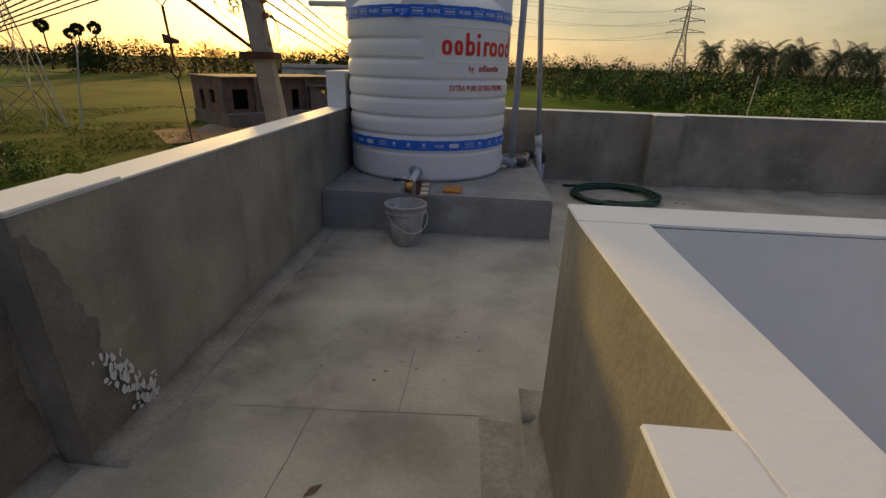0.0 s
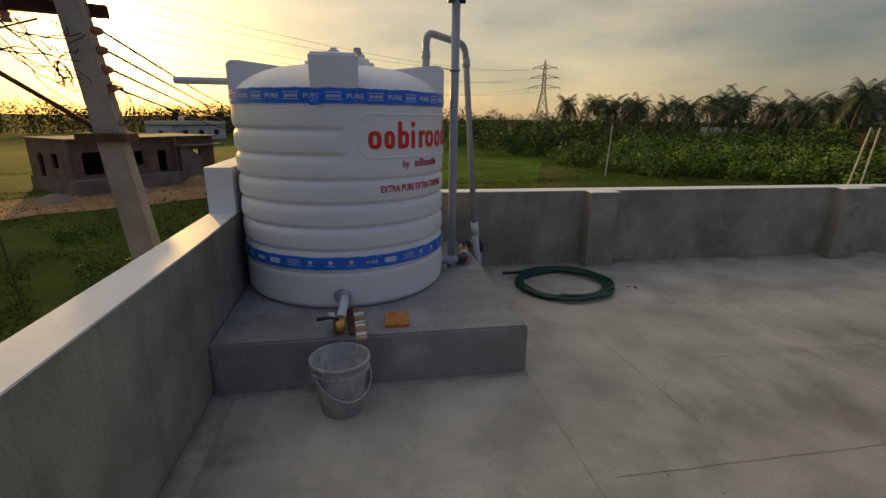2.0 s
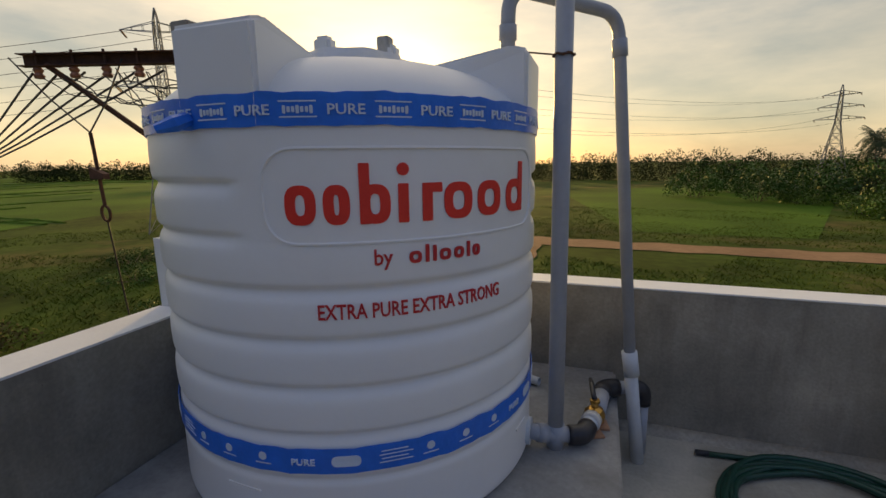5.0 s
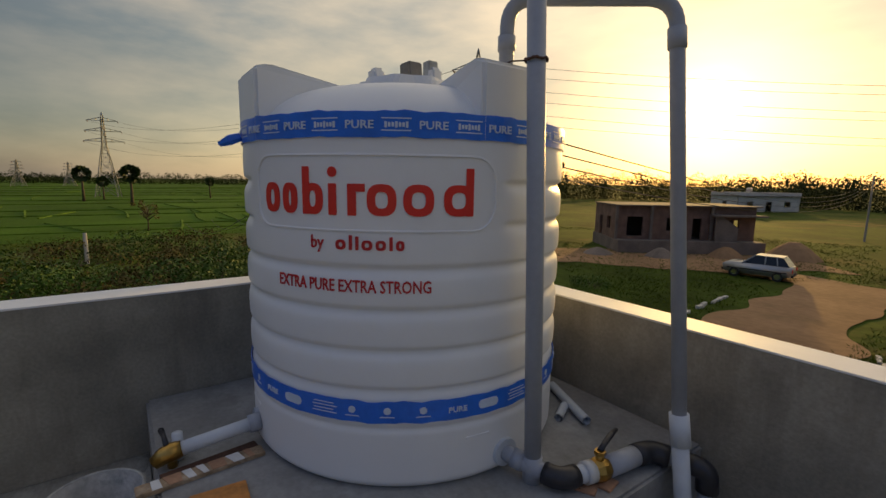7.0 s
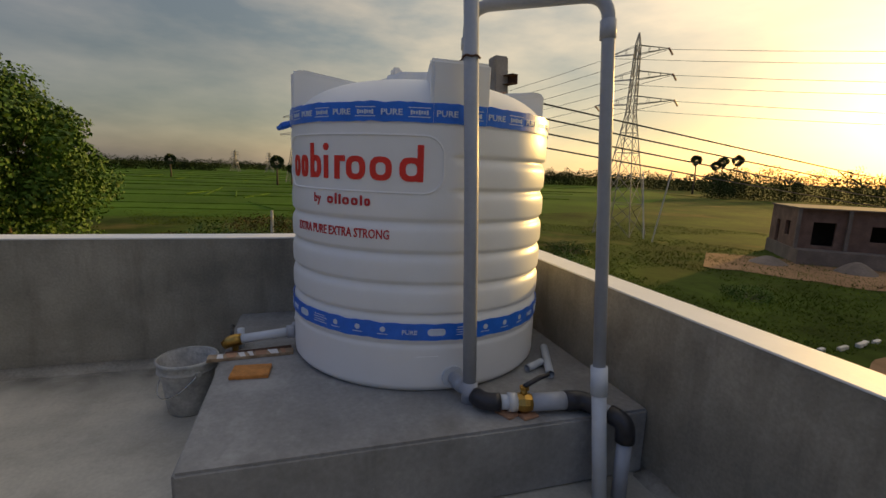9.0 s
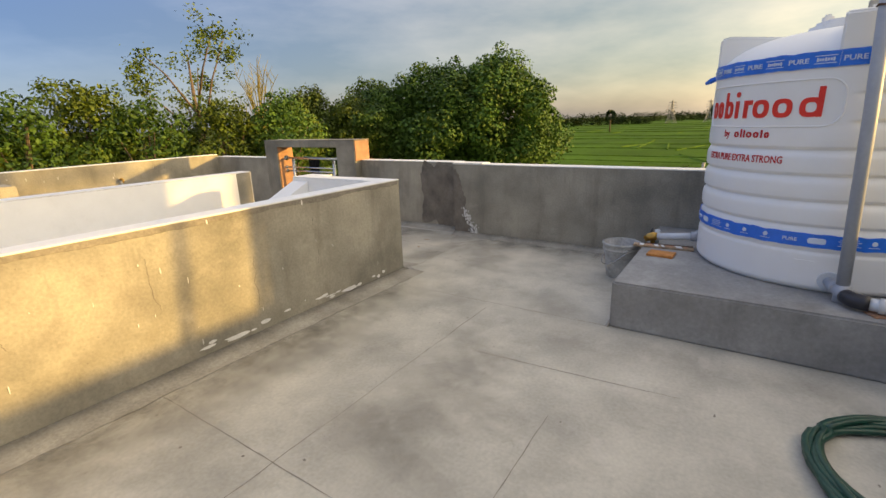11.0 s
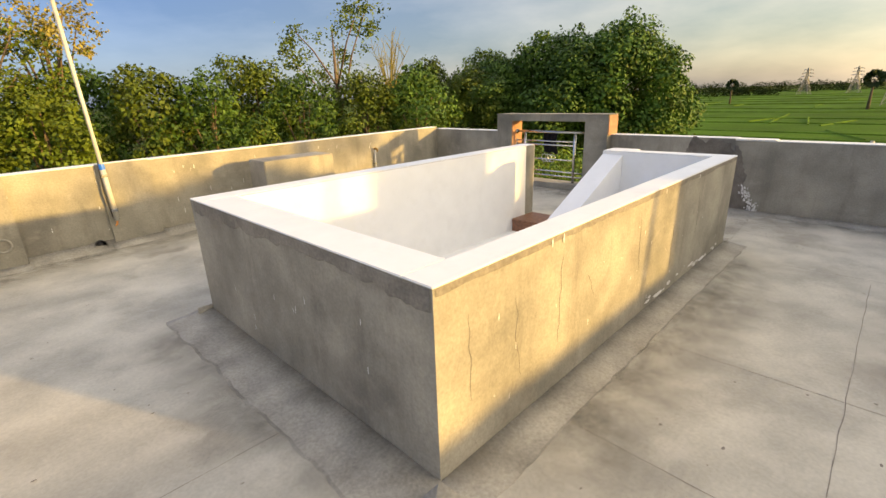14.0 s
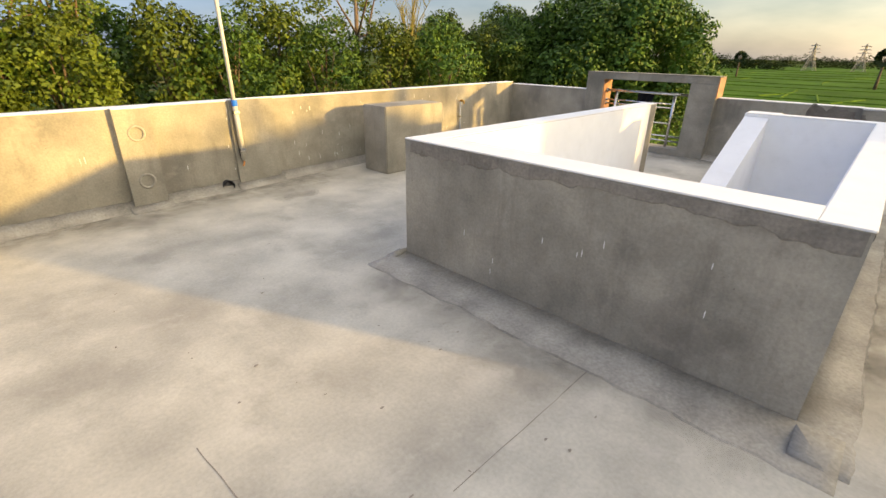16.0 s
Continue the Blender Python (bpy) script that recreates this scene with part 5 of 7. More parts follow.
def strip(name, line, width, mat, label, category, lift=0.04, ragged=0.6):
    bm = bmesh.new()
    pts = []
    for a, b in zip(line, line[1:]):
        for i in range(30):
            pts.append(Vector((*a, 0)).lerp(Vector((*b, 0)), i / 30))
    pts.append(Vector((*line[-1], 0)))
    prev = None
    for i, p in enumerate(pts):
        d = (pts[min(i + 1, len(pts) - 1)] - pts[max(i - 1, 0)]).normalized()
        s = Vector((-d.y, d.x, 0))
        a = p + s * width / 2 * (1 + ragged * noise.noise(p * 0.33))
        b = p - s * width / 2 * (1 + ragged * noise.noise(p * 0.33 + Vector((9, 2, 4))))
        cur = [bm.verts.new((a.x, a.y, GZ + lift)), bm.verts.new((b.x, b.y, GZ + lift))]
        if prev:
            bm.faces.new((prev[0], prev[1], cur[1], cur[0]))
        prev = cur
    return tagged(part(name, bm, mat), label, category, kind="structure")


strip("road", [(60, 27), (30, 29), (12, 30.5), (-2, 31.5), (-8, 32.5), (-13, 31), (-18, 27)], 3.0, DIRT, "reddish dirt track along the fields", "road")
strip("road_branch", [(-4, 32), (-4.2, 25), (-3.4, 18), (-1, 9)], 4.4, DIRT, "reddish dirt track towards the house", "road", 0.045)
strip("yard", [(-21, 27), (-16, 31.5), (-8, 40.5)], 7.0, DIRT, "bare earth yard before the unfinished house", "yard", 0.035, 0.6)


def kerb_stones(a, b, seed):
    """Pale stones laid end to end, some missing."""
    rk = random.Random(seed)
    a, b = Vector((*a, GZ)), Vector((*b, GZ))
    d = (b - a).normalized()
    bm = bmesh.new()
    u = 0.0
    while u < (b - a).length:
        w = rk.uniform(0.25, 0.6)
        if rk.random() < 0.72:
            st = box(-w / 2, w / 2, -rk.uniform(0.05, 0.09), rk.uniform(0.05, 0.09), -0.05, rk.uniform(0.05, 0.11), 0.015)
            q = a + d * (u + w / 2) + Vector((rk.uniform(-0.06, 0.06), rk.uniform(-0.06, 0.06), 0.04))
            st.transform(Matrix.Translation(q) @ Matrix.Rotation(math.atan2(d.y, d.x) + rk.uniform(-0.2, 0.2), 4, "Z"))
            me = bpy.data.meshes.new("stone")
            st.to_mesh(me)
            st.free()
            bm.from_mesh(me)
            bpy.data.meshes.remove(me)
        u += w + rk.uniform(0.02, 0.15)
    tagged(part("kerb", bm, LIMEWASH), "broken line of pale stones along the track", "kerb", kind="stuff")


kerb_stones((-6.4, 16.4), (-7.0, 23.6), 3)
kerb_stones((-0.6, 19.6), (0.6, 15.0), 4)

# bunds between the rice plots
bunds = bmesh.new()
rb = random.Random(21)


def bund(a, b, r):
    a, b = Vector((*a, GZ)), Vector((*b, GZ))
    side = Vector((-(b - a).y, (b - a).x, 0)).normalized()
    tube([a.lerp(b, i / 14) + side * 2.2 * noise.noise(a.lerp(b, i / 14) * 0.05) for i in range(15)], [r * rb.uniform(0.7, 1.2) for i in range(15)], 6, bunds)


for k in range(11):
    x = -54 - 8.0 * k - 1.5 * k * k + rb.uniform(-3, 3)
    bund((x, -80 + 0.8 * (x + 46)), (x + rb.uniform(-8, 8), 14 - 0.9 * (x + 46)), 0.16 + 0.02 * k)
for k in range(46):
    x = -50 - rb.random() ** 2 * 250
    y = rb.uniform(-100, 130) * (1 if x < -80 else 0.35)
    bund((x, y), (x - rb.uniform(8, 30), y + rb.uniform(-3, 3)), 0.2)
tagged(part("bund", bunds, BUND), "low grassy banks between the rice plots", "bank", kind="stuff")


# ---- plants ----
def leaf_cloud(rnd, centres, per, spread, leaf, bm=None):
    """Many small pointed leaves gathered in clumps."""
    verts, faces = [], []
    for c, s in centres:
        for i in range(per):
            p = Vector(c) + Vector((rnd.gauss(0, 1), rnd.gauss(0, 1), rnd.gauss(0, 0.8))) * spread * s
            d = Vector((rnd.uniform(-1, 1), rnd.uniform(-1, 1), rnd.uniform(-0.9, 0.5))).normalized()
            w = d.orthogonal().normalized()
            w = Matrix.Rotation(rnd.uniform(0, 6.3), 3, d) @ w
            L = leaf * rnd.uniform(0.6, 1.4)
            k = len(verts)
            verts += [p, p + d * L * 0.5 + w * L * 0.28, p + d * L, p + d * L * 0.5 - w * L * 0.28]
            faces.append((k, k + 1, k + 2, k + 3))
    return verts, faces


def lobes(rnd, centres, per, leaf):
    """Leafy boughs: each lobe is a shell of leaves lying outward, dense on top and open below."""
    verts, faces = [], []
    for c, r in centres:
        c = Vector(c)
        for i in range(int(per * r * r)):
            d = Vector((rnd.gauss(0, 1), rnd.gauss(0, 1), rnd.gauss(0.35, 1))).normalized()
            q = r * (rnd.uniform(0.82, 1.12) if rnd.random() < 0.8 else rnd.uniform(0.4, 1.35))
            p = c + Vector((d.x, d.y, d.z * 0.82)) * q
            n = (d + Vector((rnd.gauss(0, 0.45), rnd.gauss(0, 0.45), rnd.gauss(0.15, 0.45)))).normalized()
            u = Matrix.Rotation(rnd.uniform(0, 6.3), 3, n) @ n.orthogonal().normalized()
            w = n.cross(u)
            L = leaf * rnd.uniform(0.6, 1.4)
            k = len(verts)
            verts += [p - u * L * 0.5, p + w * L * 0.3, p + u * L * 0.5, p - w * L * 0.3]
            faces.append((k, k + 1, k + 2, k + 3))
    return verts, faces


def crown_tree(seed, height, radius, leafmat, per=420, leaf=0.2, base=0.2, n=46, label=""):
    """A full tree: forked trunk, limbs to every bough, a crown of uneven leafy lobes."""
    rnd = random.Random(seed)
    t = thing("tree", label, "tree", group="trees beyond the parapet")
    bm = bmesh.new()
    fork = height * max(0.16, base)
    tube([(0, 0, 0), (rnd.uniform(-0.1, 0.1), 0.05, fork * 0.6), (0.1, 0.0, fork), (0.15, 0.1, height * 0.7)], [0.24 * height / 8, 0.19 * height / 8, 0.15 * height / 8, 0.05], 8, bm)
    centres = []
    for i in range(n):
        a = 2.4 * i + rnd.uniform(-0.5, 0.5)
        h = ((i + 0.5) / n) ** 0.85
        wide = math.sin(math.pi * min(1.0, 0.16 + 0.80 * h)) ** 0.7
        q = radius * wide * (0.35 + 0.6 * rnd.random())
        r = radius * rnd.uniform(0.17, 0.33)
        z = height * base + (height * (1 - base) - r * 0.8) * h * rnd.uniform(0.93, 1.03)
        c = Vector((q * math.cos(a), q * math.sin(a), max(z, r * 0.5)))
        centres.append((c, r))
        if i % 3 == 0:
            tube([(0.05, 0, min(fork, c.z * 0.6)), Vector((c.x * 0.5, c.y * 0.5, c.z * 0.72)), c], [0.07, 0.05, 0.02], 5, bm)
        for k in range(2):
            d = Vector((rnd.gauss(0, 1), rnd.gauss(0, 1), rnd.gauss(0.5, 0.7))).normalized()
            centres.append((c + d * r * 0.95, r * rnd.uniform(0.3, 0.5)))
    part("trunk", bm, BARK, t, smooth=True)
    v, f = lobes(rnd, centres, per, leaf)
    mesh_part("crown", v, f, leafmat, t)
    return t


def mesh_part(name, verts, faces, mat, parent):
    me = bpy.data.meshes.new(name)
    me.from_pydata([tuple(v) for v in verts], [], faces)
    me.materials.append(mat)
    ob = new(name, me)
    ob.parent = parent
    return ob


def leafy_tree(seed, height, radius, leafmat, clumps=70, per=55, leaf=0.24, bare=0.35, label="", category="tree", squat=0.8):
    rnd = random.Random(seed)
    t = thing("tree", label, category, group="trees beyond the parapet")
    bm = bmesh.new()
    fork = height * bare
    top = Vector((rnd.uniform(-0.3, 0.3), rnd.uniform(-0.3, 0.3), height * 0.8))
    tube([(0, 0, 0), (rnd.uniform(-0.1, 0.1), 0.05, fork * 0.6), (top.x * 0.4, top.y * 0.4, fork), top], [0.17 * height / 8, 0.13 * height / 8, 0.11 * height / 8, 0.03], 8, bm)
    centres = []
    limbs = 9
    for i in range(limbs):
        a = 2 * math.pi * i / limbs + rnd.uniform(-0.3, 0.3)
        z0 = fork * rnd.uniform(0.7, 1.3)
        r = radius * rnd.uniform(0.6, 1.0)
        tip = Vector((r * math.cos(a), r * math.sin(a), height * rnd.uniform(0.45, 0.92)))
        mid = Vector((tip.x * 0.5, tip.y * 0.5, z0 + (tip.z - z0) * 0.6))
        tube([(0, 0, z0), mid, tip], [0.07, 0.045, 0.015], 6, bm)
        for k in range(max(1, clumps // limbs)):
            s = rnd.uniform(0.35, 1.05)
            c = mid.lerp(tip, s) + Vector((rnd.gauss(0, 1), rnd.gauss(0, 1), rnd.gauss(0, 0.9))) * radius * 0.22
            c.z = min(max(c.z, fork * 0.75), height * rnd.uniform(0.86, 1.0))
            centres.append((c, rnd.uniform(0.6, 1.25)))
    part("trunk", bm, BARK, t, smooth=True)
    v, f = leaf_cloud(rnd, centres, per, radius * 0.105, leaf)
    mesh_part("crown", v, f, leafmat, t)
    return t


def put(proto, places):
    """The first place takes the tree itself, the others copies: (x, y, scale, turn)."""
    for i, (x, y, s, rz) in enumerate(places):
        if i == 0:
            proto.location, proto.scale, proto.rotation_euler = (x, y, GZ), (s, s, s), (0, 0, radians(rz))
        else:
            c = copy_thing(proto, pose(x, y, GZ, 0, 0, rz))
            c.scale = (s, s, s * (0.94 + 0.02 * (i % 5)))


put(crown_tree(1, 7.3, 2.7, LEAF, 300, 0.19, 0.16, 42, "leafy green tree with a full low crown"),
    [(12.9, -22.8, 1.0, 0), (8.6, -23.8, 0.95, 70), (4.4, -24.9, 0.92, 130), (0.3, -25.4, 1.0, 200), (-4.4, -25.1, 1.04, 260), (-9.5, -22.4, 1.0, 310), (16.5, -21.0, 1.0, 30)])
put(crown_tree(2, 7.1, 2.8, LEAFDARK, 300, 0.19, 0.14, 42, "dark green tree with a dense rounded crown"),
    [(11.2, -24.3, 1.0, 10), (2.2, -28.8, 1.1, 90), (-1.5, -23.9, 0.98, 160), (-5.9, -23.3, 0.96, 230), (-12.5, -21.4, 1.0, 300), (7.0, -26.5, 1.05, 40), (14.8, -26.5, 1.1, 120)])
put(leafy_tree(3, 11.4, 2.9, LEAF, 80, 60, 0.18, 0.42, "tall thin-crowned tree with sparse light leaves"),
    [(6.1, -26.0, 1.0, 0), (7.8, -27.9, 0.9, 140), (-10.4, -26.5, 1.06, 60), (10.3, -26.5, 0.95, 250), (13.5, -28.0, 0.98, 200)])
put(leafy_tree(4, 11.0, 1.9, LEAFPALE, 60, 45, 0.17, 0.45, "slender tree with yellowing sparse leaves"),
    [(3.2, -28.4, 1.02, 0), (9.4, -27.2, 0.9, 150)])
put(crown_tree(5, 11.4, 6.6, LEAFDARK, 130, 0.30, 0.06, 80, "very large spreading dark green tree"),
    [(-33.5, -18.6, 0.95, 0), (-30.4, -23.2, 0.93, 100), (-27.4, -27.0, 0.74, 215)])
put(crown_tree(6, 8.6, 3.9, LEAF, 220, 0.24, 0.05, 56, "broad bushy green tree low to the ground"),
    [(-24.0, -32.6, 1.0, 0), (-24.8, -28.0, 0.93, 80), (-29.0, -29.5, 1.1, 240), (-20.0, -30.0, 0.85, 10), (-16.5, -27.0, 0.8, 90)])


def bare_tree():
    rnd = random.Random(9)
    t = thing("tree", "leafless pale tree with fine upright twigs", "tree", (-14.4, -26.2, GZ), "trees beyond the parapet")
    bm = bmesh.new()
    tube([(0, 0, 0), (0.05, 0, 3), (0, 0.1, 5)], [0.15, 0.12, 0.08], 8, bm)
    for i in range(26):
        a = rnd.uniform(0, 6.3)
        r = rnd.uniform(0.6, 1.9)
        z0 = rnd.uniform(3.5, 6)
        tip = Vector((r * math.cos(a), r * math.sin(a), z0 + rnd.uniform(2.2, 4.2)))
        mid = Vector((tip.x * 0.4, tip.y * 0.4, z0 + (tip.z - z0) * 0.5))
        tube([(0, 0.05, z0 - 1.0), mid, tip], [0.045, 0.03, 0.012], 5, bm)
        for k in range(4):
            q = mid.lerp(tip, rnd.uniform(0.2, 0.9))
            tube([q, q + Vector((rnd.uniform(-0.5, 0.5), rnd.uniform(-0.5, 0.5), rnd.uniform(0.4, 1.0)))], [0.016, 0.008], 4, bm)
    part("trunk", bm, LEAFPALE, t)


bare_tree()


def shrub(seed, r, h, mat, label, leaf=0.16, n=34, per=55):
    rnd = random.Random(seed)
    t = thing("bush", label, "bush", group="bushes round the house")
    centres = []
    for i in range(n):
        a, q = rnd.uniform(0, 6.3), r * math.sqrt(rnd.random())
        centres.append((Vector((q * math.cos(a), q * math.sin(a), h * rnd.uniform(0.15, 1.0) * (1 - 0.5 * (q / r) ** 2))), rnd.uniform(0.7, 1.3)))
    bm = bmesh.new()
    for c, s in centres[:12]:
        tube([(c.x * 0.2, c.y * 0.2, 0), c], [0.025, 0.01], 5, bm)
    part("stem", bm, BARK, t)
    v, f = lobes(rnd, [(c, r * 0.26 * q) for c, q in centres], per * 5.0 / (r * r * 0.42), leaf)
    mesh_part("foliage", v, f, mat, t)
    return t


put(shrub(31, 2.6, 2.2, LEAFBUSH, "bright green bush with small leaves"),
    [(-8.6, -16.8, 1.0, 0), (-11.4, -16.9, 1.1, 40), (-13.6, -15.9, 1.2, 80), (-12.5, -12.5, 0.9, 120), (-15.2, -11.9, 1.0, 160), (-14.4, -9.2, 0.8, 200), (-16.1, -7.8, 0.75, 240), (-17.9, -4.8, 0.7, 280), (-19.5, -14.0, 1.0, 30), (-22, -11, 0.9, 70), (-21.0, -18.5, 1.2, 20), (-3.0, -20.5, 0.9, 60)])
put(shrub(32, 2.4, 1.7, LEAFDARK, "dark scrubby bush among dry grass"),
    [(-14.1, -2.6, 0.9, 0), (-17.1, -2.3, 0.8, 50), (-23.1, -3.3, 0.9, 90), (-21.2, 1.0, 1.0, 140), (-19.2, 2.6, 0.9, 190), (-22.0, 3.9, 1.1, 230), (-17.0, 4.5, 0.7, 280), (-27.3, -4.5, 1.0, 20), (-30, 5, 0.9, 60), (-35, 0, 1.0, 99)])
BRUSH = material("dry_brush", (0.115, 0.095, 0.035), 0.8, var=0.35, scale=0.6, fine=8, bump=0.0, piece=0.3, gloss=0.05)
put(shrub(35, 2.0, 1.3, BRUSH, "brown half-dry brush on rough ground", 0.15, 30, 50),
    [(-11.0, -3.5, 0.9, 0), (-12.5, 1.0, 0.8, 40), (-15.5, -5.5, 1.0, 80), (-19.0, -0.5, 1.1, 120), (-24.0, 0.8, 1.2, 160), (-16.0, 6.5, 0.8, 200), (-21.0, 7.0, 1.0, 240), (-27.0, 9.0, 1.0, 280), (-32.0, -2.5, 1.2, 320), (-29.0, 3.0, 1.0, 15), (-25.0, -6.0, 1.1, 55), (-37.0, 4.0, 1.2, 95), (-13.0, -8.0, 1.0, 30), (-34.0, 9.0, 1.0, 77)])
put(shrub(36, 1.8, 0.8, LEAFDARK, "low dark green weeds on rough ground", 0.13, 30, 55),
    [(-9.5, -1.0, 0.8, 0), (-10.5, 3.0, 0.8, 30), (-13.5, 3.6, 0.9, 60), (-16.5, 1.2, 1.0, 90), (-12.0, -5.8, 1.0, 120), (-18.5, -4.5, 1.0, 150), (-26.0, -1.5, 1.2, 180), (-23.5, 6.0, 1.0, 210), (-9.0, 8.0, 0.6, 240), (-14.0, 12.0, 0.7, 270), (-20, 15, 0.8, 300), (-8, 14, 0.6, 330), (-12, 20, 0.6, 12), (-24, 18, 0.8, 42)])
rs = random.Random(303)


def band(n, a0, a1, d0, d1, k0, k1):
    """Places for plants in a sweep: degrees north of east, metres off, size."""
    out = []
    for i in range(n):
        a, d = radians(a0 + (a1 - a0) * (i + rs.random()) / n), rs.uniform(d0, d1)
        out.append((1 + d * math.cos(a), -2 + d * math.sin(a), rs.uniform(k0, k1), rs.uniform(0, 360)))
    return out


put(shrub(33, 3.0, 2.4, LEAFBUSH, "low spreading green bush in the field", 0.24), band(18, 30, 60, 50, 58, 0.9, 1.3) + band(16, 32, 66, 60, 72, 1.1, 1.5) + band(5, 60, 72, 58, 75, 0.6, 0.9))
put(shrub(34, 3.6, 4.2, LEAFDARK, "dark green tree-like bush in the field", 0.3, 40, 60), band(14, 30, 64, 74, 88, 0.9, 1.2) + band(7, 66, 82, 70, 95, 0.9, 1.3) + band(5, 34, 58, 56, 66, 0.5, 0.7))
put(leafy_tree(41, 3.6, 1.2, LEAFPALE, 24, 22, 0.2, 0.4, "small thin half-bare tree at the field edge"), [(-52.3, 2.1, 1.0, 0)])


def coconut_palm(seed, h):
    rnd = random.Random(seed)
    t = thing("palm_tree", "coconut palm with a slender trunk and drooping fronds", "palm", group="coconut palms along the fields")
    lean = Vector((rnd.uniform(-0.8, 0.8), rnd.uniform(-0.8, 0.8), h))
    part("trunk", tube([(0, 0, 0), (lean.x * 0.15, lean.y * 0.15, h * 0.4), lean], [0.2, 0.15, 0.11], 7), BARK, t, smooth=True)
    verts, faces = [], []
    for i in range(30):
        a = 2.4 * i + rnd.uniform(-0.3, 0.3)
        up = 1.5 - 2.2 * i / 30 + rnd.uniform(-0.15, 0.15)
        d = Vector((math.cos(a), math.sin(a), 0))
        s = Vector((-d.y, d.x, 0))
        L = rnd.uniform(3.0, 4.4)
        spine = []
        for k in range(9):
            u = k / 8
            spine.append(lean + d * L * u * (0.95 - 0.3 * u) + Vector((0, 0, L * (up * u * 0.8 - 0.75 * u * u))))
        for k in range(8):
            for sd in (-1, 1):
                for q in (0.0, 0.33, 0.66):
                    p = spine[k].lerp(spine[k + 1], q)
                    n = spine[k].lerp(spine[k + 1], q + 0.2)
                    w = 0.85 * math.sin(math.pi * (0.12 + 0.85 * (k + q) / 8)) + 0.1
                    tip = p + s * sd * w * 0.75 + d * 0.25 + Vector((0, 0, -0.5 * w))
                    b = len(verts)
                    verts += [p, n, tip]
                    faces.append((b, b + 1, b + 2))
    mesh_part("crown", verts, faces, FROND, t)
    return t


def grove(x, y, k, rz):
    """The palms stand half as far again behind the bushes, clear of the red-roofed house."""
    x, y = x * 1.5, y * 1.5
    if math.hypot(x - 65.3, y - 42.6) < 7.5:
        x += 11
    return x, y, k * (0.94 + 0.22 * ((x * 7.3 + y * 3.1) % 1)), rz


put(coconut_palm(51, 8.6), [grove(*q) for q in [(35.2, 75.7, 1.1, 0), (37.5, 69.1, 1.0, 40), (47.6, 77.2, 1.15, 80), (45.7, 61.8, 0.9, 120), (57.3, 65.4, 1.1, 160), (58.1, 59.4, 1.0, 200), (50.7, 47.1, 0.95, 240), (44.2, 36.6, 0.95, 280), (43.4, 27.8, 1.0, 320), (53, 40, 1.0, 20)]])
put(coconut_palm(52, 7.8), [grove(*q) for q in [(39.9, 79.0, 1.15, 0), (41.3, 71.6, 1.25, 50), (43.2, 65.8, 1.05, 100), (51.9, 65.9, 1.0, 150), (52.4, 56.5, 1.1, 200), (46.1, 40.3, 1.0, 250), (42.8, 33.6, 1.1, 300), (45.6, 31.7, 1.15, 350), (49, 24, 1.1, 30)]])
put(coconut_palm(53, 6.9), [grove(*q) for q in [(48.5, 69.5, 1.1, 0), (50.6, 60.6, 1.1, 60), (56.8, 55.2, 1.1, 120), (41.4, 30.5, 1.05, 180), (62, 52, 1.2, 240), (44, 72, 1.2, 300), (48, 36, 1.15, 20), (51, 31, 1.2, 70)]] + band(16, 36, 66, 92, 112, 1.1, 1.35))


def palmyra(seed, h):
    rnd = random.Random(seed)
    t = thing("palm_tree", "straight fan palm with a round tuft of leaves", "palm", group="fan palms in the rice fields")
    part("trunk", tube([(0, 0, 0), (0.1, 0, h * 0.5), (0, 0, h)], [0.32, 0.22, 0.2], 8), BARK, t, smooth=True)
    verts, faces = [], []
    for i in range(60):
        d = Vector((rnd.gauss(0, 1), rnd.gauss(0, 1), rnd.gauss(0.2, 0.8))).normalized()
        w = Matrix.Rotation(rnd.uniform(0, 6.3), 3, d) @ d.orthogonal().normalized()
        o = Vector((0, 0, h)) + d * 0.7
        c = len(verts)
        verts.append(o)
        for k in range(7):
            a = (k - 3) * 0.33
            verts.append(o + (d * math.cos(a) + w * math.sin(a)) * rnd.uniform(0.9, 1.4))
        for k in range(1, 7):
            faces.append((c, c + k, c + k + 1))
    mesh_part("crown", verts, faces, FROND, t)
    return t


put(palmyra(61, 11.5), [(-136.2, 142.0, 1.1, 0), (-131.4, 146.4, 0.98, 90), (-129.7, 147.8, 1.08, 180), (-126.2, 150.8, 1.12, 270)])
put(palmyra(62, 6.2), [(-122.2, -6.4, 0.95, 0), (-102.3, 1.8, 1.0, 90), (-127.3, -3.0, 0.7, 180), (-135.9, 20.2, 0.7, 270), (-160, -40, 0.9, 10)])

# far woods along the horizon
rnd = random.Random(77)
verts, faces = [], []


def far_tree(x, y, h, w, n=240, k_leaf=1.0):
    for i in range(n):
        a, q = rnd.uniform(0, 6.3), w * math.sqrt(rnd.random())
        z = h * (0.92 * rnd.random() ** 0.9) * (1 - 0.35 * (q / w) ** 2)
        p = Vector((x + q * math.cos(a), y + q * math.sin(a), GZ + z))
        d = Vector((rnd.uniform(-1, 1), rnd.uniform(-1, 1), rnd.uniform(-1, 1))).normalized()
        s = d.orthogonal().normalized()
        L = w * rnd.uniform(0.16, 0.32) * k_leaf
        k = len(verts)
        verts.extend((p, p + d * L * 0.5 + s * L * 0.4, p + d * L, p + d * L * 0.5 - s * L * 0.4))
        faces.append((k, k + 1, k + 2, k + 3))


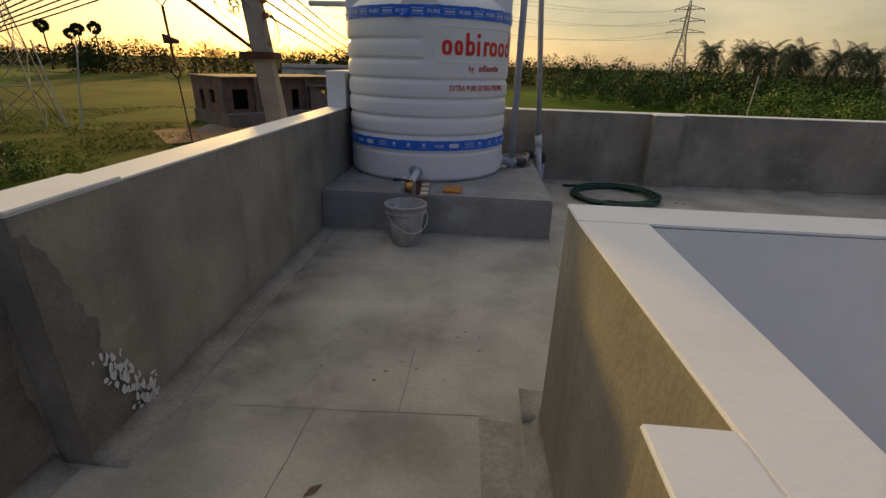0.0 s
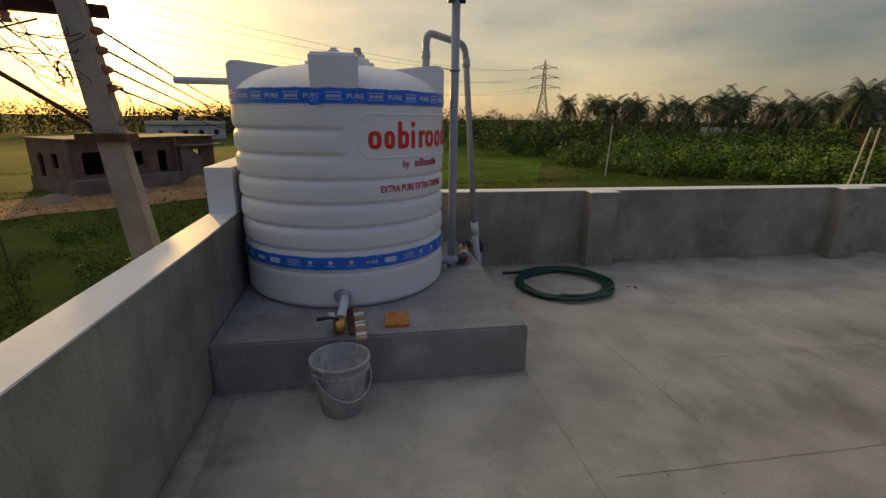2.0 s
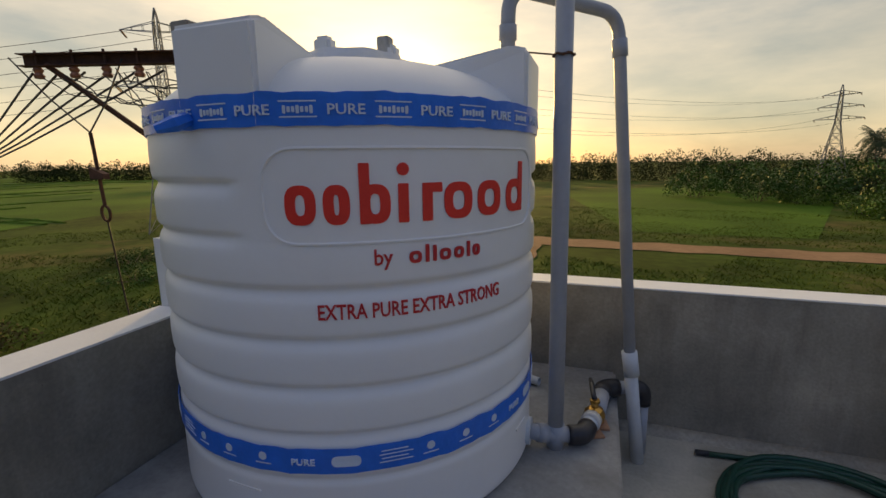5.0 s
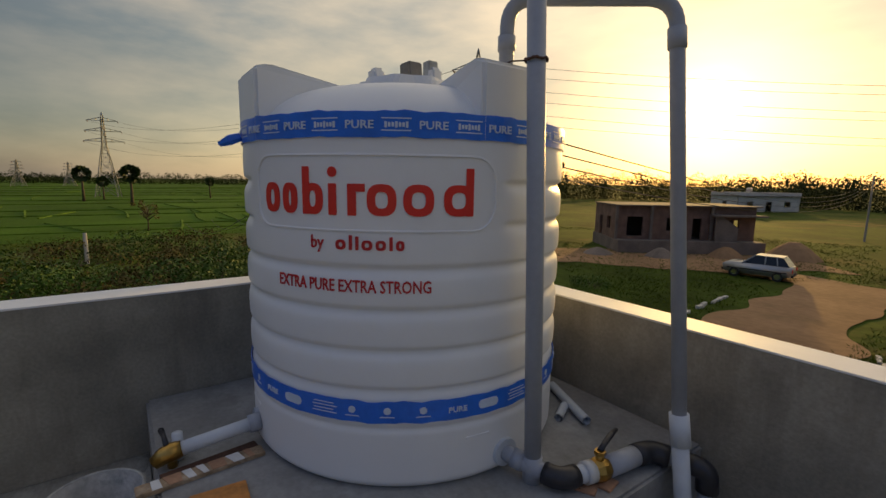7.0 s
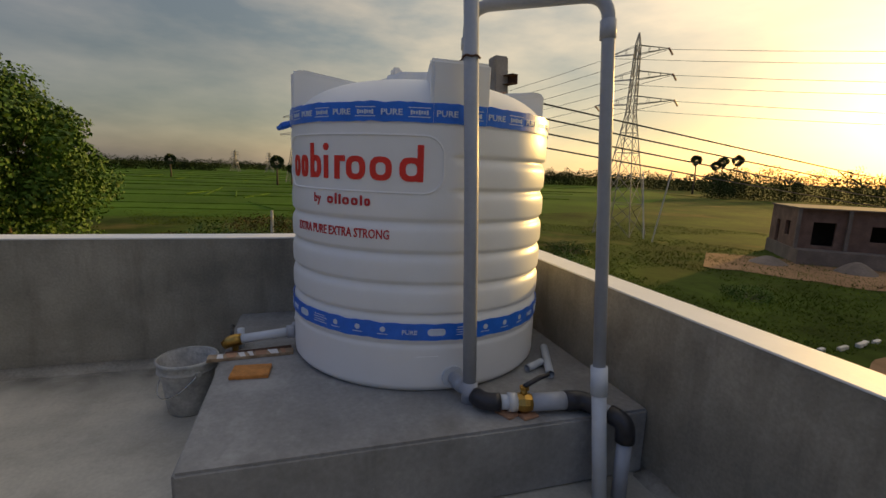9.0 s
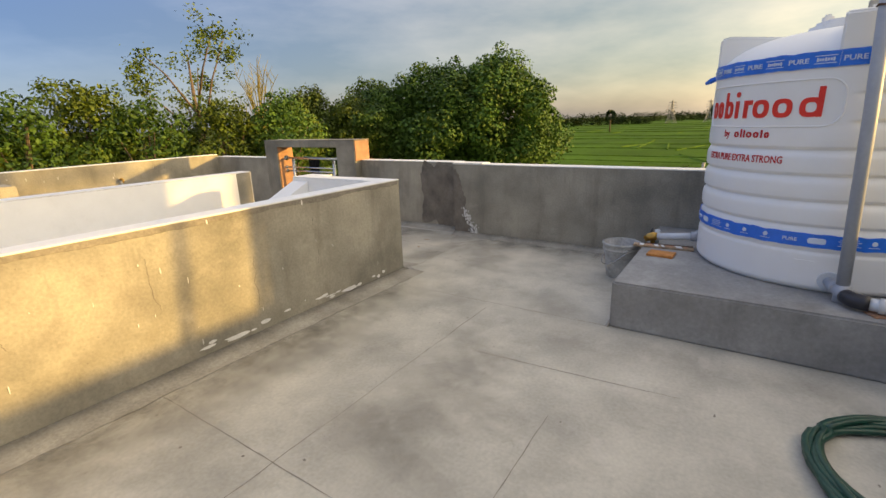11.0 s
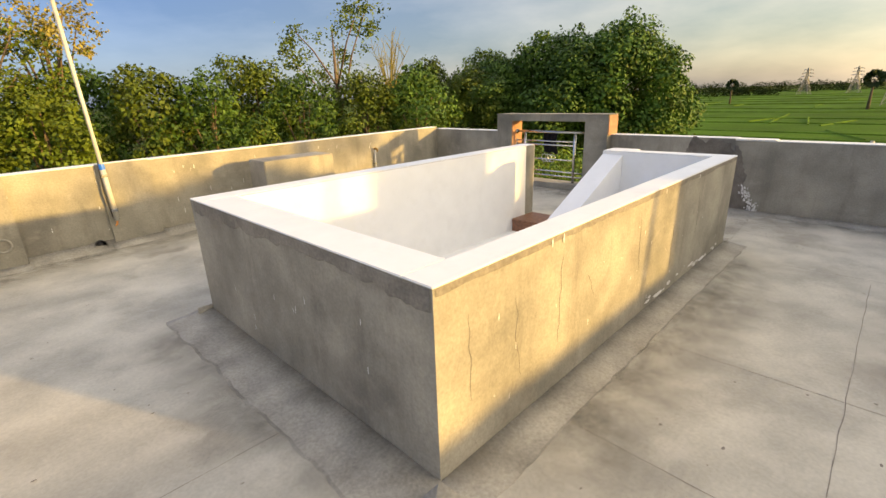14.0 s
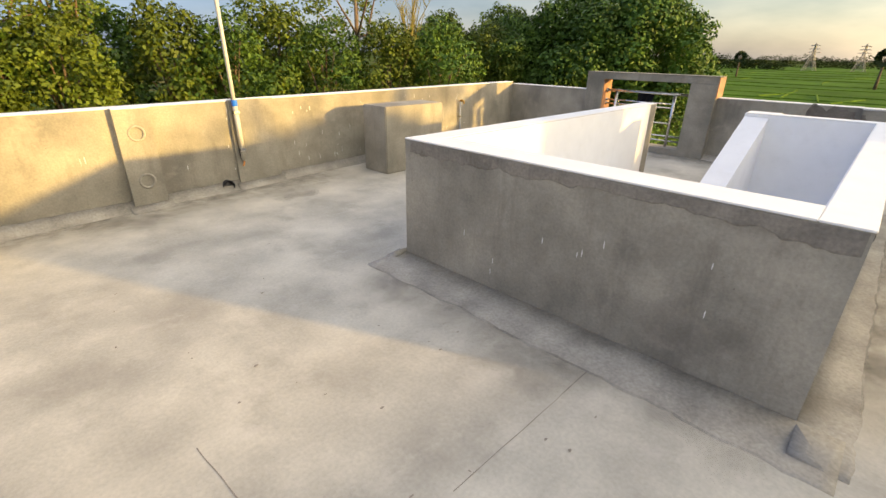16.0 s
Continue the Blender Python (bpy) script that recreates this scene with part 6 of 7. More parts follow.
def far_row(az0, az1, dist, step, h0, h1, jitter=12, n=240, k_leaf=1.0):
    a = az0
    while a < az1:
        d = dist + rnd.uniform(-jitter, jitter)
        far_tree(-d * math.sin(radians(a)), d * math.cos(radians(a)), rnd.uniform(h0, h1), rnd.uniform(2.4, 4.0), n, k_leaf)
        a += step * rnd.uniform(0.7, 1.3)


far_row(-70, -28, 125, 1.1, 5.5, 8.0, 12, 900, 0.52)       # north-east, behind the palms
far_row(-66, -24, 88, 1.7, 3.0, 5.0, 9, 900, 0.5)   # undergrowth among the palms
far_row(-30, 16, 150, 1.1, 6.5, 10, 12, 900, 0.52)       # north
far_row(12, 42, 170, 0.8, 8, 12, 12, 1000, 0.52)        # behind the houses
far_row(40, 62, 260, 0.6, 7, 11, 12, 420, 0.75)
far_row(58, 130, 430, 0.45, 6, 11, 25)  # beyond the rice
far_row(100, 128, 300, 0.7, 4, 7, 20)
mesh_part("far_woods", verts, faces, FARLEAF, None)
tagged(bpy.data.objects["far_woods"], "distant belt of dark green trees along the horizon", "woods", kind="stuff")

# grass in the rough ground north and west of the house
verts, faces = [], []
rg = random.Random(88)
for i in range(85000):
    d = 5 + 50 * rg.random() ** 1.3
    a = radians(rg.uniform(-75, 112))
    x, y = -d * math.sin(a), 3 + d * math.cos(a)
    if x > -1.5 and y < 4:
        continue
    if -6 < x < 60 and abs(y - 31 + 0.03 * x) < 2.2 or abs(x + 3.8) < 2.4 and 8 < y < 32:
        continue
    if noise.noise(Vector((x * 0.12, y * 0.12, 3))) < -0.22:
        continue
    h = rg.uniform(0.06, 0.16) * (1 + 0.7 * noise.noise(Vector((x * 0.3, y * 0.3, 0))))
    for k in range(2):
        b = rg.uniform(0, 6.3)
        w = rg.uniform(0.012, 0.035)
        o = Vector((x + rg.uniform(-0.2, 0.2), y + rg.uniform(-0.2, 0.2), GZ))
        c = len(verts)
        verts += [o + Vector((w * math.cos(b), w * math.sin(b), 0)), o - Vector((w * math.cos(b), w * math.sin(b), 0)), o + Vector((rg.uniform(-0.2, 0.2), rg.uniform(-0.2, 0.2), h))]
        faces.append((c, c + 1, c + 2))
mesh_part("grass", verts, faces, GRASS, None)
tagged(bpy.data.objects["grass"], "rough green grass on the open ground", "grass", kind="stuff")


# ---- utility pole beside the house ----
def sag(a, b, drop, n=10):
    a, b = Vector(a), Vector(b)
    return [a.lerp(b, i / n) - Vector((0, 0, drop * 4 * (i / n) * (1 - i / n))) for i in range(n + 1)]


def utility_pole():
    px, py = -1.14, 2.02
    t = thing("utility_pole", "square concrete power pole with rusty crossarm, brace and tangled wires", "power pole", (px, py, GZ))
    h = 2.50 - GZ

    C = Vector((1.1, -1.4, 1.5))

    def stand(p):
        """The pole with its fittings stands a little farther off and leans; the lines' far ends stay."""
        off = math.hypot(p.x - px, p.y - py)
        k = max(0.0, min(1.0, 1 - (off - 2.5) / 5.0))
        q = C + (p - C) * (1 + 0.16 * k)
        q.x -= (0.08 + 0.085 * (p.z - 1.32)) * k
        q.z = max(q.z, GZ - 0.5)
        return q

    def add(name, bm, mat, label="", parent=t):
        for v in bm.verts:
            v.co = stand(v.co) - Vector((px, py, GZ))
        return part(name, bm, mat, parent, label)
    pole = bmesh.new()
    lo = [pole.verts.new((px + 0.22 + sx * 0.13, py + sy * 0.11, GZ)) for sx, sy in ((-1, -1), (1, -1), (1, 1), (-1, 1))]
    hi = [pole.verts.new((px + sx * 0.085, py + sy * 0.07, 2.50)) for sx, sy in ((-1, -1), (1, -1), (1, 1), (-1, 1))]
    pole.faces.new(hi)
    for i in range(4):
        pole.faces.new((lo[i], lo[(i + 1) % 4], hi[(i + 1) % 4], hi[i]))
    bmesh.ops.bevel(pole, geom=list(pole.edges), offset=0.012, segments=2, affect="EDGES")
    add("pole", pole, CONCRETE)
    A, B = Vector((-0.90, 2.02, 2.27)), Vector((-2.35, 1.56, 2.27))
    d = (B - A).normalized()
    s = Vector((-d.y, d.x, 0))
    arm = bmesh.new()
    for z0, z1, o0, o1 in ((-0.045, 0.045, -0.125, -0.118), (0.038, 0.045, -0.125, -0.055), (-0.045, -0.038, -0.125, -0.055)):
        vs = []
        for p in (A, B):
            vs.append([arm.verts.new(p + s * o + Vector((0, 0, z))) for o, z in ((o0, z0), (o1, z0), (o1, z1), (o0, z1))])
        arm.faces.new(vs[0])
        arm.faces.new(vs[1][::-1])
        for i in range(4):
            arm.faces.new((vs[0][(i + 1) % 4], vs[0][i], vs[1][i], vs[1][(i + 1) % 4]))
    bmesh.ops.recalc_face_normals(arm, faces=arm.faces)
    add("crossarm", arm, IRON, "rusty channel iron crossarm")
    add("brace", tube([B.lerp(A, 0.12) + s * -0.10 - Vector((0, 0, 0.03)), Vector((px, py, 1.33)) + s * -0.115], 0.022, 6), IRON, "rusty diagonal brace")
    collar = bm_box(bmesh.new(), px - 0.17, px + 0.20, py - 0.115, py - 0.098, 1.28, 1.35)
    bm_box(collar, px - 0.17, px + 0.20, py + 0.098, py + 0.115, 1.28, 1.35)
    for x in (px - 0.17, px + 0.18):
        bm_box(collar, x, x + 0.02, py - 0.098, py + 0.098, 1.28, 1.35)
    add("collar", collar, IRON, "rusty clamp round the pole")
    for u in (0.12, 0.42, 0.58, 0.74, 0.92):
        p = A.lerp(B, u) + s * -0.09
        add("pin", tube([p + Vector((0, 0, -0.08)), p + Vector((0, 0, 0.07))], 0.010, 6), IRON)
        add("insulator", tube([p + Vector((0, 0, -0.13)), p + Vector((0, 0, -0.11)), p + Vector((0, 0, -0.09)), p + Vector((0, 0, -0.07)), p + Vector((0, 0, -0.05))], [0.03, 0.036, 0.024, 0.036, 0.022], 10), PORCELAIN)
    for z in (2.12, 1.98, 1.84, 1.70):
        p = Vector((px + 0.13, py + 0.0, z))
        add("insulator", tube([p + Vector((-0.06, 0, 0)), p + Vector((-0.02, 0, 0)), p, p + Vector((0.03, 0, 0)), p + Vector((0.05, 0, 0))], [0.022, 0.03, 0.038, 0.03, 0.018], 10), PORCELAIN)
    rnd = random.Random(13)
    # coiled spare wire and tangled jumpers
    for c, r in (((px + 0.17, py, 1.58), 0.13), ((px - 0.16, py - 0.05, 1.80), 0.07)):
        for k in range(4):
            w = [(c[0] + r * (0.4 + 0.1 * k) * math.cos(a), c[1] + 0.04 * math.sin(2 * a + k), c[2] + r * (1.0 + 0.12 * k) * math.sin(a)) for a in [2 * math.pi * i / 18 for i in range(18)]]
            add("wire_coil", tube(w, 0.0035, 5, closed=True), WIRE)
    for k in range(12):
        p = A.lerp(B, rnd.uniform(0.2, 0.95)) + s * -0.09 + Vector((0, 0, -0.1))
        q = Vector((px + rnd.uniform(-0.12, 0.12), py - 0.1, rnd.uniform(1.55, 2.15)))
        w = sag(p, q, rnd.uniform(0.02, 0.12), 12)
        w = [v + Vector((rnd.gauss(0, 0.012), rnd.gauss(0, 0.012), rnd.gauss(0, 0.016))) for v in w]
        add("jumper_wire", tube(w, 0.0045, 5), WIRE)
    # hanging stay with a wooden cut-out and an eye
    top = A.lerp(B, 0.50) + s * -0.10
    low = Vector((-1.90, 1.72, 1.74))
    add("stay_wire", tube([top, Vector((-1.70, 1.74, 1.95)), low], 0.006, 5), WIRE)
    add("stay_wire", tube([B, Vector((-2.1, 1.62, 1.98)), low], 0.006, 5), WIRE)
    add("stay_rod", tube([low, low + Vector((-0.03, 0.02, -0.55))], 0.013, 6), IRON)
    add("wooden_block", prism([(low.x - 0.07, low.y - 0.02), (low.x + 0.07, low.y - 0.02), (low.x + 0.07, low.y + 0.03), (low.x - 0.07, low.y + 0.03)], low.z - 0.34, [low.z - 0.25, low.z - 0.30, low.z - 0.30, low.z - 0.25]), IRON)
    eye = low + Vector((-0.035, 0.02, -0.60))
    add("stay_eye", tube([eye + Vector((0.045 * math.cos(a), 0, 0.06 * math.sin(a))) for a in [2 * math.pi * i / 14 for i in range(14)]], 0.011, 6, closed=True), IRON)
    add("stay_wire", tube([eye - Vector((0, 0, 0.06)), Vector((-2.05, 1.86, -0.5)), Vector((-2.2, 1.95, GZ))], 0.007, 5), WIRE)
    # service lines: west and south-west to the fields, north to the next pole
    for k in range(6):
        p = A.lerp(B, 0.3 + 0.13 * k) + s * -0.09 + Vector((0, 0, -0.09))
        add("service_line", tube(sag(p, (-27.5 - k * 0.4, 3.0 + k * 1.4, -1.2 + 0.15 * k), 0.9, 14), 0.008, 4), WIRE)
    for k, z in enumerate((2.12, 1.98, 1.84, 1.70)):
        add("service_line", tube(sag((px + 0.17, py, z), (-10.0, 62.0, 2.6 - 0.3 * k), 1.4, 16), 0.010, 4), WIRE)


utility_pole()


def field_post(x, y, h, lean, label, r=0.06, mat=None):
    t = thing("field_post", label, "post", (x, y, GZ), "posts in the fields")
    part("post", tube([(0, 0, 0), (lean, 0, h)], [r, r * 0.8], 8), mat or LIMEWASH, t)
    return t


field_post(-33.0, -2.0, 1.9, -0.35, "short pale leaning post in the scrub", 0.13)
field_post(25.0, 41.2, 5.0, 0.2, "thin pale wooden power post", 0.06)
field_post(36.2, 25.3, 5.2, 0.5, "thin pale wooden power post, leaning", 0.07)
field_post(35.4, 25.6, 5.2, 0.9, "thin pale wooden power post, leaning", 0.07)
field_post(-29.9, 29.4, 6.0, -1.0, "thin pale stay post in the field", 0.06)
field_post(-28.4, 29.0, 6.0, 1.3, "thin pale stay post in the field", 0.06)
field_post(-10.0, 62.0, 6.7, 0.0, "slender grey power post beside the track", 0.1, CONCRETE)


# ---- transmission towers ----
def lattice_tower(x, y, h, base, rz, r, label):
    t = thing("pylon", label, "pylon", (x, y, GZ), "transmission towers")
    t.rotation_euler = (0, 0, radians(rz))

    def half(z):
        u = z / h
        return base / 2 * (1 - u / 0.62) + 0.06 * base * 1.6 * (u / 0.62) if u < 0.62 else base * 0.096 * (1.0 - 0.55 * (u - 0.62) / 0.38)
    body = bmesh.new()
    levels = [h * u for u in (0, 0.16, 0.30, 0.42, 0.52, 0.62, 0.70, 0.78, 0.86, 0.94)]
    for i, z in enumerate(levels):
        a = half(z)
        z2 = levels[i + 1] if i + 1 < len(levels) else h
        b = half(z2) if i + 1 < len(levels) else 0.02
        for sx, sy in ((-1, -1), (1, -1), (1, 1), (-1, 1)):
            tube([(sx * a, sy * a, z), (sx * b, sy * b, z2)], r, 4, body)
        for (sx, sy), (tx, ty) in (((-1, -1), (1, -1)), ((1, -1), (1, 1)), ((1, 1), (-1, 1)), ((-1, 1), (-1, -1))):
            tube([(sx * a, sy * a, z), (tx * b, ty * b, z2)], r * 0.6, 3, body)
            tube([(tx * a, ty * a, z), (sx * b, sy * b, z2)], r * 0.6, 3, body)
            if i:
                tube([(sx * a, sy * a, z), (tx * a, ty * a, z)], r * 0.6, 3, body)
    part("mast", body, LATTICE, t)
    for u, w in ((0.66, 0.20), (0.78, 0.18), (0.90, 0.15)):
        for sd in (-1, 1):
            armb = bmesh.new()
            z, a = h * u, half(h * u)
            tip = (sd * w * h, 0, z + 0.1)
            for sy in (-1, 1):
                tube([(sd * a, sy * a, z), tip], r * 0.8, 3, armb)
                tube([(sd * a, sy * a, z + h * 0.04), tip], r * 0.7, 3, armb)
                for k in (0.33, 0.66):
                    p, q = Vector((sd * a, sy * a, z)).lerp(Vector(tip), k), Vector((sd * a, sy * a, z + h * 0.04)).lerp(Vector(tip), k)
                    tube([p, q], r * 0.5, 3, armb)
            part("arm", armb, LATTICE, t)
            part("insulator", tube([tip, (tip[0], tip[1] + 0.9, tip[2] - 0.35)], 0.09, 5), PORCELAIN, t)
    return t


TOWERS = ((-33.2, 29.3, 18.2, 3.6, 28, 0.05), (48.1, 119.8, 20.5, 5.0, -30, 0.09), (-147.3, -2.4, 21.8, 5.0, 80, 0.10), (-316.6, -21.6, 13.0, 5.0, 80, 0.12), (-300.0, -40.0, 13.0, 5.0, 80, 0.12))
for k, (x, y, h, b, rz, r) in enumerate(TOWERS):
    lattice_tower(x, y, h, b, rz, r, "tall steel lattice transmission tower in the fields" if k else "steel lattice transmission tower near the rice fields")


def power_lines():
    def tip(k, u, w, sd):
        x, y, h, b, rz, r = TOWERS[k]
        v = Matrix.Rotation(radians(rz), 3, "Z") @ Vector((sd * w * h, 0, 0))
        return Vector((x + v.x, y + v.y, GZ + h * u))
    for i, j, drop in ((0, 1, 3.5), (0, 2, 4.0)):
        t = thing("power_line", "thin sagging high voltage wires between towers", "power line", (TOWERS[i][0], TOWERS[i][1], GZ), "high voltage lines")
        for u, w in ((0.66, 0.20), (0.78, 0.18), (0.90, 0.15)):
            for sd in (-1, 1):
                bm = tube(sag(tip(i, u, w, sd), tip(j, u, w, sd), drop, 16), 0.022, 4)
                bm.transform(Matrix.Translation((-TOWERS[i][0], -TOWERS[i][1], -GZ)))
                part("wire", bm, WIRE, t)


power_lines()


# ---- houses ----
def wall_with_openings(length, height, openings, thick, mat, parent, place, name="wall"):
    """A wall along x with real openings: (x0, x1, z0, z1)."""
    bm = bmesh.new()
    xs = sorted({0.0, length, *[o[0] for o in openings], *[o[1] for o in openings]})
    zs = sorted({0.0, height, *[o[2] for o in openings], *[o[3] for o in openings]})
    for xa, xb in zip(xs, xs[1:]):
        for za, zb in zip(zs, zs[1:]):
            if any(o[0] <= xa and xb <= o[1] and o[2] <= za and zb <= o[3] for o in openings):
                continue
            bm_box(bm, xa, xb, 0, thick, za, zb)
    bmesh.ops.remove_doubles(bm, verts=bm.verts, dist=0.0005)
    bm.transform(place)
    return part(name, bm, mat, parent)


def unfinished_house():
    t = thing("house", "unfinished one-storey brick house with a raw concrete roof slab", "house", (-19.5, 33.3, GZ + 1.0))
    t.scale = (0.8, 0.8, 0.8)
    t.rotation_euler = (0, 0, radians(52))
    L, D, H = 13.6, 7.0, 3.4
    wall_with_openings(L, H, [(1.0, 2.6, 0.3, 2.3), (5.0, 6.2, 0.9, 2.2), (7.6, 8.5, 0.0, 2.2), (11.2, 12.2, 0.9, 2.1)], 0.23, BRICKDULL, t, Matrix.Identity(4))
    wall_with_openings(D, H, [(1.5, 2.7, 0.9, 2.2), (4.2, 5.2, 0.0, 2.1)], 0.23, BRICKDULL, t, pose(0, 0, 0, 0, 0, 90) @ Matrix.Translation((0.0, 0, 0)))
    wall_with_openings(D, H, [(2.5, 3.7, 0.9, 2.2)], 0.23, BRICKDULL, t, pose(L + 0.23, 0, 0, 0, 0, 90))
    wall_with_openings(L, H, [(3, 4.2, 0.9, 2.2)], 0.23, BRICKDULL, t, pose(0, D, 0))
    part("plinth", box(-0.3, L + 0.5, -1.6, D + 0.4, -1.35, -0.001, 0.03), RAWCONC, t, "raw concrete plinth")
    part("roof_slab", box(-0.35, L + 0.55, -0.5, D + 0.35, H, H + 0.13, 0.02), RAWCONC, t, "raw concrete roof slab")
    for x in (-0.3, 3.2, 9.2):
        part("column", box(x, x + 0.25, -0.45, -0.2, 0, H), RAWCONC, t)
    part("porch_wall", prism([(9.4, -1.0), (11.6, -1.0), (11.6, -0.8), (9.4, -0.8)], 0, [2.9, 1.4, 1.4, 2.9]), RAWCONC, t)
    part("porch_slab", box(9.2, 14.2, -1.4, 0, 2.5, 2.66), RAWCONC, t)
    # added inner wall, coloured near black as the rooms' shade behind the openings
    part("shade_partition", box(0.3, L, 3.4, 3.6, 0, H - 0.01), ROOMSHADE, t)
    for x, y, r, h in ((2.4, -3.0, 1.1, 0.7), (7.5, -2.6, 1.3, 0.8), (12.5, -2.6, 1.9, 1.3), (-2.0, -2.0, 1.2, 0.5)):
        bm = bmesh.new()
        rings = [[bm.verts.new((r * q * (1 + 0.2 * noise.noise(Vector((math.cos(a) * 2, math.sin(a) * 2, x)))) * math.cos(a), r * q * math.sin(a) * (1 + 0.2 * noise.noise(Vector((math.sin(a) * 2, x, 1)))), h * z)) for a in [2 * math.pi * k / 18 for k in range(18)]] for q, z in ((1, 0), (0.8, 0.3), (0.5, 0.7), (0.18, 1.0))]
        for p, q in zip(rings, rings[1:]):
            for k in range(18):
                bm.faces.new((p[k], p[(k + 1) % 18], q[(k + 1) % 18], q[k]))
        bm.faces.new(rings[-1])
        w = pose(-19.5, 33.3, GZ, 0, 0, 52) @ Matrix.Translation((x, y, 0))
        bm.transform(w)
        tagged(part("rubble_heap", bm, DIRT if h > 0.75 else RAWCONC), "heap of sand and rubble before the unfinished house", "heap", "heaps before the house")


unfinished_house()


def plain_house(x, y, rz, L, D, H, wallmat, roofmat, label, pitched=False, tank=False):
    t = thing("house", label, "house", (x, y, GZ))
    t.rotation_euler = (0, 0, radians(rz))
    wall_with_openings(L, H, [(L * 0.15, L * 0.25, 1.0, 2.2), (L * 0.45, L * 0.55, 0.0, 2.2), (L * 0.75, L * 0.85, 1.0, 2.2)], 0.2, wallmat, t, Matrix.Identity(4))
    wall_with_openings(L, H, [(L * 0.4, L * 0.5, 1.0, 2.2)], 0.2, wallmat, t, pose(0, D, 0))
    wall_with_openings(D, H, [(D * 0.4, D * 0.55, 1.0, 2.2)], 0.2, wallmat, t, pose(0.2, 0, 0, 0, 0, 90))
    wall_with_openings(D, H, [(D * 0.4, D * 0.55, 1.0, 2.2)], 0.2, wallmat, t, pose(L, 0, 0, 0, 0, 90))
    if pitched:
        bm = bmesh.new()
        a = [bm.verts.new(p) for p in ((-0.5, -0.6, H - 0.1), (L + 0.5, -0.6, H - 0.1), (L + 0.5, D / 2, H + 1.3), (-0.5, D / 2, H + 1.3), (-0.5, D + 0.6, H - 0.1), (L + 0.5, D + 0.6, H - 0.1))]
        bm.faces.new((a[0], a[1], a[2], a[3]))
        bm.faces.new((a[3], a[2], a[5], a[4]))
        bmesh.ops.solidify(bm, geom=list(bm.faces), thickness=0.12)
        part("roof", bm, roofmat, t)
    else:
        part("roof", box(-0.3, L + 0.3, -0.4, D + 0.4, H, H + 0.15), roofmat, t)
        for q in ((-0.1, L + 0.1, -0.1, 0.1), (-0.1, L + 0.1, D - 0.1, D + 0.1), (-0.1, 0.1, 0.1, D - 0.1), (L - 0.1, L + 0.1, 0.1, D - 0.1)):
            part("parapet", box(*q, H + 0.15, H + 0.85), wallmat, t)
    if tank:
        part("roof_tank", lathe([(0.0, H + 0.15), (0.6, H + 0.15), (0.6, H + 1.7), (0.3, H + 1.9), (0, H + 1.9)], 14, cx=L * 0.35, cy=D * 0.4), LIMEWASH, t, "white water tank")


plain_house(-40.5, 108, 62, 15.0, 8.0, 3.3, LIMEWASH, RAWCONC, "pale limewashed flat-roofed house among trees", tank=True)
plain_house(72.0, 88.0, -40, 8.0, 6.0, 3.4, LIMEWASH, LIMEWASH, "small white flat-roofed building behind bushes")
plain_house(60.0, 45.0, -55, 10.0, 6.0, 3.0, LIMEWASH, REDROOF, "low house with a red pitched roof under palms", True)


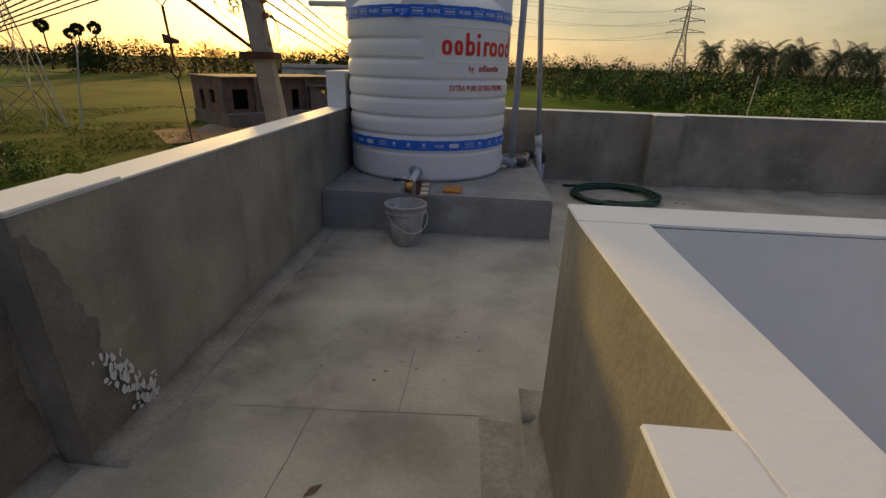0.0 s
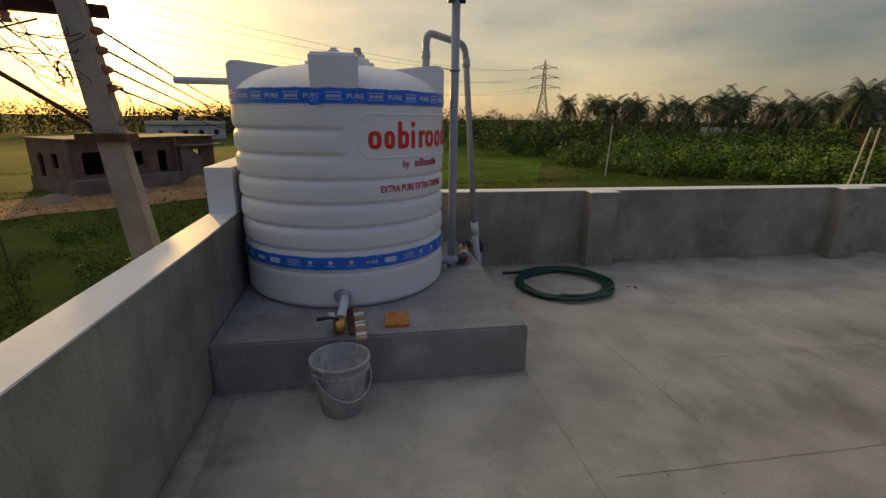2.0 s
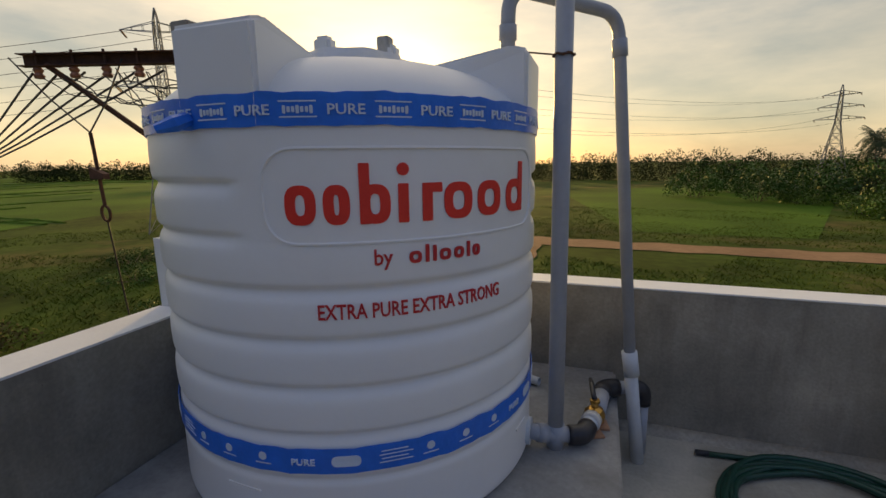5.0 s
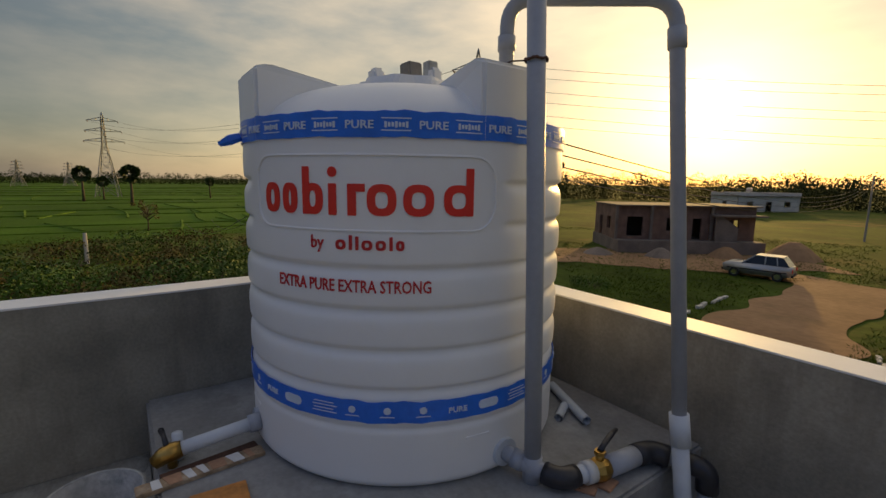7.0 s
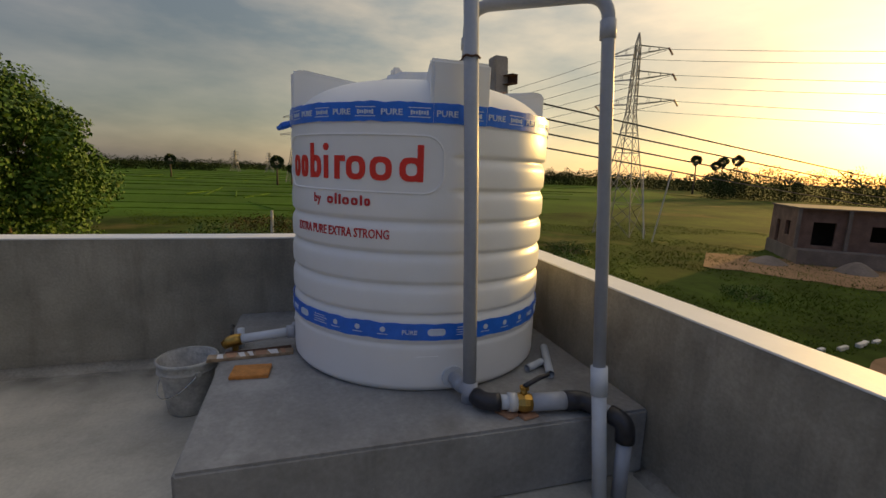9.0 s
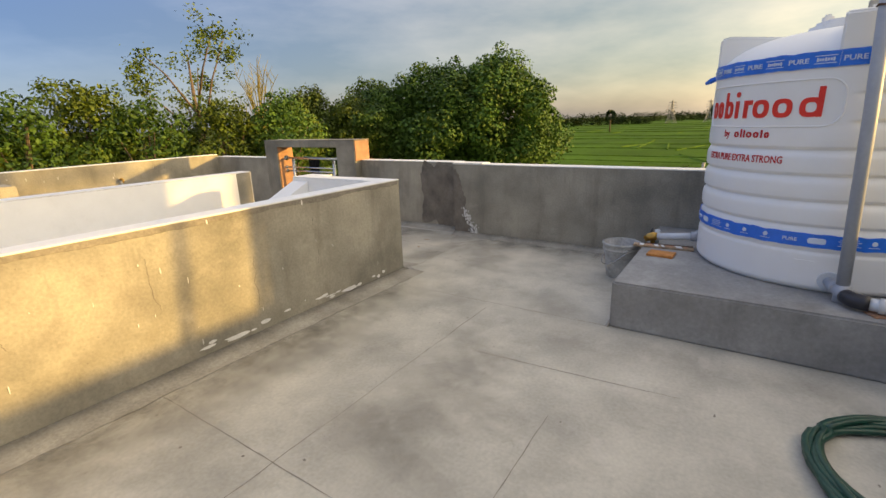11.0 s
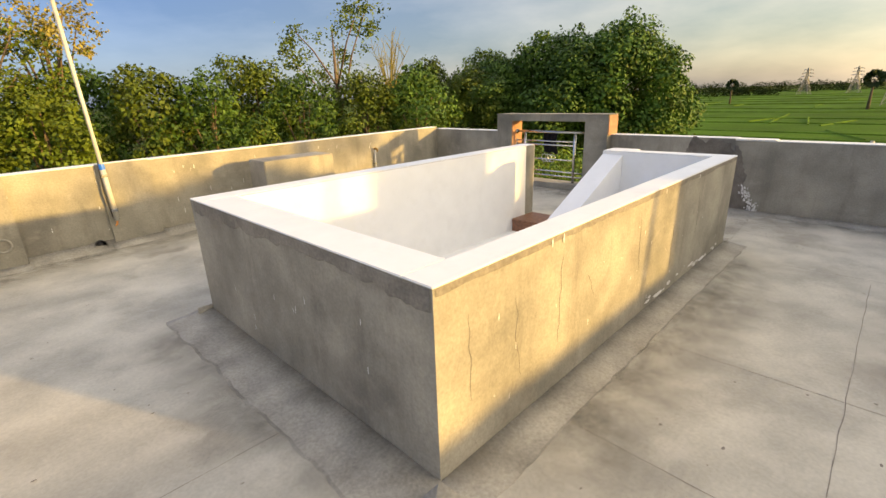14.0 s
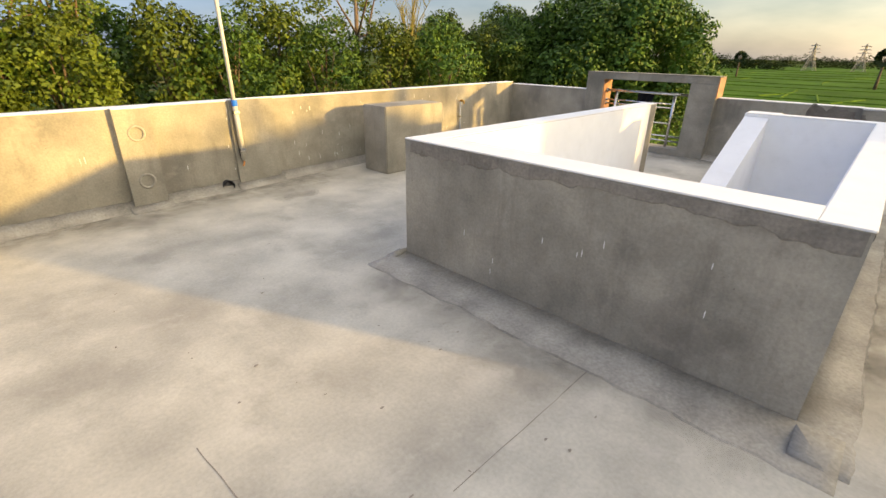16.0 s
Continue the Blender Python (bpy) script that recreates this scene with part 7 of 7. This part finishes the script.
# ---- the parked car ----
def car():
    t = thing("car", "small silver hatchback car parked beside the dirt track", "car", (-8.3, 31.2, GZ))
    t.rotation_euler = (0, 0, radians(188))
    W = 0.76
    lower = ((-1.72, 0.32), (-1.74, 0.72), (-1.60, 0.84), (-0.62, 0.88), (1.62, 0.90), (1.72, 0.78), (1.74, 0.34), (1.30, 0.24), (-1.30, 0.24))
    bm = bmesh.new()
    # the nose points along +x
    prof = [(-x, z) for x, z in lower]
    sides = [[bm.verts.new((x, s * W, z)) for x, z in prof] for s in (-1, 1)]
    bm.faces.new(sides[0])
    bm.faces.new(sides[1][::-1])
    for i in range(len(prof)):
        j = (i + 1) % len(prof)
        bm.faces.new((sides[0][j], sides[0][i], sides[1][i], sides[1][j]))
    bmesh.ops.recalc_face_normals(bm, faces=bm.faces)
    bmesh.ops.bevel(bm, geom=list(bm.edges), offset=0.05, segments=3, affect="EDGES")
    part("body", bm, CARPAINT, t, smooth=True)
    cab = bmesh.new()
    lo = [(0.75, 0.86), (-1.62, 0.88)]
    hi = [(0.12, 1.36), (-1.25, 1.38)]
    v = [[cab.verts.new((x, s * w, z)) for (x, z), w in ((lo[0], 0.72), (lo[1], 0.72), (hi[1], 0.60), (hi[0], 0.60))] for s in (-1, 1)]
    cab.faces.new(v[0])
    cab.faces.new(v[1][::-1])
    for i in range(4):
        j = (i + 1) % 4
        cab.faces.new((v[0][j], v[0][i], v[1][i], v[1][j]))
    bmesh.ops.recalc_face_normals(cab, faces=cab.faces)
    bmesh.ops.bevel(cab, geom=list(cab.edges), offset=0.03, segments=2, affect="EDGES")
    part("cabin_glass", cab, GLASSDARK, t, "dark car windows")
    part("roof", box(-1.27, 0.14, -0.60, 0.60, 1.365, 1.405, 0.02), CARPAINT, t, smooth=False)
    for s in (-1, 1):
        for xa, xb in ((-0.42, -0.42), (0.74, 0.12), (-1.05, -0.95)):
            part("pillar", tube([(xa, s * 0.725, 0.87), (xb, s * 0.61, 1.37)], 0.03, 6), CARPAINT, t)
        part("bumper_strip", box(-1.5, 1.5, s * 0.76 - 0.01, s * 0.76 + 0.01, 0.50, 0.56), RUBBER, t)
    for x in (-1.08, 1.10):
        for s in (-1, 1):
            wheel = part("wheel", tube([(x, s * 0.60, 0.27), (x, s * 0.78, 0.27)], 0.27, 20), RUBBER, t, "black tyre")
            part("rim", tube([(x, s * 0.70, 0.27), (x, s * 0.785, 0.27)], 0.16, 16), STEEL, wheel)
    for s in (-1, 1):
        part("headlight", box(1.68, 1.76, s * 0.55 - 0.12, s * 0.55 + 0.12, 0.60, 0.74, 0.02), LENS, t)
        part("tail_light", box(-1.77, -1.70, s * 0.62 - 0.08, s * 0.62 + 0.08, 0.58, 0.78, 0.02), RED, t)
    part("bumper", box(1.70, 1.80, -0.74, 0.74, 0.32, 0.46, 0.03), RUBBER, t)
    part("bumper", box(-1.80, -1.70, -0.74, 0.74, 0.32, 0.46, 0.03), RUBBER, t)


car()
